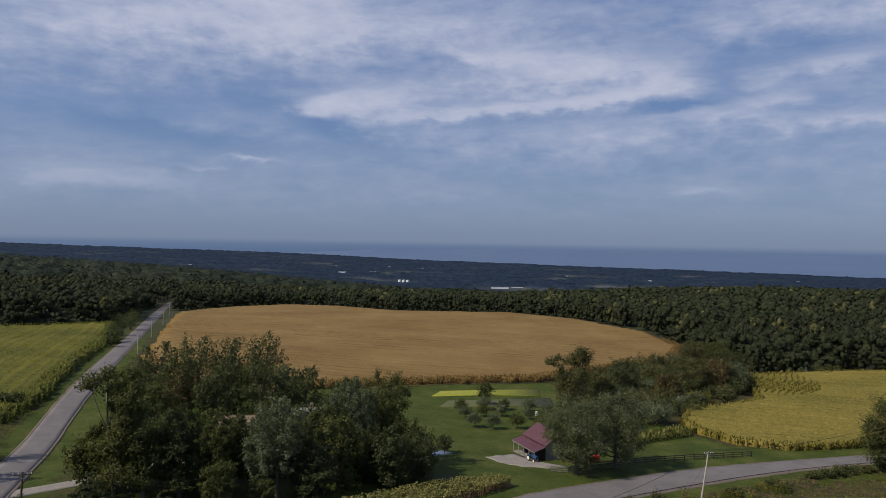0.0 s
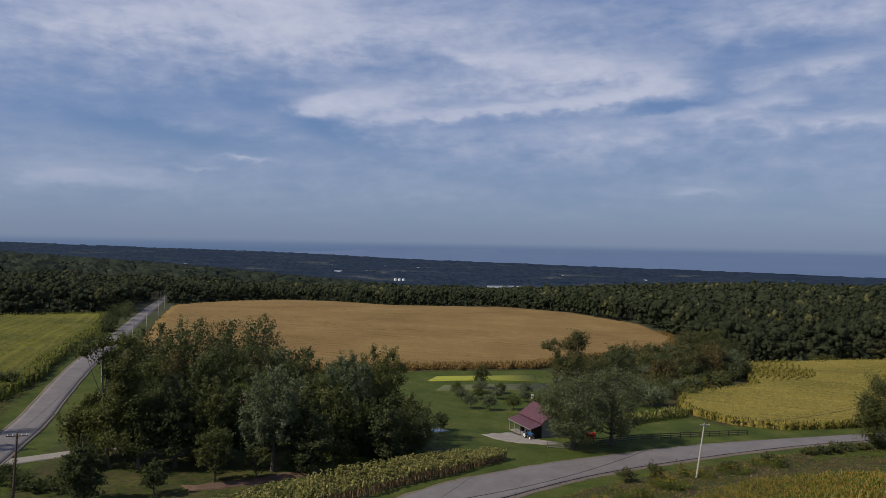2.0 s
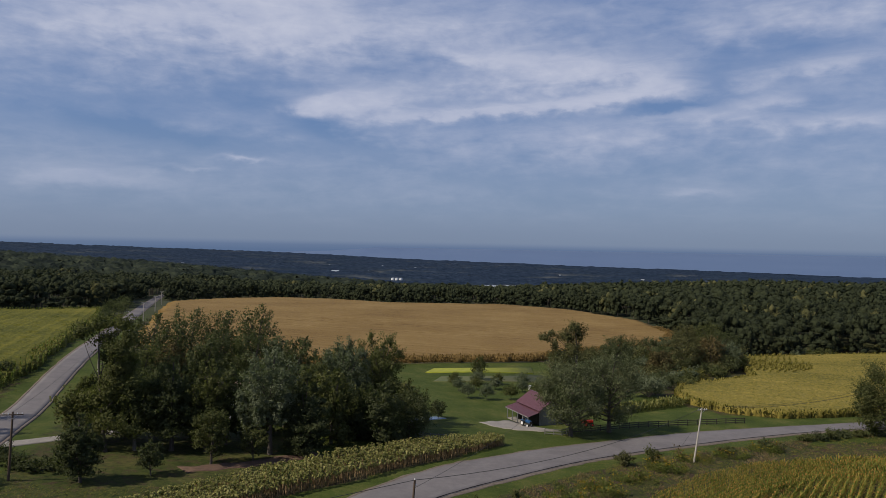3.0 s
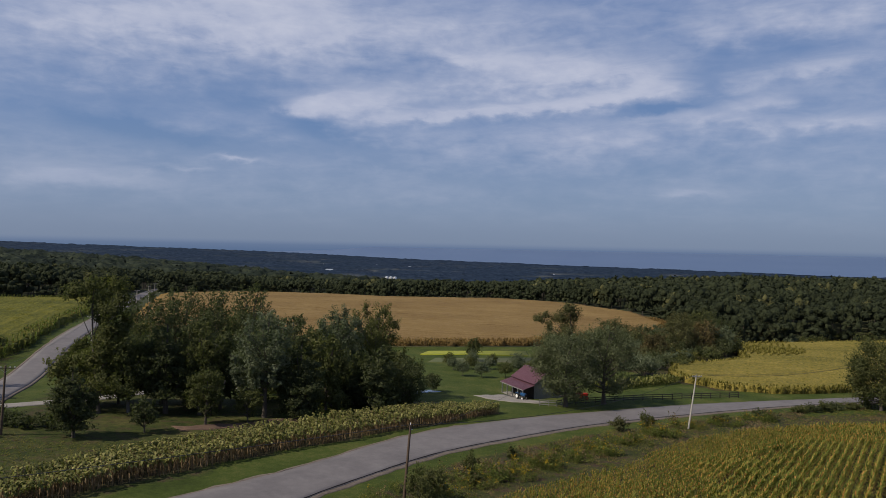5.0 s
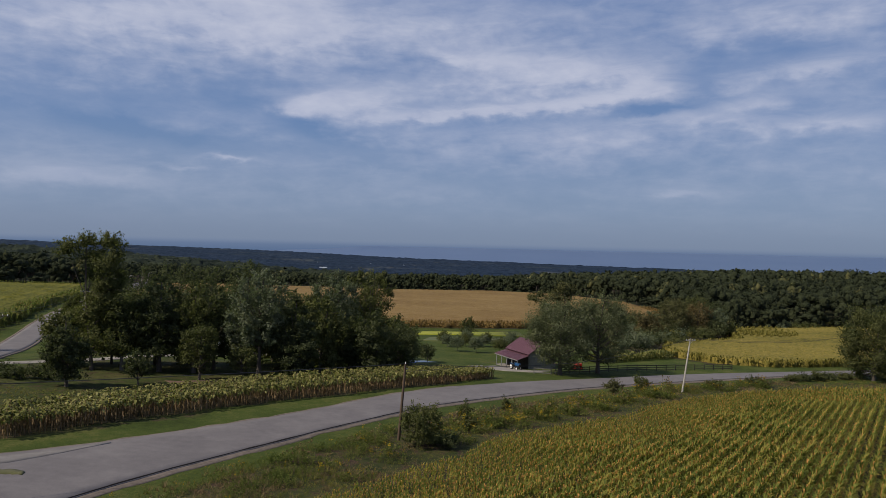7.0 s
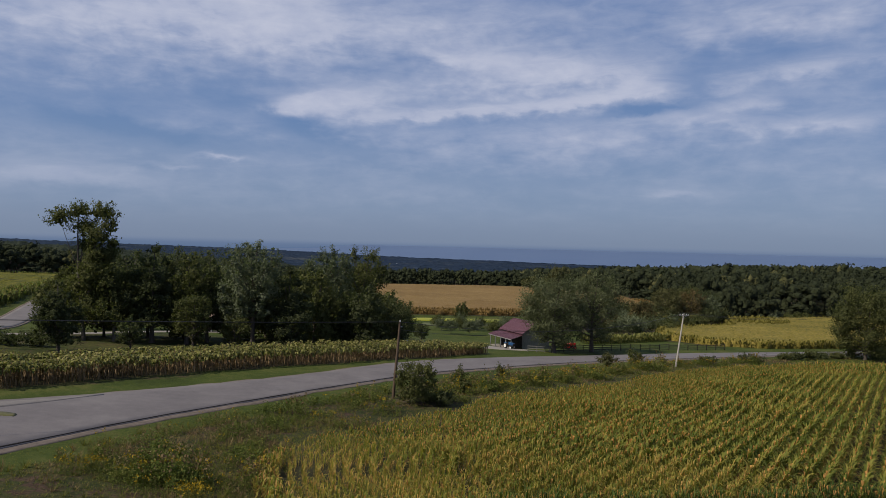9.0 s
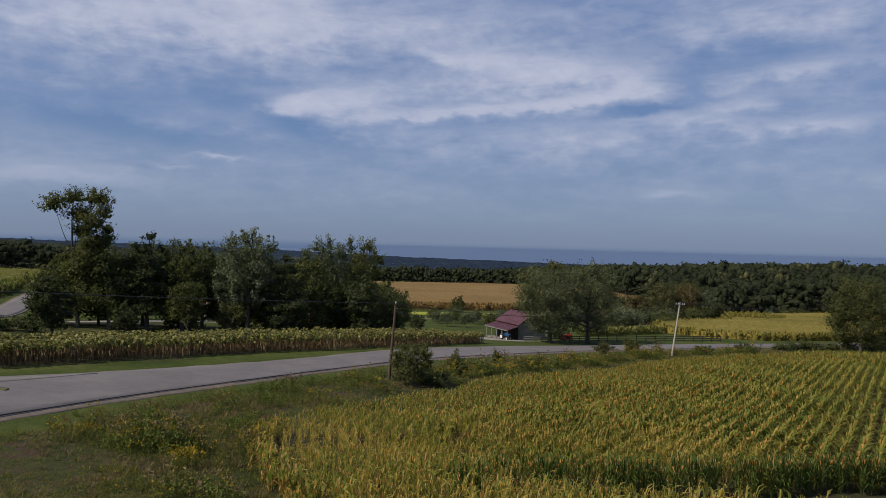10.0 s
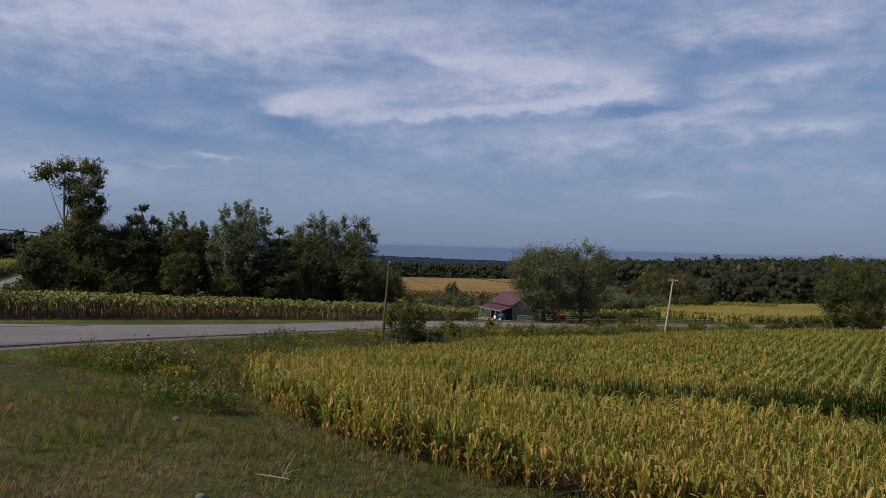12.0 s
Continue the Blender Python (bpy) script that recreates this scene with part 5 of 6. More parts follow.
        kind += list(np.where(r.random(m) < gold, 1, np.where(r.random(m) < 0.3, 2, 0)))
    # the weedy bank above the road
    wx, wy = scatter([(-24, 47), (-19, 57), (-13, 67.5), (-5, 79.5), (-2.4, 75), (-4.5, 66), (-8.5, 58), (-10.6, 49), (-9.4, 42), (-7.6, 36.5), (-9.5, 35.5), (-11.6, 34.6), (-14.8, 36.6), (-17.7, 38), (-20.5, 40.5)], 0.40, r)
    wn = np.array([noise.noise((a * 0.42, b * 0.42, 12.0)) for a, b in zip(wx, wy)])
    s = wn > -0.14
    gx += list(wx[s])
    gy += list(wy[s])
    tone = np.array([noise.noise((a * 0.30, b * 0.30, 41.0)) for a, b in zip(wx[s], wy[s])]) + r.normal(0, 0.10, int(s.sum()))
    kind += list(np.where(r.random(len(tone)) < 0.015, 1, np.where(tone > 0.14, 2, 0)))
    x, y, kind = np.array(gx), np.array(gy), np.array(kind)
    k = off_road(x, y, 2.6) & ~inside(CORN, x, y)
    x, y, kind = x[k], y[k], kind[k]
    mound = np.array([0.70 + 1.5 * noise.noise((a * 0.42, b * 0.42, 12.0)) for a, b in zip(x, y)]) * np.where((y > 45) & (x < -2), 0.8, 1.1)
    # lower towards the mown verge and the open grass
    mound *= np.clip((dist_line(NEAR_EDGE, x, y) - 1.6) / 3.6, 0.3, 1.0)
    mound *= np.where(y < 50, np.clip(dist_line([(-7.6, 36.0), (-9.5, 35.0), (-11.6, 34.2), (-14.8, 36.2), (-17.7, 37.6), (-20.5, 40.0)], x, y) / 2.6, 0.3, 1.0), 1.0)
    mound = np.where(kind == 1, np.maximum(mound, 0.85), mound).clip(0.2, 1.5)
    for t, m, nm, lb, h in ((1, "goldenrod", "goldenrod", "drift of goldenrod in yellow flower", 1.05), (0, "weed_leaf", "tall_weeds", "tall green weeds on the bank", 1.0), (2, "dry_grass", "seeding_weeds", "brown seeding weeds on the bank", 1.1)):
        s = kind == t
        n = int(s.sum())
        protos = [weed_proto(440 + 10 * t + i, h, 1) if t else weed_proto(440 + i, 0.8, 0, 2, 13, 0.16) for i in range(5)]
        v, q, mi = stamp(protos, x[s], y[s], height(x[s], y[s]), r.uniform(0, 6.28, n), r.uniform(0.7, 1.15, n) * mound[s] * np.where(y[s] > 65, 1.55, 1.0), r.uniform(0.7, 1.15, n) * mound[s] * np.where(y[s] > 65, 1.25, 1.0))
        stuff(nm, v, q, mi, [M["weed_leaf"], M[m]], lb, "weeds")
    # weedy strip between the lane and the field on its far side
    S = np.array(SIDE_ROAD)
    line = resample(offset(S[12:60], -8.0), 260)
    px = np.concatenate([line[:, 0] + r.normal(0, 1.5, 260) for _ in range(3)])
    py = np.concatenate([line[:, 1] + r.normal(0, 1.0, 260) for _ in range(3)])
    protos = [weed_proto(480 + i, 1.3, 0) for i in range(4)]
    v, q, mi = stamp(protos, px, py, height(px, py), r.uniform(0, 6.28, len(px)), r.uniform(1.1, 2.0, len(px)), r.uniform(0.4, 0.85, len(px)))
    stuff("hedgerow_weeds", v, q, mi, [M["weed_leaf"], M["dry_grass"]], "weedy brown-green strip beside the lane", "weeds")
    # unmown grass behind the sunflowers and at the left of the yard
    x, y = scatter([(-62, 84), (-40, 64), (-34, 78), (-26, 91), (-14, 107), (-6, 115), (-9, 116), (-18, 104), (-30, 90), (-46, 84), (-58, 92)], 0.6, r)
    v, q, mi = stamp(gp, x, y, height(x, y), r.uniform(0, 6.28, len(x)), r.uniform(1.2, 2.2, len(x)), r.uniform(0.8, 1.6, len(x)))
    stuff("long_grass", v, q, mi, [M["grass"]], "long uncut grass behind the sunflowers", "grass")


build_weeds()

# ---- woods ----


def wood_proto(seed, quads, size, low=True):
    """A woodland crown: clustered leaf sprays over dark inner boughs, on a stem."""
    r = np.random.default_rng(seed)
    lobes = [(r.normal(0, 0.07), r.normal(0, 0.07), r.uniform(0.70, 0.80), r.uniform(0.17, 0.25), r.uniform(0.17, 0.25), r.uniform(0.16, 0.22))]
    lobes += [(math.cos(a) * r.uniform(0.16, 0.34), math.sin(a) * r.uniform(0.16, 0.34), r.uniform(0.44, 0.72), r.uniform(0.12, 0.22), r.uniform(0.12, 0.22), r.uniform(0.11, 0.19)) for a in np.arange(8) * 0.785 + r.random()]
    if low:
        lobes += [(math.cos(a) * 0.24, math.sin(a) * 0.24, r.uniform(0.13, 0.26), 0.17, 0.17, 0.15) for a in np.arange(4) * 1.57 + r.random()]
    else:
        lobes = [l for l in lobes if l[2] > 0.45]
    L = np.array(lobes + [(0, 0, 0.34, 0.27, 0.27, 0.24)] * low)
    per = 5
    n = quads // per
    w = L[:, 3] * L[:, 4] * np.where(L[:, 2] > 0.3, 1.0, 0.6)
    idx = np.repeat(r.choice(len(L), n, p=w / w.sum()), per)
    d = np.repeat(unit(n, r), per, 0)
    d[:, 2] = np.where(d[:, 2] < -0.25, -d[:, 2], d[:, 2])
    d = d + 0.30 * unit(len(d), r)
    d /= np.linalg.norm(d, axis=1)[:, None]
    p = L[idx, :3] + d * L[idx, 3:] * (np.repeat(r.uniform(0.74, 1.12, n), per) + r.normal(0, 0.09, n * per))[:, None]
    nrm = d * 0.9 + unit(len(d), r) * 0.42 + np.array([0, 0, 0.25])
    nrm /= np.linalg.norm(nrm, axis=1)[:, None]
    a = [leaf_quads(p, nrm, size, r, 0.85)]
    # boughs: uneven rounded masses close under the leaves
    nr, nl = (6, 4) if size < 0.048 else (5, 3)
    ang, el = np.linspace(0, 6.283, nr, endpoint=False), np.linspace(-0.6, 1.45, nl)
    ball = np.array([(math.cos(e) * math.cos(t + e), math.cos(e) * math.sin(t + e), math.sin(e)) for e in el for t in ang])
    face = np.array([(i * nr + j, i * nr + (j + 1) % nr, (i + 1) * nr + (j + 1) % nr, (i + 1) * nr + j) for i in range(nl - 1) for j in range(nr)])
    for l in L:
        a.append((l[:3] + ball * l[3:] * 0.80 * r.uniform(0.62, 1.0, (len(ball), 1)), face))
    leaf_n = sum(len(q) for _, q in a)
    t = tube_np([(0, 0, 0), (0, 0, 0.4)], [0.018, 0.012], 3)
    mi = np.concatenate([np.zeros(leaf_n, int), np.ones(len(t[1]), int)])
    v, q = join_np(a + [t])
    return v, q, mi


def build_woods():
    r = np.random.default_rng(61)
    gx, gy = np.meshgrid(np.arange(-760, 760, 9.4), np.arange(255, 930, 9.4))
    x = gx.ravel() + r.uniform(-3.4, 3.4, gx.size)
    y = gy.ravel() + r.uniform(-3.4, 3.4, gy.size)
    clear = inside(BIG_FIELD, x, y) | inside(FIELD_TWO, x, y) | inside(LEFT_FIELD, x, y)
    clear |= dist_line(SIDE_ROAD, x, y) < np.where(y < 520, 9.0, 7.0)
    front = [(-420, 306), (-198, 316), (-172, 370), (-170, 400), (-228, 560), (-186, 505), (-180, 594), (-154, 706), (-101, 692), (-40, 611), (58, 603), (104, 521), (116, 473), (132, 438), (135, 378), (113, 326), (122, 294), (129, 290), (166, 308), (192, 306), (420, 314)]
    back = [(760, 480), (760, 1100), (-760, 1100), (-760, 400)]
    wood = inside(front + back, x, y)
    # the strip of trees on the near side of the lane, before the woods
    ok = wood & ~clear & (np.abs(x) < 0.70 * y + 30)
    ok &= ~inside([(-330, 395), (-262, 395), (-262, 450), (-330, 450)], x, y)
    x, y = x[ok], y[ok]
    d = dist_line(front, x, y)
    keep = (d < 34) | ((x > 100) & (y < 440)) | (r.random(len(x)) < 0.62)
    x, y, d = x[keep], y[keep], d[keep]
    hgt = 16.0 + 3.0 * np.array([noise.noise((a * 0.02, b * 0.02, 7.0)) for a, b in zip(x, y)]) + r.normal(0, 1.3, len(x)) + np.where(x > 110, 2.5, 0)
    hgt *= np.where(d < 7, r.uniform(0.45, 0.85, len(x)), 1.0)
    wide = r.uniform(14, 18, len(x)) * np.where((d < 34) | ((x > 100) & (y < 440)), 1.0, 1.3) * np.where(d < 7, 0.75, 1.0)
    near = (d < 16) | ((x > 100) & (y < 400))
    tone = r.random(len(x))
    mats = {"leaf_wood": tone < 0.95, "leaf_olive": tone >= 0.95}
    first = d < 13
    for lod, sel in ((0, first), (1, near & ~first), (2, ~near & ~first)):
        protos = [wood_proto(600 + lod * 20 + i, (400, 210, 45)[lod], (0.046, 0.054, 0.095)[lod], lod == 0) for i in range(10)]
        for m, ms in mats.items():
            s = sel & ms
            n = int(s.sum())
            if not n:
                continue
            v, q, mi = stamp(protos, x[s], y[s], height(x[s], y[s]), r.uniform(0, 6.28, n), wide[s], hgt[s])
            stuff("woodland", v, q, mi, [M[m], M["bark"]], "dense broadleaf woodland in late-summer green", "woodland")


build_woods()


def build_far_plain():
    """Woods and open fields of the plain: one canopy, rising and falling to the shore."""
    r = np.random.default_rng(71)
    us, ts = np.linspace(-0.74, 0.74, 380), np.linspace(0, 1, 170)
    gu, gt = np.meshgrid(us, ts)
    y = 860 * 5.7 ** gt
    y = np.minimum(y, 4930)
    x = gu * y + r.normal(0, 2.5, gu.shape)
    shore = coast(x) - 18
    y = np.where(y > shore, shore, y)
    f = np.array([noise.noise((a * 0.0026, b * 0.0085, 2.0)) + 0.35 * noise.noise((a * 0.009, b * 0.02, 9.0)) for a, b in zip(x.ravel(), y.ravel())]).reshape(x.shape)
    wood = np.clip((f + 0.17) * 14, 0, 1)
    wood = np.maximum(np.maximum(wood, (y > shore - 160) * 1.0), (y < 1560) * np.clip((150 - x) / 100, 0, 1))
    bump = np.array([0.4 + 0.25 * noise.noise((a * 0.012, b * 0.012, 4.0)) + 0.45 * noise.noise((a * 0.05, b * 0.05, 6.0)) for a, b in zip(x.ravel(), y.ravel())]).reshape(x.shape) + 0.45 * r.random(x.shape)
    crowns = np.array([abs(noise.noise((a * 0.085, b * 0.05, 21.0))) for a, b in zip(x.ravel(), y.ravel())]).reshape(x.shape)
    z = height(x, y) + 0.4 + np.clip((y - 870) / 60, 0, 1) * wood * (4.0 + 8.0 * bump + np.clip((1750 - y) / 300, 0, 1) * (9 - 16 * crowns))
    nx = len(us)
    i = np.arange((len(ts) - 1) * nx).reshape(len(ts) - 1, nx)[:, :-1].ravel()
    q = np.stack([i, i + 1, i + 1 + nx, i + nx], 1)
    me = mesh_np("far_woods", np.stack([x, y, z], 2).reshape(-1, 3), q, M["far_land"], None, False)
    # third channel: nearness, where the painted haze gives way to green
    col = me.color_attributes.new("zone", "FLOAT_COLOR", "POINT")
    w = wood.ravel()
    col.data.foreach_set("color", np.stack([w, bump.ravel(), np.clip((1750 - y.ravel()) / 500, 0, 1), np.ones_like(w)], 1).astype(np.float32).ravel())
    tagged(new("far_woods", me), "distant dark woods and fields, tinted blue for haze, on the plain before the lake", "woodland", kind="stuff")


build_far_plain()

# ---- trees of the yard ----
tree("tree", -48, 103, 21, 5, "leaf_mid", "tall airy cottonwood with a leaning bare trunk", 1, count=5200, size=0.55, trunk=0.24, lean=(-0.10, 0), dense=1.5, up=0.7,
     lobes=[(1.8, 0.3, 10.8, 2.3, 2.3, 1.7), (1.2, -0.4, 8.8, 2.8, 2.6, 1.9), (3.0, 0.5, 12.4, 1.9, 1.9, 1.5), (-3.1, -1.0, 17.5, 1.8, 1.8, 1.4), (-0.9, 0.0, 18.6, 2.1, 2.1, 1.1), (1.9, 1.0, 18.5, 2.3, 2.3, 1.2), (3.6, -0.5, 16.5, 1.6, 1.6, 1.5), (-0.4, 0.5, 16.2, 2.1, 2.1, 1.5), (2.2, -1.0, 14.8, 2.1, 2.1, 1.5), (4.0, 0.0, 14.0, 1.1, 1.1, 0.8), (-0.1, 1.0, 13.8, 1.8, 1.8, 1.3), (2.0, -0.5, 12.2, 1.9, 1.9, 1.1), (0.4, 0.5, 10.6, 1.9, 1.9, 1.3), (3.4, -1.0, 10.2, 1.5, 1.5, 1.0), (-0.4, 0.0, 7.8, 2.6, 2.6, 1.6), (3.4, 1.0, 7.5, 2.4, 2.4, 1.6), (1.2, -0.5, 4.8, 3.5, 3.5, 1.8), (-2.0, 0.5, 2.5, 2.4, 2.4, 1.6), (4.2, -1.0, 3.5, 2.4, 2.4, 1.9)])
tree("tree", -44, 87.7, 8.8, 3.3, "leaf_dark", "small dark maple with a full low crown", 2, 0.14, 3000, 0.45, shape="tiers")
tree("tree", -44.5, 105, 11.5, 4.2, "leaf_mid", "airy green tree with a pale trunk", 3, 0.2, 2800, 0.5, bark="pale_bark", shape="dome")
tree("tree", -39.3, 106, 15.0, 4.6, "leaf_dark", "tall dark maple in the grove", 4, 0.15, 5000, 0.5, shape="tiers")
tree("tree", -34.5, 107, 13.6, 4.0, "leaf_mid", "green tree with a thin top in the grove", 5, 0.2, 3200, 0.5, up=0.8, shape="plume")
tree("tree", -31.5, 100, 8.0, 2.7, "leaf_mid", "small leafy tree at the edge of the grove", 6, 0.16, 2000, 0.42, shape="dome")
tree("tree", -25.0, 107.5, 16.2, 5.4, "leaf_grey", "large silvery poplar with upswept branches", 7, 0.12, 5600, 0.5, up=0.9, shape="plume")
tree("tree", -26.4, 103, 5.2, 2.0, "leaf_mid", "young tree with a round crown", 8, 0.2, 1000, 0.36, shape="dome")
tree("tree", -37.2, 92.8, 4.8, 2.1, "leaf_dark", "young dark tree on the lawn", 9, 0.24, 1100, 0.36, shape="tiers")
tree("tree", -19.6, 108.5, 13.0, 4.4, "leaf_dark", "dense dark maple in the grove", 10, 0.06, 5600, 0.5, shape="tiers")
tree("tree", -16.2, 127, 17.0, 6.0, "leaf_grey", "large silvery poplar in the grove", 11, 0.12, 6000, 0.5, up=0.9, shape="plume")
tree("tree", -10.6, 134, 18.0, 6.4, "leaf_mid", "large green poplar with upswept branches", 12, 0.10, 6000, 0.5, up=0.9, shape="plume")
tree("tree", -4.2, 124, 8.4, 4.0, "leaf_dark", "round dark tree beside the pond", 13, 0.05, 3400, 0.45, shape="dome")
tree("tree", 1.0, 147.5, 3.8, 1.8, "leaf_dark", "small round tree on the lawn", 14, 0.12, 900, 0.36, shape="dome")
# tall trees across the lane, whose shade falls over the junction
for i, (x, y, h, rr) in enumerate([(-92, 118, 19, 6), (-84, 104, 18, 5.5), (-76, 90, 18, 5.5), (-69, 77, 18, 5), (-62, 63, 16, 5)]):
    tree("tree", x, y, h, rr, "leaf_dark", "tall dark roadside tree across the lane", 90 + i, 0.2, 2200, 0.7, dense=1.1)
for i, (x, y, h, rr, lf) in enumerate([(-48, 190, 18, 7.5, "leaf_dark"), (-57, 192, 16.5, 7.5, "leaf_dark"), (-66, 190, 16, 7.5, "leaf_dark"), (-74, 184, 15, 7, "leaf_dark"), (-41, 186, 11, 4.5, "leaf_grey"),
                                       (-62, 165, 10, 4.6, "leaf_rust"), (-52, 160, 12, 5, "leaf_dark"), (-72, 160, 9, 4, "leaf_mid"),
                                       (-30, 120, 11.5, 4.4, "leaf_dark"), (-21, 122, 12, 4.6, "leaf_mid"), (-9, 119, 10.5, 4.6, "leaf_dark"),
                                       (-43, 114, 12, 4.4, "leaf_dark"), (-53, 107, 10, 4, "leaf_mid"), (-33, 112, 12.5, 4.6, "leaf_dark"),
                                       (-57, 130, 10, 5, "leaf_dark"), (-61, 147, 11, 5.5, "leaf_mid"), (-53, 174, 13, 6, "leaf_dark"), (-44, 172, 13, 6, "leaf_dark"), (-66, 177, 12, 6, "leaf_dark"),
                                       (-20, 141, 13, 5.5, "leaf_dark"), (-13.5, 146, 12, 5.5, "leaf_dark"),
                                       (-6, 129, 10, 4.6, "leaf_mid"), (-20, 150, 12, 5.5, "leaf_mid"), (-17, 117, 12, 4.6, "leaf_mid"), (-22, 172, 11, 5, "leaf_dark"), (-34, 176, 12, 5.5, "leaf_dark"),
                                       (-27, 127, 9, 4, "leaf_mid"), (-25, 133, 10, 4.5, "leaf_dark"), (-35, 146, 9, 4, "leaf_mid"), (-13, 124, 9, 4.5, "leaf_dark"), (-49, 112, 9, 4, "leaf_dark"), (-38, 116, 9, 3.6, "leaf_dark")]):
    lab = {"leaf_mid": "green shade tree near the house", "leaf_dark": "dark green shade tree near the house", "leaf_grey": "silvery tree behind the house", "leaf_rust": "tree turning rusty brown near the house"}[lf]
    tree("tree", x, y, h, rr, lf, lab, 30 + i, 0.22 if y < 116 else 0.06, 1700 if y > 155 else 2600, 0.78 if y > 155 else 0.68, dense=1.2, up=0.6)
tree("tree", 26.8, 136.0, 15.0, 6.5, "leaf_willow", "broad grey-green willow beside the barn", 21, 0.05, 7600, 0.46, trunk=0.42, shape="dome", up=0.5)
tree("tree", 35.6, 141.0, 16.2, 6.3, "leaf_willow", "airy grey-green willow with a forked trunk", 22, 0.08, 6000, 0.46, trunk=0.40, shape="dome", up=0.5)
tree("tree", 94.5, 144, 15.2, 6.4, "leaf_mid", "big leafy tree between road and corn", 23, -0.05, 8000, 0.55, shape="dome", up=0.6)
tree("tree", 42.5, 208, 18.4, 4, "leaf_olive", "two-headed tree at the field's edge", 24, count=2600, size=0.7,
     droop=1.2, dense=2.2, up=0.0, lobes=[(-1.0, -1.0, 16.9, 2.9, 2.9, 1.9), (0.7, 0.0, 14.6, 1.7, 1.7, 2.7), (-2.7, 1.0, 13.6, 2.9, 2.9, 2.7), (-1.4, -0.5, 9.8, 3.1, 3.1, 3.4), (-3.4, 0.5, 5.6, 3.7, 3.7, 3.7), (-2.7, -1.0, 1.4, 4.4, 4.4, 3.1), (-9.5, 0.0, 13.6, 1.9, 1.9, 1.4), (-7.5, 1.0, 14.6, 2.0, 2.0, 1.4), (-6.8, -0.5, 11.2, 1.5, 1.5, 2.7), (-6.1, 0.5, 7.1, 1.9, 1.9, 3.1), (-5.4, -1.0, 2.7, 2.4, 2.4, 3.1)])
for i, (x, y, h, rr, lf, lab) in enumerate([(60, 230, 12, 5.4, "leaf_dark", "round dark tree in the hedgerow"), (50, 216, 8.5, 3.8, "leaf_olive", "olive-brown tree in the hedgerow"), (86, 238, 12.5, 5.2, "leaf_olive", "tall olive-brown tree in the hedgerow"),
                                            (95, 240, 12, 5.0, "leaf_rust", "rusty-brown tree in the hedgerow"), (102, 243, 10, 5.0, "leaf_grey", "grey-green tree in the hedgerow"), (74, 228, 7.5, 4.2, "leaf_rust", "small rusty tree in the hedgerow"),
                                            (112, 268, 12, 5.5, "leaf_dark", "dark tree in the hedgerow"), (118, 300, 14, 6.5, "leaf_mid", "tall green tree at the end of the hedgerow"), (110, 306, 13, 6, "leaf_olive", "tall olive tree at the end of the hedgerow")]):
    tree("tree", x, y, h, rr, lf, lab, 150 + i, 0.05, 2300, 0.66, dense=1.2, shape="dome")
tree("tree", 13.3, 208, 6.5, 2.8, "leaf_mid", "small airy tree by the garden plot", 26, 0.35, 800, 0.5)
bush("bush", 57.5, 186, 6.4, 5.2, "leaf_grey", "large grey-green bush on the lawn's edge", 27, 2200, 0.5)
bush("bush", -101, 163, 4.0, 3.0, "leaf_dark", "dark bush at the field's edge", 28, 900, 0.45)

# orchard
for k, (x, y) in enumerate([(5.7, 196.3), (6.8, 188.0), (8.7, 176.7), (11.7, 191.5), (13.5, 175.6), (17.1, 193.0), (19.8, 177.3), (24.2, 189.8), (12.5, 201.0), (18.5, 202.0), (25.5, 200.0), (30.0, 195.0), (26.5, 181.0)]):
    g = 1.35 + 0.16 * math.sin(k * 3.3)
    low = [(0.75 * math.cos(a + k) * g, 0.75 * math.sin(a + k) * g, 1.35 * g + 0.2 * math.sin(3 * a + k), 0.95 * g, 0.95 * g, 0.85 * g) for a in (0, 1.3, 2.6, 3.9, 5.2)] + [(0, 0, 2.1 * g, 1.0 * g, 1.0 * g, 0.75 * g)]
    tree("apple_tree", x, y, 2.9 * g, 1.9, "leaf_grey" if k % 3 else "leaf_mid", "small round apple tree in the orchard", 300 + k, count=1000, size=0.36, lobes=low, trunk=0.08, group="orchard trees", category="apple tree", dense=1.2)

# hedgerow of shrubs between the fields
r = np.random.default_rng(81)
sx, sy = scatter([(42, 222), (52, 205), (63, 196), (73, 204), (86, 210), (102, 224), (108, 240), (114, 260), (127, 296), (120, 330), (110, 326), (78, 283), (58, 258), (42, 245)], 7.6, r, 0.35)
for i, (x, y) in enumerate(zip(sx, sy)):
    t = r.random()
    lf = "leaf_dark" if t < 0.30 else "leaf_mid" if t < 0.44 else "leaf_olive" if t < 0.74 else "leaf_rust" if t < 0.92 else "leaf_grey"
    if abs(x - 78) < 6 and abs(y - 222) < 6:
        lf = "leaf_gold"
    lab = {"leaf_dark": "dark green shrub in the hedgerow", "leaf_mid": "green shrub in the hedgerow", "leaf_rust": "rusty-brown shrub in the hedgerow", "leaf_olive": "olive-brown shrub in the hedgerow", "leaf_grey": "grey-green shrub in the hedgerow", "leaf_gold": "yellowing shrub in the hedgerow"}[lf]
    bush("shrub", x, y, (r.uniform(2.4, 4.8) if y < 235 else r.uniform(3.4, 7.0)), r.uniform(3.2, 5.0), lf, lab, 500 + i, 600, 0.58, "hedgerow shrubs", "shrub")
# shrubs at the foot of the woods behind the second field
for i in range(26):
    x = 118 + i * 6.5
    y = 303 + 10 * math.sin(i * 0.7) + 0.06 * (x - 120) + (6 if x > 150 else 0)
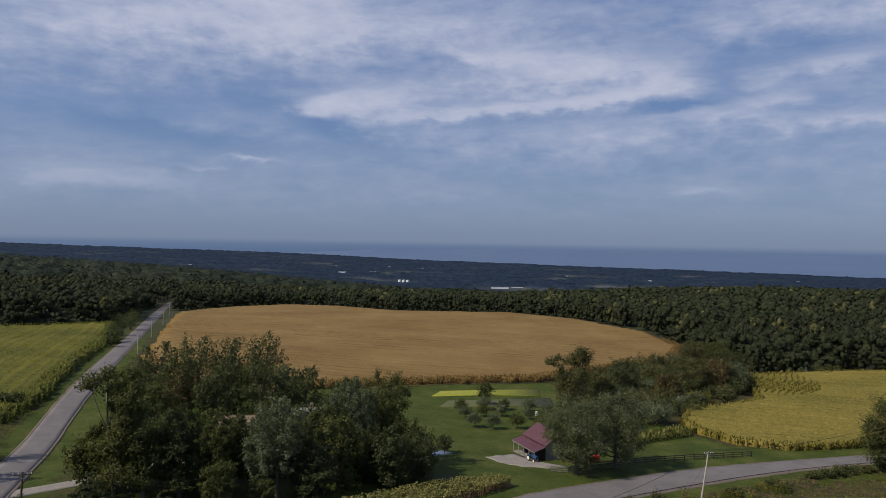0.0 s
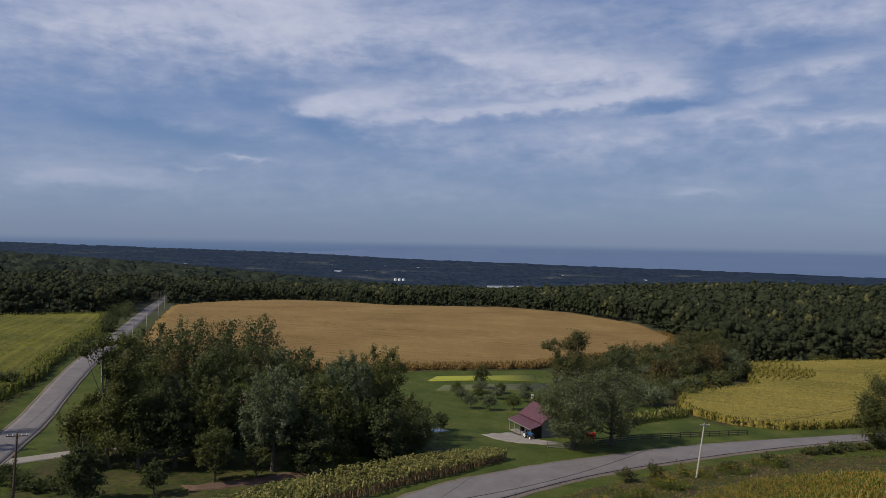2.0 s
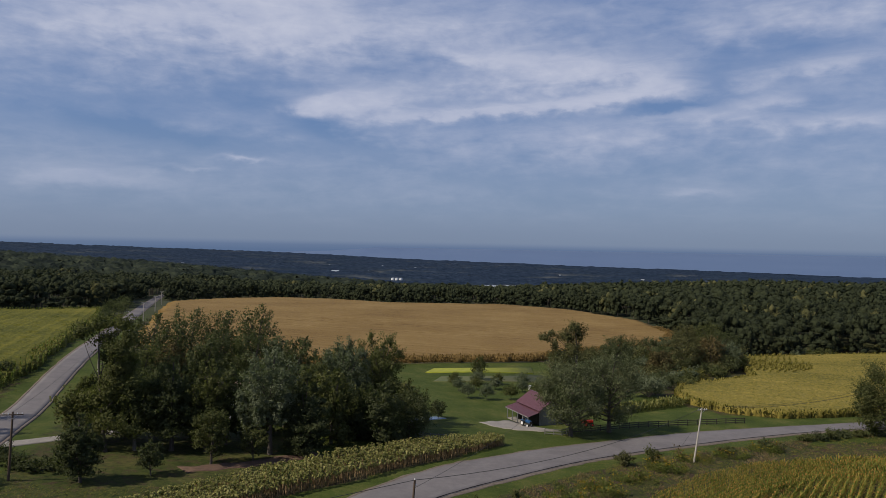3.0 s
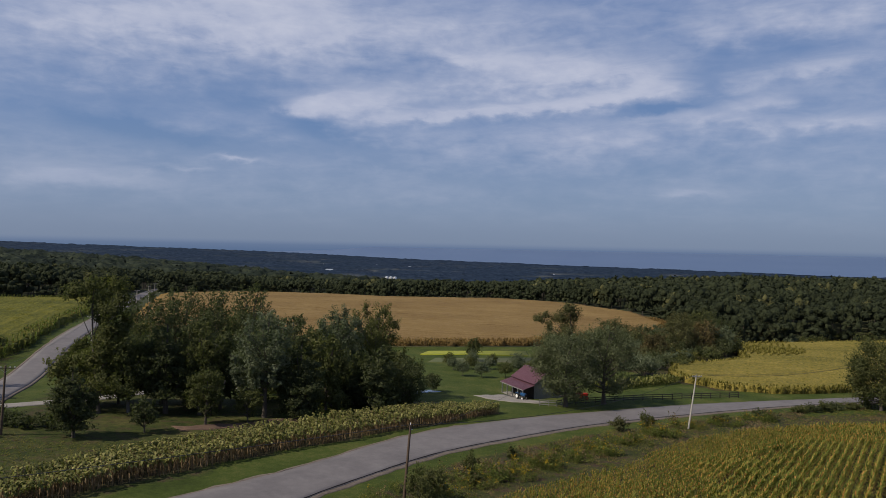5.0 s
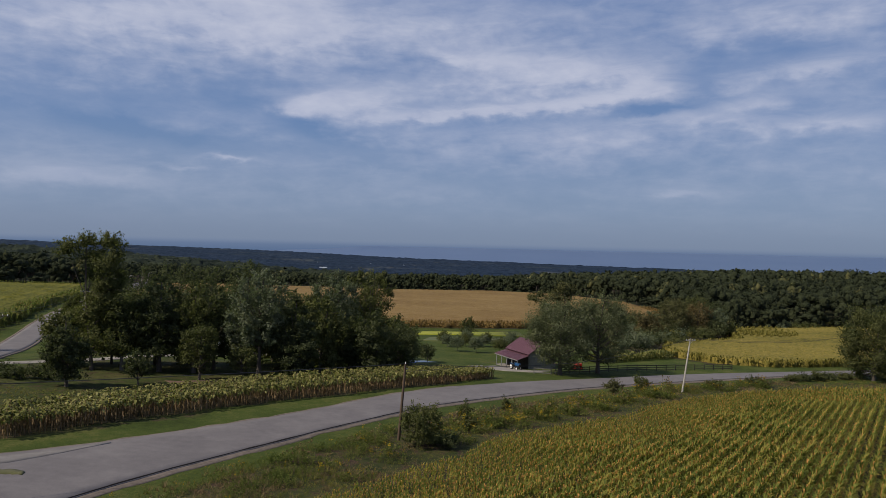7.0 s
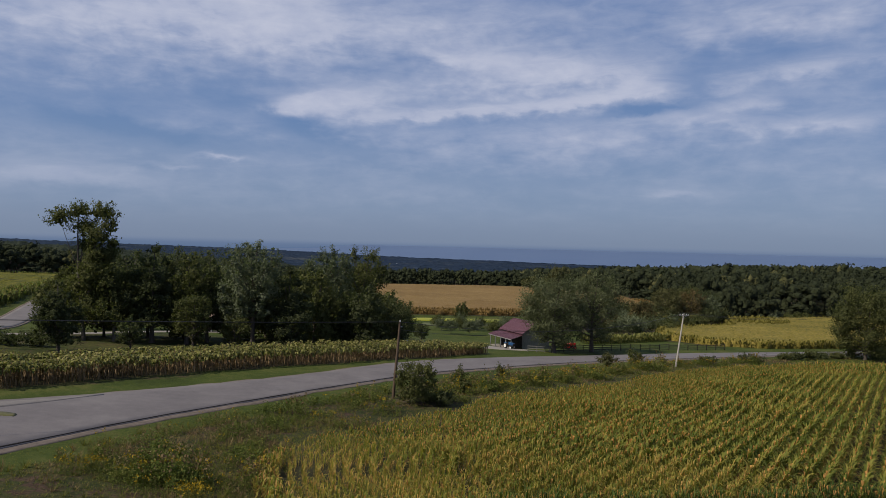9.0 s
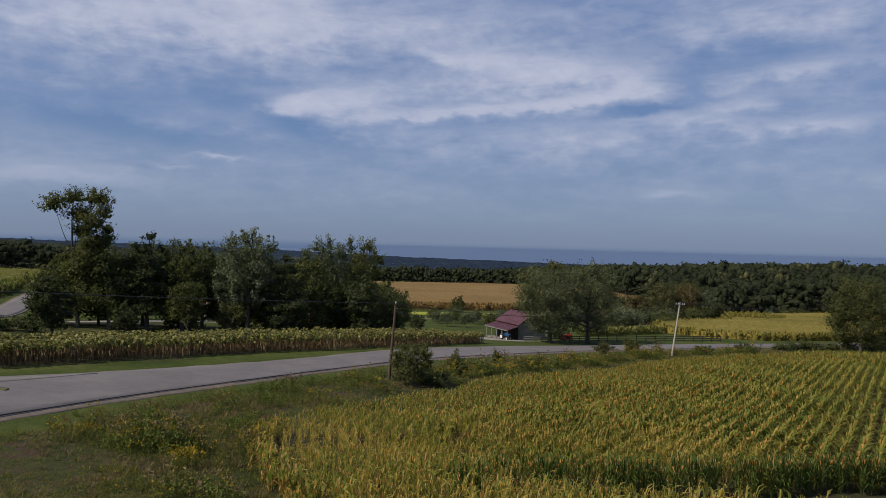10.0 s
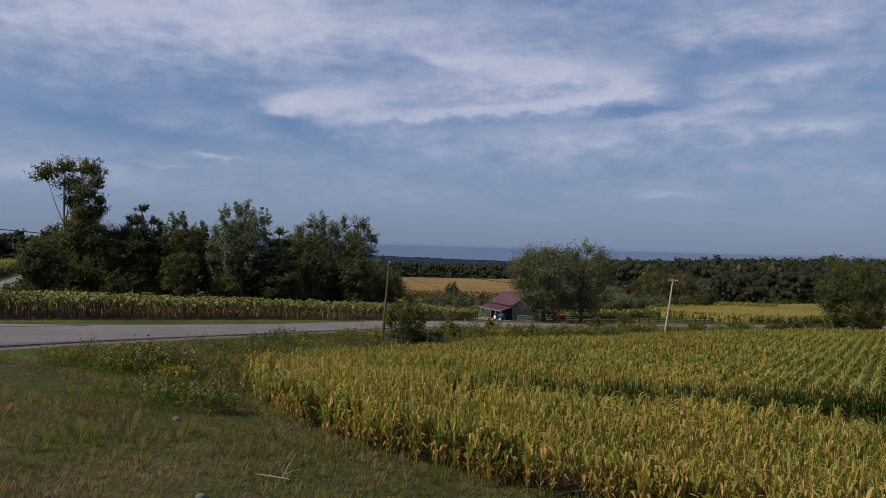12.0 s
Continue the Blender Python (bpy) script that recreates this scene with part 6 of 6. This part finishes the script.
    bush("shrub", x, y - 1, r.uniform(2.5, 4.5), r.uniform(4, 5.5), ("leaf_mid", "leaf_olive", "leaf_grey", "leaf_mid")[i % 4], "shrub at the foot of the woods", 700 + i, 400, 0.7, "shrubs below the woods", "shrub")
# roadside bushes near the pole and in the ditch
tree("bush", 0.0, 70.2, 4.3, 2.2, "leaf_mid", "green roadside bush at the foot of the pole", 801, 0.0, 2100, 0.30, trunk=0.05, shape="dome", category="bush")
bush("bush", 2.4, 70.6, 2.0, 1.5, "leaf_dark", "low dark bush beside the pole", 806, 700, 0.25)
bush("bush", 5.5, 79.5, 1.9, 1.0, "leaf_mid", "low green roadside bush", 802, 500, 0.25)
bush("bush", 11.2, 91.0, 2.4, 0.9, "leaf_mid", "low green roadside bush", 803, 450, 0.25)
bush("bush", 5.4, 86.3, 2.2, 1.0, "leaf_mid", "low green roadside bush", 807, 450, 0.25)
bush("bush", 31.3, 114.6, 2.3, 1.9, "leaf_olive", "low spreading roadside bush", 804, 700, 0.28)
bush("bush", 36.8, 115.5, 3.0, 1.6, "leaf_mid", "dark roadside bush in the ditch", 805, 700, 0.28)
for i, (x, y) in enumerate([(53, 125), (63, 131), (74, 138.5), (77.5, 140), (81, 141.5), (84.5, 143), (88, 144.5), (100, 148), (104, 150)]):
    bush("bush", x, y, 1.7 + 0.4 * math.sin(i * 2), 2.0, "leaf_dark" if i % 2 else "leaf_mid", "low bush in the roadside ditch", 820 + i, 520, 0.32, "ditch bushes")
for i, (x, y) in enumerate([(-56, 92.5), (-53.5, 91.5), (-51, 91.5), (-48.5, 92), (-58.5, 94.5)]):
    bush("bush", x, y, 1.8, 2.0, "leaf_dark", "dark clipped hedge bush by the driveway", 840 + i, 600, 0.3, "hedge by the driveway")
for i, (x, y, h) in enumerate([(-131, 290, 6), (-137, 302, 7), (-126, 276, 4), (-141, 318, 8), (-149, 345, 9), (-158, 370, 9)]):
    bush("bush", x - (4 if i < 6 else -14), y, h, h * 0.7, "leaf_dark", "dark bush beside the lane", 860 + i, 520, 0.6, "bushes beside the lane")

# ---- barn ----


def build_barn():
    ang = math.degrees(math.atan2(-0.92, 0.39))
    bx, by = 16.4, 154.6
    base = hz(20, 149) - 0.05
    root = thing("barn", bx, by, base, "weathered grey board barn with a maroon metal roof and open lean-to", "barn", rz=ang)
    # along x: the length (towards the viewer), along y: the depth
    L, P, W, eave, join, ridge = 9.2, 2.7, 9.4, 2.35, 3.35, 5.6
    mid = P + (W - P) / 2
    # walls of upright boards, with gaps at the posts of the lean-to
    i = 0
    for y in np.arange(P + 0.14, W, 0.28):
        top = ridge - 0.12 - abs(y - mid) * (ridge - join) / (mid - P)
        for x in (0.12, L - 0.12):
            part("board", box(0, 0, 0, 0.03 + 0.004 * (i % 3), 0.265, top, 0.004, Matrix.Translation((x, y, top / 2))), M["grey_boards"], root)
            i += 1
    # boards behind the lean-to take a dark colour for the shade under its roof
    for x in np.arange(0.4, L - 0.2, 0.28):
        for y in (P, W):
            part("board", box(x, y, (join - 0.1) / 2, 0.265, 0.03 + 0.004 * (i % 3), join - 0.1, 0.004), M["grey_boards"] if y == W else M["dark"], root)
            i += 1

    def slab(y0, z0, y1, z1, name):
        bm = bmesh.new()
        n = 30
        for k in range(n):
            xa = -0.35 + (L + 0.7) * k / n
            w = (L + 0.7) / n
            # sheet and standing rib
            d = Vector((0, y1 - y0, z1 - z0))
            m = Matrix.Translation(((xa + w / 2), (y0 + y1) / 2, (z0 + z1) / 2)) @ Matrix.Rotation(math.atan2(d.z, d.y), 4, "X")
            add_box(bm, 0, 0, 0, w, d.length, 0.04, m)
            add_box(bm, -w / 2 + 0.02, 0, 0.03, 0.035, d.length, 0.035, m)
        part(name, bm, M["red_roof"], root, "ribbed maroon metal roofing")
    slab(-0.3, eave, P + 0.1, join - 0.18, "porch_roof")
    slab(P - 0.35, join - 0.02, mid, ridge, "roof")
    slab(W + 0.35, join - 0.1, mid, ridge, "roof")
    part("ridge_cap", box(L / 2, mid, ridge + 0.04, L + 0.7, 0.34, 0.05, 0.01), M["red_roof"], root)
    part("fascia", box(L / 2, -0.28, eave - 0.1, L + 0.6, 0.04, 0.16, 0.005), M["grey_boards"], root)
    part("beam", box(L / 2, 0.0, eave - 0.14, L, 0.14, 0.16, 0.01), M["grey_boards"], root)
    for x in np.linspace(0.15, L - 0.15, 5):
        part("post", box(x, 0, eave / 2 - 0.15, 0.16, 0.16, eave + 0.2, 0.01), M["grey_boards"], root)
        part("rafter", box(0, 0, 0, 0.06, P, 0.12, 0.005, Matrix.Translation((x, P / 2, (eave + join) / 2 - 0.20)) @ Matrix.Rotation(math.atan2(join - 0.18 - eave, P + 0.4), 4, "X")), M["grey_boards"], root)
    part("bin", box(2.0, P - 0.7, 0.55, 1.2, 0.8, 1.1, 0.03), M["dark"], root)
    part("bench", box(4.1, P - 0.5, 0.45, 1.6, 0.6, 0.9, 0.03), M["grey_boards"], root)
    part("floor_slab", box(L / 2, W / 2, -0.12, L - 0.1, W - 0.1, 0.3, 0.02), M["gravel"], root)
    part("gable_door", box(L - 0.06, mid + 0.8, 1.2, 0.06, 2.0, 2.4, 0.01), M["grey_boards"], root)
    return root


barn = build_barn()


def wheel(parent, x, y, z, r, w, rim):
    bm = bmesh.new()
    bmesh.ops.create_cone(bm, cap_ends=True, segments=20, radius1=r, radius2=r, depth=w)
    bmesh.ops.bevel(bm, geom=[e for e in bm.edges if e.calc_face_angle(0) > 1.0], offset=r * 0.14, segments=2, affect="EDGES")
    bmesh.ops.transform(bm, matrix=Matrix.Translation((x, y, z)) @ Matrix.Rotation(radians(90), 4, "X"), verts=bm.verts)
    t = part("wheel", bm, M["rubber"], parent)
    part("rim", cyl(r * 0.6, r * 0.55, (x, y - w * 0.56, z), (x, y + w * 0.56, z), 16), M[rim], t, "white-painted wheel rim")
    return t


def tractor(name, x, y, rz, paint, rim, label):
    root = thing(name, x, y, hz(x, y) + 0.05, label, "tractor", rz=rz)
    part("hood", box(0.75, 0, 1.05, 1.5, 0.62, 0.55, 0.08), M[paint], root)
    part("grille", box(1.52, 0, 1.0, 0.05, 0.5, 0.45, 0.02), M["dark"], root)
    part("chassis", box(0.3, 0, 0.68, 2.4, 0.36, 0.3, 0.04), M["dark"], root)
    part("seat", box(-0.55, 0, 1.12, 0.42, 0.45, 0.10, 0.03), M["rubber"], root)
    part("seat_back", box(-0.78, 0, 1.32, 0.08, 0.45, 0.36, 0.03), M["rubber"], root)
    for s in (-1, 1):
        part("fender", box(-0.5, s * 0.62, 1.22, 1.0, 0.34, 0.08, 0.03), M[paint], root)
    part("steering_column", cyl(0.03, 0.03, (0.0, 0, 1.1), (-0.15, 0, 1.5), 8), M["dark"], root)
    bm = bmesh.new()
    bmesh.ops.create_cone(bm, cap_ends=True, segments=14, radius1=0.2, radius2=0.2, depth=0.03)
    bmesh.ops.transform(bm, matrix=Matrix.Translation((-0.16, 0, 1.52)) @ Matrix.Rotation(radians(-25), 4, "Y"), verts=bm.verts)
    part("steering_wheel", bm, M["rubber"], root)
    part("exhaust", cyl(0.035, 0.03, (0.9, 0.16, 1.3), (0.9, 0.16, 1.95), 8), M["dark"], root)
    for s in (-1, 1):
        wheel(root, -0.5, s * 0.62, 0.62, 0.62, 0.32, rim)
        wheel(root, 1.15, s * 0.55, 0.36, 0.36, 0.2, rim)
    return root


tractor("tractor", 19.6, 146.6, -60, "blue", "white", "small blue tractor with white wheels under the lean-to")
tractor("mower", 32.2, 146.5, 15, "red", "red", "small red tractor parked by the fence")
bucket = thing("white_barrel", 26.9, 195.2, hz(26.9, 195.2), "white plastic barrel among the apple trees", "barrel")
bm = bmesh.new()
bmesh.ops.create_cone(bm, cap_ends=True, segments=16, radius1=0.42, radius2=0.42, depth=1.1)
bmesh.ops.bevel(bm, geom=bm.edges[:], offset=0.05, segments=1, affect="EDGES")
bmesh.ops.translate(bm, vec=(0, 0, 0.55), verts=bm.verts)
part("drum", bm, M["white"], bucket)
part("lid", cyl(0.4, 0.38, (0, 0, 1.1), (0, 0, 1.16), 16), M["white"], bucket)

# ---- house under the trees ----


def gable_house(name, x, y, rz, L, W, wall_h, ridge_h, wall, roof, label, windows, category="house", base=None, door=True):
    root = thing(name, x, y, (hz(x, y) if base is None else base) - 0.1, label, category, rz=rz)
    for sy in (-1, 1):
        part("wall", box(0, sy * W / 2, wall_h / 2, L, 0.2, wall_h, 0.01), M[wall], root)
    for sx in (-1, 1):
        bm = bmesh.new()
        pts = [(0, -W / 2 + 0.1, 0), (0, W / 2 - 0.1, 0), (0, W / 2 - 0.1, wall_h), (0, 0, ridge_h - 0.1), (0, -W / 2 + 0.1, wall_h)]
        f = bm.faces.new([bm.verts.new(p) for p in pts])
        g = bmesh.ops.extrude_face_region(bm, geom=[f])
        bmesh.ops.translate(bm, vec=(0.2, 0, 0), verts=[v for v in g["geom"] if isinstance(v, bmesh.types.BMVert)])
        bmesh.ops.translate(bm, vec=(sx * (L / 2 - 0.1) - 0.1, 0, 0), verts=bm.verts)
        bmesh.ops.recalc_face_normals(bm, faces=bm.faces)
        part("gable_wall", bm, M[wall], root)
    for sy in (-1, 1):
        d = Vector((0, -sy * W / 2 - sy * 0.4, ridge_h - wall_h + 0.25))
        m = Matrix.Translation((0, sy * (W / 4 + 0.2), (wall_h + ridge_h) / 2 - 0.05)) @ Matrix.Rotation(math.atan2(d.z, d.y), 4, "X")
        rf = part("roof", box(0, 0, 0, L + 0.7, d.length, 0.14, 0.01, m), M[roof], root)
        n = 8
        for k in range(n):
            t = (k + 0.5) / n - 0.5
            part("shingle_course", box(0, t * d.length, 0.085 if math.cos(math.atan2(d.z, d.y)) > 0 else -0.085, L + 0.7, d.length / n * 0.97, 0.03, 0.0, m), M[roof], rf)
    for k, wx in enumerate(windows):
        w = part("window", box(wx, -W / 2 - 0.11, 1.5, 1.1, 0.06, 1.2, 0.005), M["white"], root)
        part("pane", box(wx, -W / 2 - 0.145, 1.5, 0.92, 0.02, 1.02), M["glass"], w)
        part("sill", box(wx, -W / 2 - 0.17, 0.87, 1.25, 0.14, 0.06, 0.005), M["white"], w)
    if door:
        d = part("door", box(L * 0.12, -W / 2 - 0.12, 1.05, 0.95, 0.06, 2.1, 0.01), M["white"], root)
        part("door_handle", box(L * 0.12 + 0.36, -W / 2 - 0.17, 1.0, 0.06, 0.05, 0.12, 0.01), M["metal"], d)
    part("foundation", box(0, 0, -0.2, L + 0.05, W + 0.05, 0.6, 0.02), M["gravel"], root)
    part("ridge_cap", box(0, 0, ridge_h + 0.12, L + 0.7, 0.4, 0.05, 0.01), M[roof], root)
    return root


house = gable_house("house", -32, 158, 12, 17, 9, 2.7, 5.2, "siding", "grey_roof", "single-storey house with pale siding and grey shingles among trees", (-6, -3, 5, 7))
part("chimney", box(3, 0.6, 5.4, 0.8, 0.8, 1.6, 0.02), M["brown_roof"], house, "brown brick chimney")
gable_house("garage", -43, 150, 12, 8, 7, 2.5, 4.4, "siding", "brown_roof", "small outbuilding with a brown shingle roof among trees", (-2, 2), "garage")


def parked_car(x, y, rz, paint, label):
    root = thing("car", x, y, hz(x, y) + 0.04, label, "car", rz=rz)
    bm = bmesh.new()
    prof = [(-2.2, 0.35), (-2.2, 0.85), (-1.9, 0.98), (-1.4, 1.42), (0.3, 1.45), (1.05, 1.0), (2.05, 0.88), (2.2, 0.6), (2.2, 0.35)]
    a = [bm.verts.new((px, -0.86 + (0.1 if pz > 1.1 else 0), pz)) for px, pz in prof]
    b = [bm.verts.new((px, 0.86 - (0.1 if pz > 1.1 else 0), pz)) for px, pz in prof]
    bm.faces.new(a)
    bm.faces.new(b[::-1])
    for i in range(len(prof)):
        bm.faces.new([a[i], b[i], b[(i + 1) % len(prof)], a[(i + 1) % len(prof)]])
    bmesh.ops.recalc_face_normals(bm, faces=bm.faces)
    bmesh.ops.bevel(bm, geom=bm.edges[:], offset=0.04, segments=1, affect="EDGES")
    part("body", bm, M[paint], root)
    for s in (-1, 1):
        part("side_window", box(-0.5, s * 0.80, 1.18, 1.6, 0.06, 0.34, 0.02), M["glass"], root)
    part("windscreen", box(0, 0, 0, 0.04, 1.35, 0.72, 0.0, Matrix.Translation((0.70, 0, 1.24)) @ Matrix.Rotation(radians(-58), 4, "Y")), M["glass"], root)
    for px in (-1.4, 1.35):
        for s in (-1, 1):
            wheel(root, px, s * 0.8, 0.33, 0.33, 0.2, "metal")
    return root


parked_car(-37.5, 134.5, 20, "dark", "dark car parked on the driveway under trees")
parked_car(-27, 142, -30, "white", "white car parked beside the house")

# ---- poles and cables ----


def pole(x, y, top, wood, label, arms=True, base_drop=0.0):
    b = Vector((x, y, hz(x, y) - 0.2))
    root = thing("utility_pole", b.x, b.y, b.z, label, "utility pole", "utility poles")
    d = Vector(top) - b
    part("shaft", cyl(0.17, 0.11, (0, 0, 0), d, 12), M[wood], root)
    if arms:
        c = d * 0.965
        u = Vector((d.y, -d.x, 0))
        ax = Vector((0.82, 0.42, -0.06)).normalized()
        m = Matrix.Translation(c) @ ax.to_track_quat("X", "Z").to_matrix().to_4x4()
        part("crossarm", box(0, -0.14, 0, 2.3, 0.10, 0.12, 0.01, m), M[wood], root)
        for k in (-1.0, -0.45, 0.5, 1.0):
            p = m @ Vector((k, -0.14, 0.06))
            part("insulator", cyl(0.05, 0.035, p, p + Vector((0, 0, 0.17)), 8), M["white"], root)
        for s in (-1, 1):
            part("brace", cyl(0.02, 0.02, m @ Vector((s * 0.6, -0.16, -0.05)), c - Vector((0, 0.1, 0.55)), 6), M["metal"], root)
    else:
        part("insulator", cyl(0.05, 0.035, d, d + Vector((0, 0, 0.2)), 8), M["white"], root)
        part("bracket", box(d.x + 0.12, d.y, d.z - 0.5, 0.25, 0.06, 0.08, 0.01), M["metal"], root)
    return Vector(top)


def cable(a, b, sag, radius=0.022, label="black overhead cable strung between poles"):
    a, b = Vector(a), Vector(b)
    n = 18
    pts = [a.lerp(b, t) - Vector((0, 0, 4 * sag * t * (1 - t))) for t in np.linspace(0, 1, n)]
    v, q = tube_np([tuple(p) for p in pts], [radius] * n, 5)
    tagged(new("overhead_cable", mesh_np("overhead_cable", v, q, M["cable"], None, True)), label, "cable", "overhead cables")


p_m = pole(-2.3, 72.2, (-1.75, 72.0, 7.75), "pole_wood", "brown wooden utility pole at the roadside", False)
p_r = pole(44.6, 118.8, (46.0, 119.3, 4.7), "pole_grey", "bleached leaning utility pole with a crossarm")
p_l = pole(-51.9, 86.2, (-51.3, 86.0, 10.5), "pole_wood", "brown utility pole with a crossarm at the junction")
out_l, out_r = Vector((-62, 16, 14.5)), Vector((101, 152, 3.0))
pole(-62, 16, tuple(out_l), "pole_wood", "brown wooden utility pole by the junction", False)
cable(p_m, out_l, 0.5, 0.03)
cable(p_m, p_r, 1.9, 0.03)
cable(p_r, out_r, 1.6, 0.03)
cable(p_m + Vector((0, 0, -0.8)), (22, 146.5, -2.2), 0.8, 0.02)
for a, b in (((45.2, 119.1, 4.9), (100, 152.4, 3.2)), ((46.9, 119.6, 4.8), (101.6, 151.6, 3.2))):
    cable(a, b, 1.5, 0.015)
# guy wire of the leaning pole
cable((45.6, 119.2, 2.6), (39.5, 116.5, hz(39.5, 116.5)), 0.05, 0.015, "steel guy wire staying the leaning pole")
prev = [p_l]
for x, y in [(-84, 176), (-112, 258), (-131, 316), (-152, 382), (-176, 452), (-202, 528), (-228, 606)]:
    z = hz(x, y)
    t = pole(x, y, (x + 0.2, y, z + 8.5), "pole_grey", "utility pole beside the straight lane")
    cable(prev[-1], t, 1.0, 0.02)
    prev.append(t)

# ---- fences ----


def board_fence(name, pts, step, h, rails, wood, label):
    a = resample(pts, max(2, int(sum(math.dist(p, q) for p, q in zip(pts[:-1], pts[1:])) / step) + 1))
    root = thing(name, a[0][0], a[0][1], hz(*a[0]), label, "fence")
    o = Vector((a[0][0], a[0][1], hz(*a[0])))
    g = [Vector((p[0], p[1], hz(*p))) - o for p in a]
    r = np.random.default_rng(len(a))
    for p in g:
        part("post", box(p.x, p.y, p.z + h / 2 - 0.1, 0.14, 0.14, h + 0.3 + r.normal(0, 0.03), 0.01), M[wood], root)
    for p, q in zip(g[:-1], g[1:]):
        for k in range(rails):
            z = h * (0.25 + 0.68 * k / max(1, rails - 1)) + r.normal(0, 0.015)
            u, w = p + Vector((0, -0.09, z)), q + Vector((0, -0.09, z + r.normal(0, 0.02)))
            d = w - u
            m = Matrix.Translation((u + w) / 2) @ d.to_track_quat("X", "Z").to_matrix().to_4x4()
            part("rail", box(0, 0, 0, d.length, 0.035, 0.15, 0.005, m), M[wood], root)
    return root


board_fence("board_fence", [(27.5, 139), (36, 143), (43.5, 146.4), (56, 150.4), (69, 154.2)], 2.4, 1.25, 3, "dark_boards", "dark board fence along the farmyard lawn")
board_fence("board_fence", [(22, 137), (25, 136), (27.5, 139)], 1.6, 1.2, 3, "pen_boards", "short grey board pen under the willow")
board_fence("board_fence", [(-3.0, 126.5), (-0.6, 125.0), (2.6, 125.2)], 1.5, 1.1, 3, "pen_boards", "short weathered board fence by the pond")

# ---- stray branch and stone in the rough grass ----
log = thing("fallen_branch", -3.55, 21.4, hz(-3.55, 21.4) + 0.12, "bleached forked branch lying in the grass", "branch")
log.scale = (0.66, 0.66, 0.66)
for nm, pts, rr in (("limb", [(-1.1, 0.2, 0.12), (-0.4, 0.0, 0.10), (0.15, -0.12, 0.05), (0.5, -0.2, 0.02)], [0.02, 0.03, 0.03, 0.02]), ("fork", [(0.15, -0.12, 0.06), (0.3, 0.3, 0.45), (0.62, 0.5, 0.95)], [0.025, 0.018, 0.008]), ("twig", [(0.25, 0.0, 0.2), (0.6, 0.1, 0.32), (0.95, 0.15, 0.38)], [0.015, 0.011, 0.006])):
    v, q = tube_np(pts, rr, 6)
    child(nm, mesh_np(nm, v, q, M["driftwood"], None, True), log)
bm = bmesh.new()
bmesh.ops.create_icosphere(bm, subdivisions=3, radius=0.15)
for v in bm.verts:
    v.co *= 1 + 0.25 * noise.noise(v.co * 4)
    v.co.z *= 0.7
me = bpy.data.meshes.new("field_stone")
bm.to_mesh(me)
bm.free()
me.materials.append(M["rock"])
for sx, sy, turn in ((-8.9, 28.5, 0.0), (-5.25, 19.3, 1.9)):
    stone = tagged(new("field_stone", me), "grey field stone lying in rough grass", "stone", "field stones")
    stone.location = (sx, sy, hz(sx, sy) + 0.05)
    stone.rotation_euler = (0, 0, turn)

# ---- far farms on the plain ----


def silo(x, y, r, h):
    root = thing("silo", x, y, hz(x, y) - 0.3, "distant white farm silo with a domed top", "silo", "farm silos")
    part("drum", cyl(r, r, (0, 0, 0), (0, 0, h), 20), M["white"], root)
    bm = bmesh.new()
    bmesh.ops.create_uvsphere(bm, u_segments=16, v_segments=8, radius=r)
    bmesh.ops.transform(bm, matrix=Matrix.Translation((0, 0, h)) @ Matrix.Diagonal((1, 1, 0.55, 1)), verts=bm.verts)
    part("dome", bm, M["metal"], root)


def shed(x, y, L, W, h, rz, label="distant low white farm shed"):
    root = thing("farm_shed", x, y, hz(x, y) - 0.3, label, "shed", "farm sheds", rz)
    part("wall", box(0, 0, h / 2, L, W, h, 0.05), M["white"], root)
    bm = bmesh.new()
    a = [bm.verts.new((sx * L / 2 * 1.02, yy, zz)) for sx in (-1, 1) for yy, zz in ((-W * 0.54, h), (0, h * 1.4), (W * 0.54, h))]
    for f in ((0, 1, 2), (3, 5, 4), (0, 3, 4, 1), (1, 4, 5, 2), (0, 2, 5, 3)):
        bm.faces.new([a[k] for k in f])
    part("roof", bm, M["metal"], root)


for x in (-126, -114, -102):
    silo(x, 2070, 4.6, 15)
for x, y, L, W, h, rz in [(-358, 2505, 26, 14, 9, 5), (-330, 2515, 20, 10, 6, 10), (-70, 2045, 22, 12, 5, 0), (-50, 2010, 26, 12, 5, 15), (-30, 2060, 18, 10, 5, -10), (965, 3340, 90, 16, 4, 4),
                          (905, 2495, 60, 12, 4, 3), (950, 2490, 60, 12, 4, 3), (1040, 2440, 46, 12, 4, 3), (-1196, 2380, 24, 12, 6, 0), (168, 2040, 50, 10, 4, 2), (220, 2055, 34, 10, 4, 2),
                          (454, 2780, 20, 12, 6, 0), (490, 2795, 18, 10, 5, 0), (634, 2645, 26, 12, 5, 0), (1333, 2280, 16, 10, 6, 0), (1218, 2290, 20, 10, 5, 0), (-266, 2680, 22, 10, 6, 0)]:
    shed(x, y, L, W, h, rz)
r = np.random.default_rng(91)
for _ in range(26):
    y = r.uniform(1950, 3300)
    shed(r.uniform(-0.5, 0.6) * y, y, r.uniform(9, 20), r.uniform(8, 11), r.uniform(3.5, 6), r.uniform(-30, 30), "distant white farmhouse among trees")
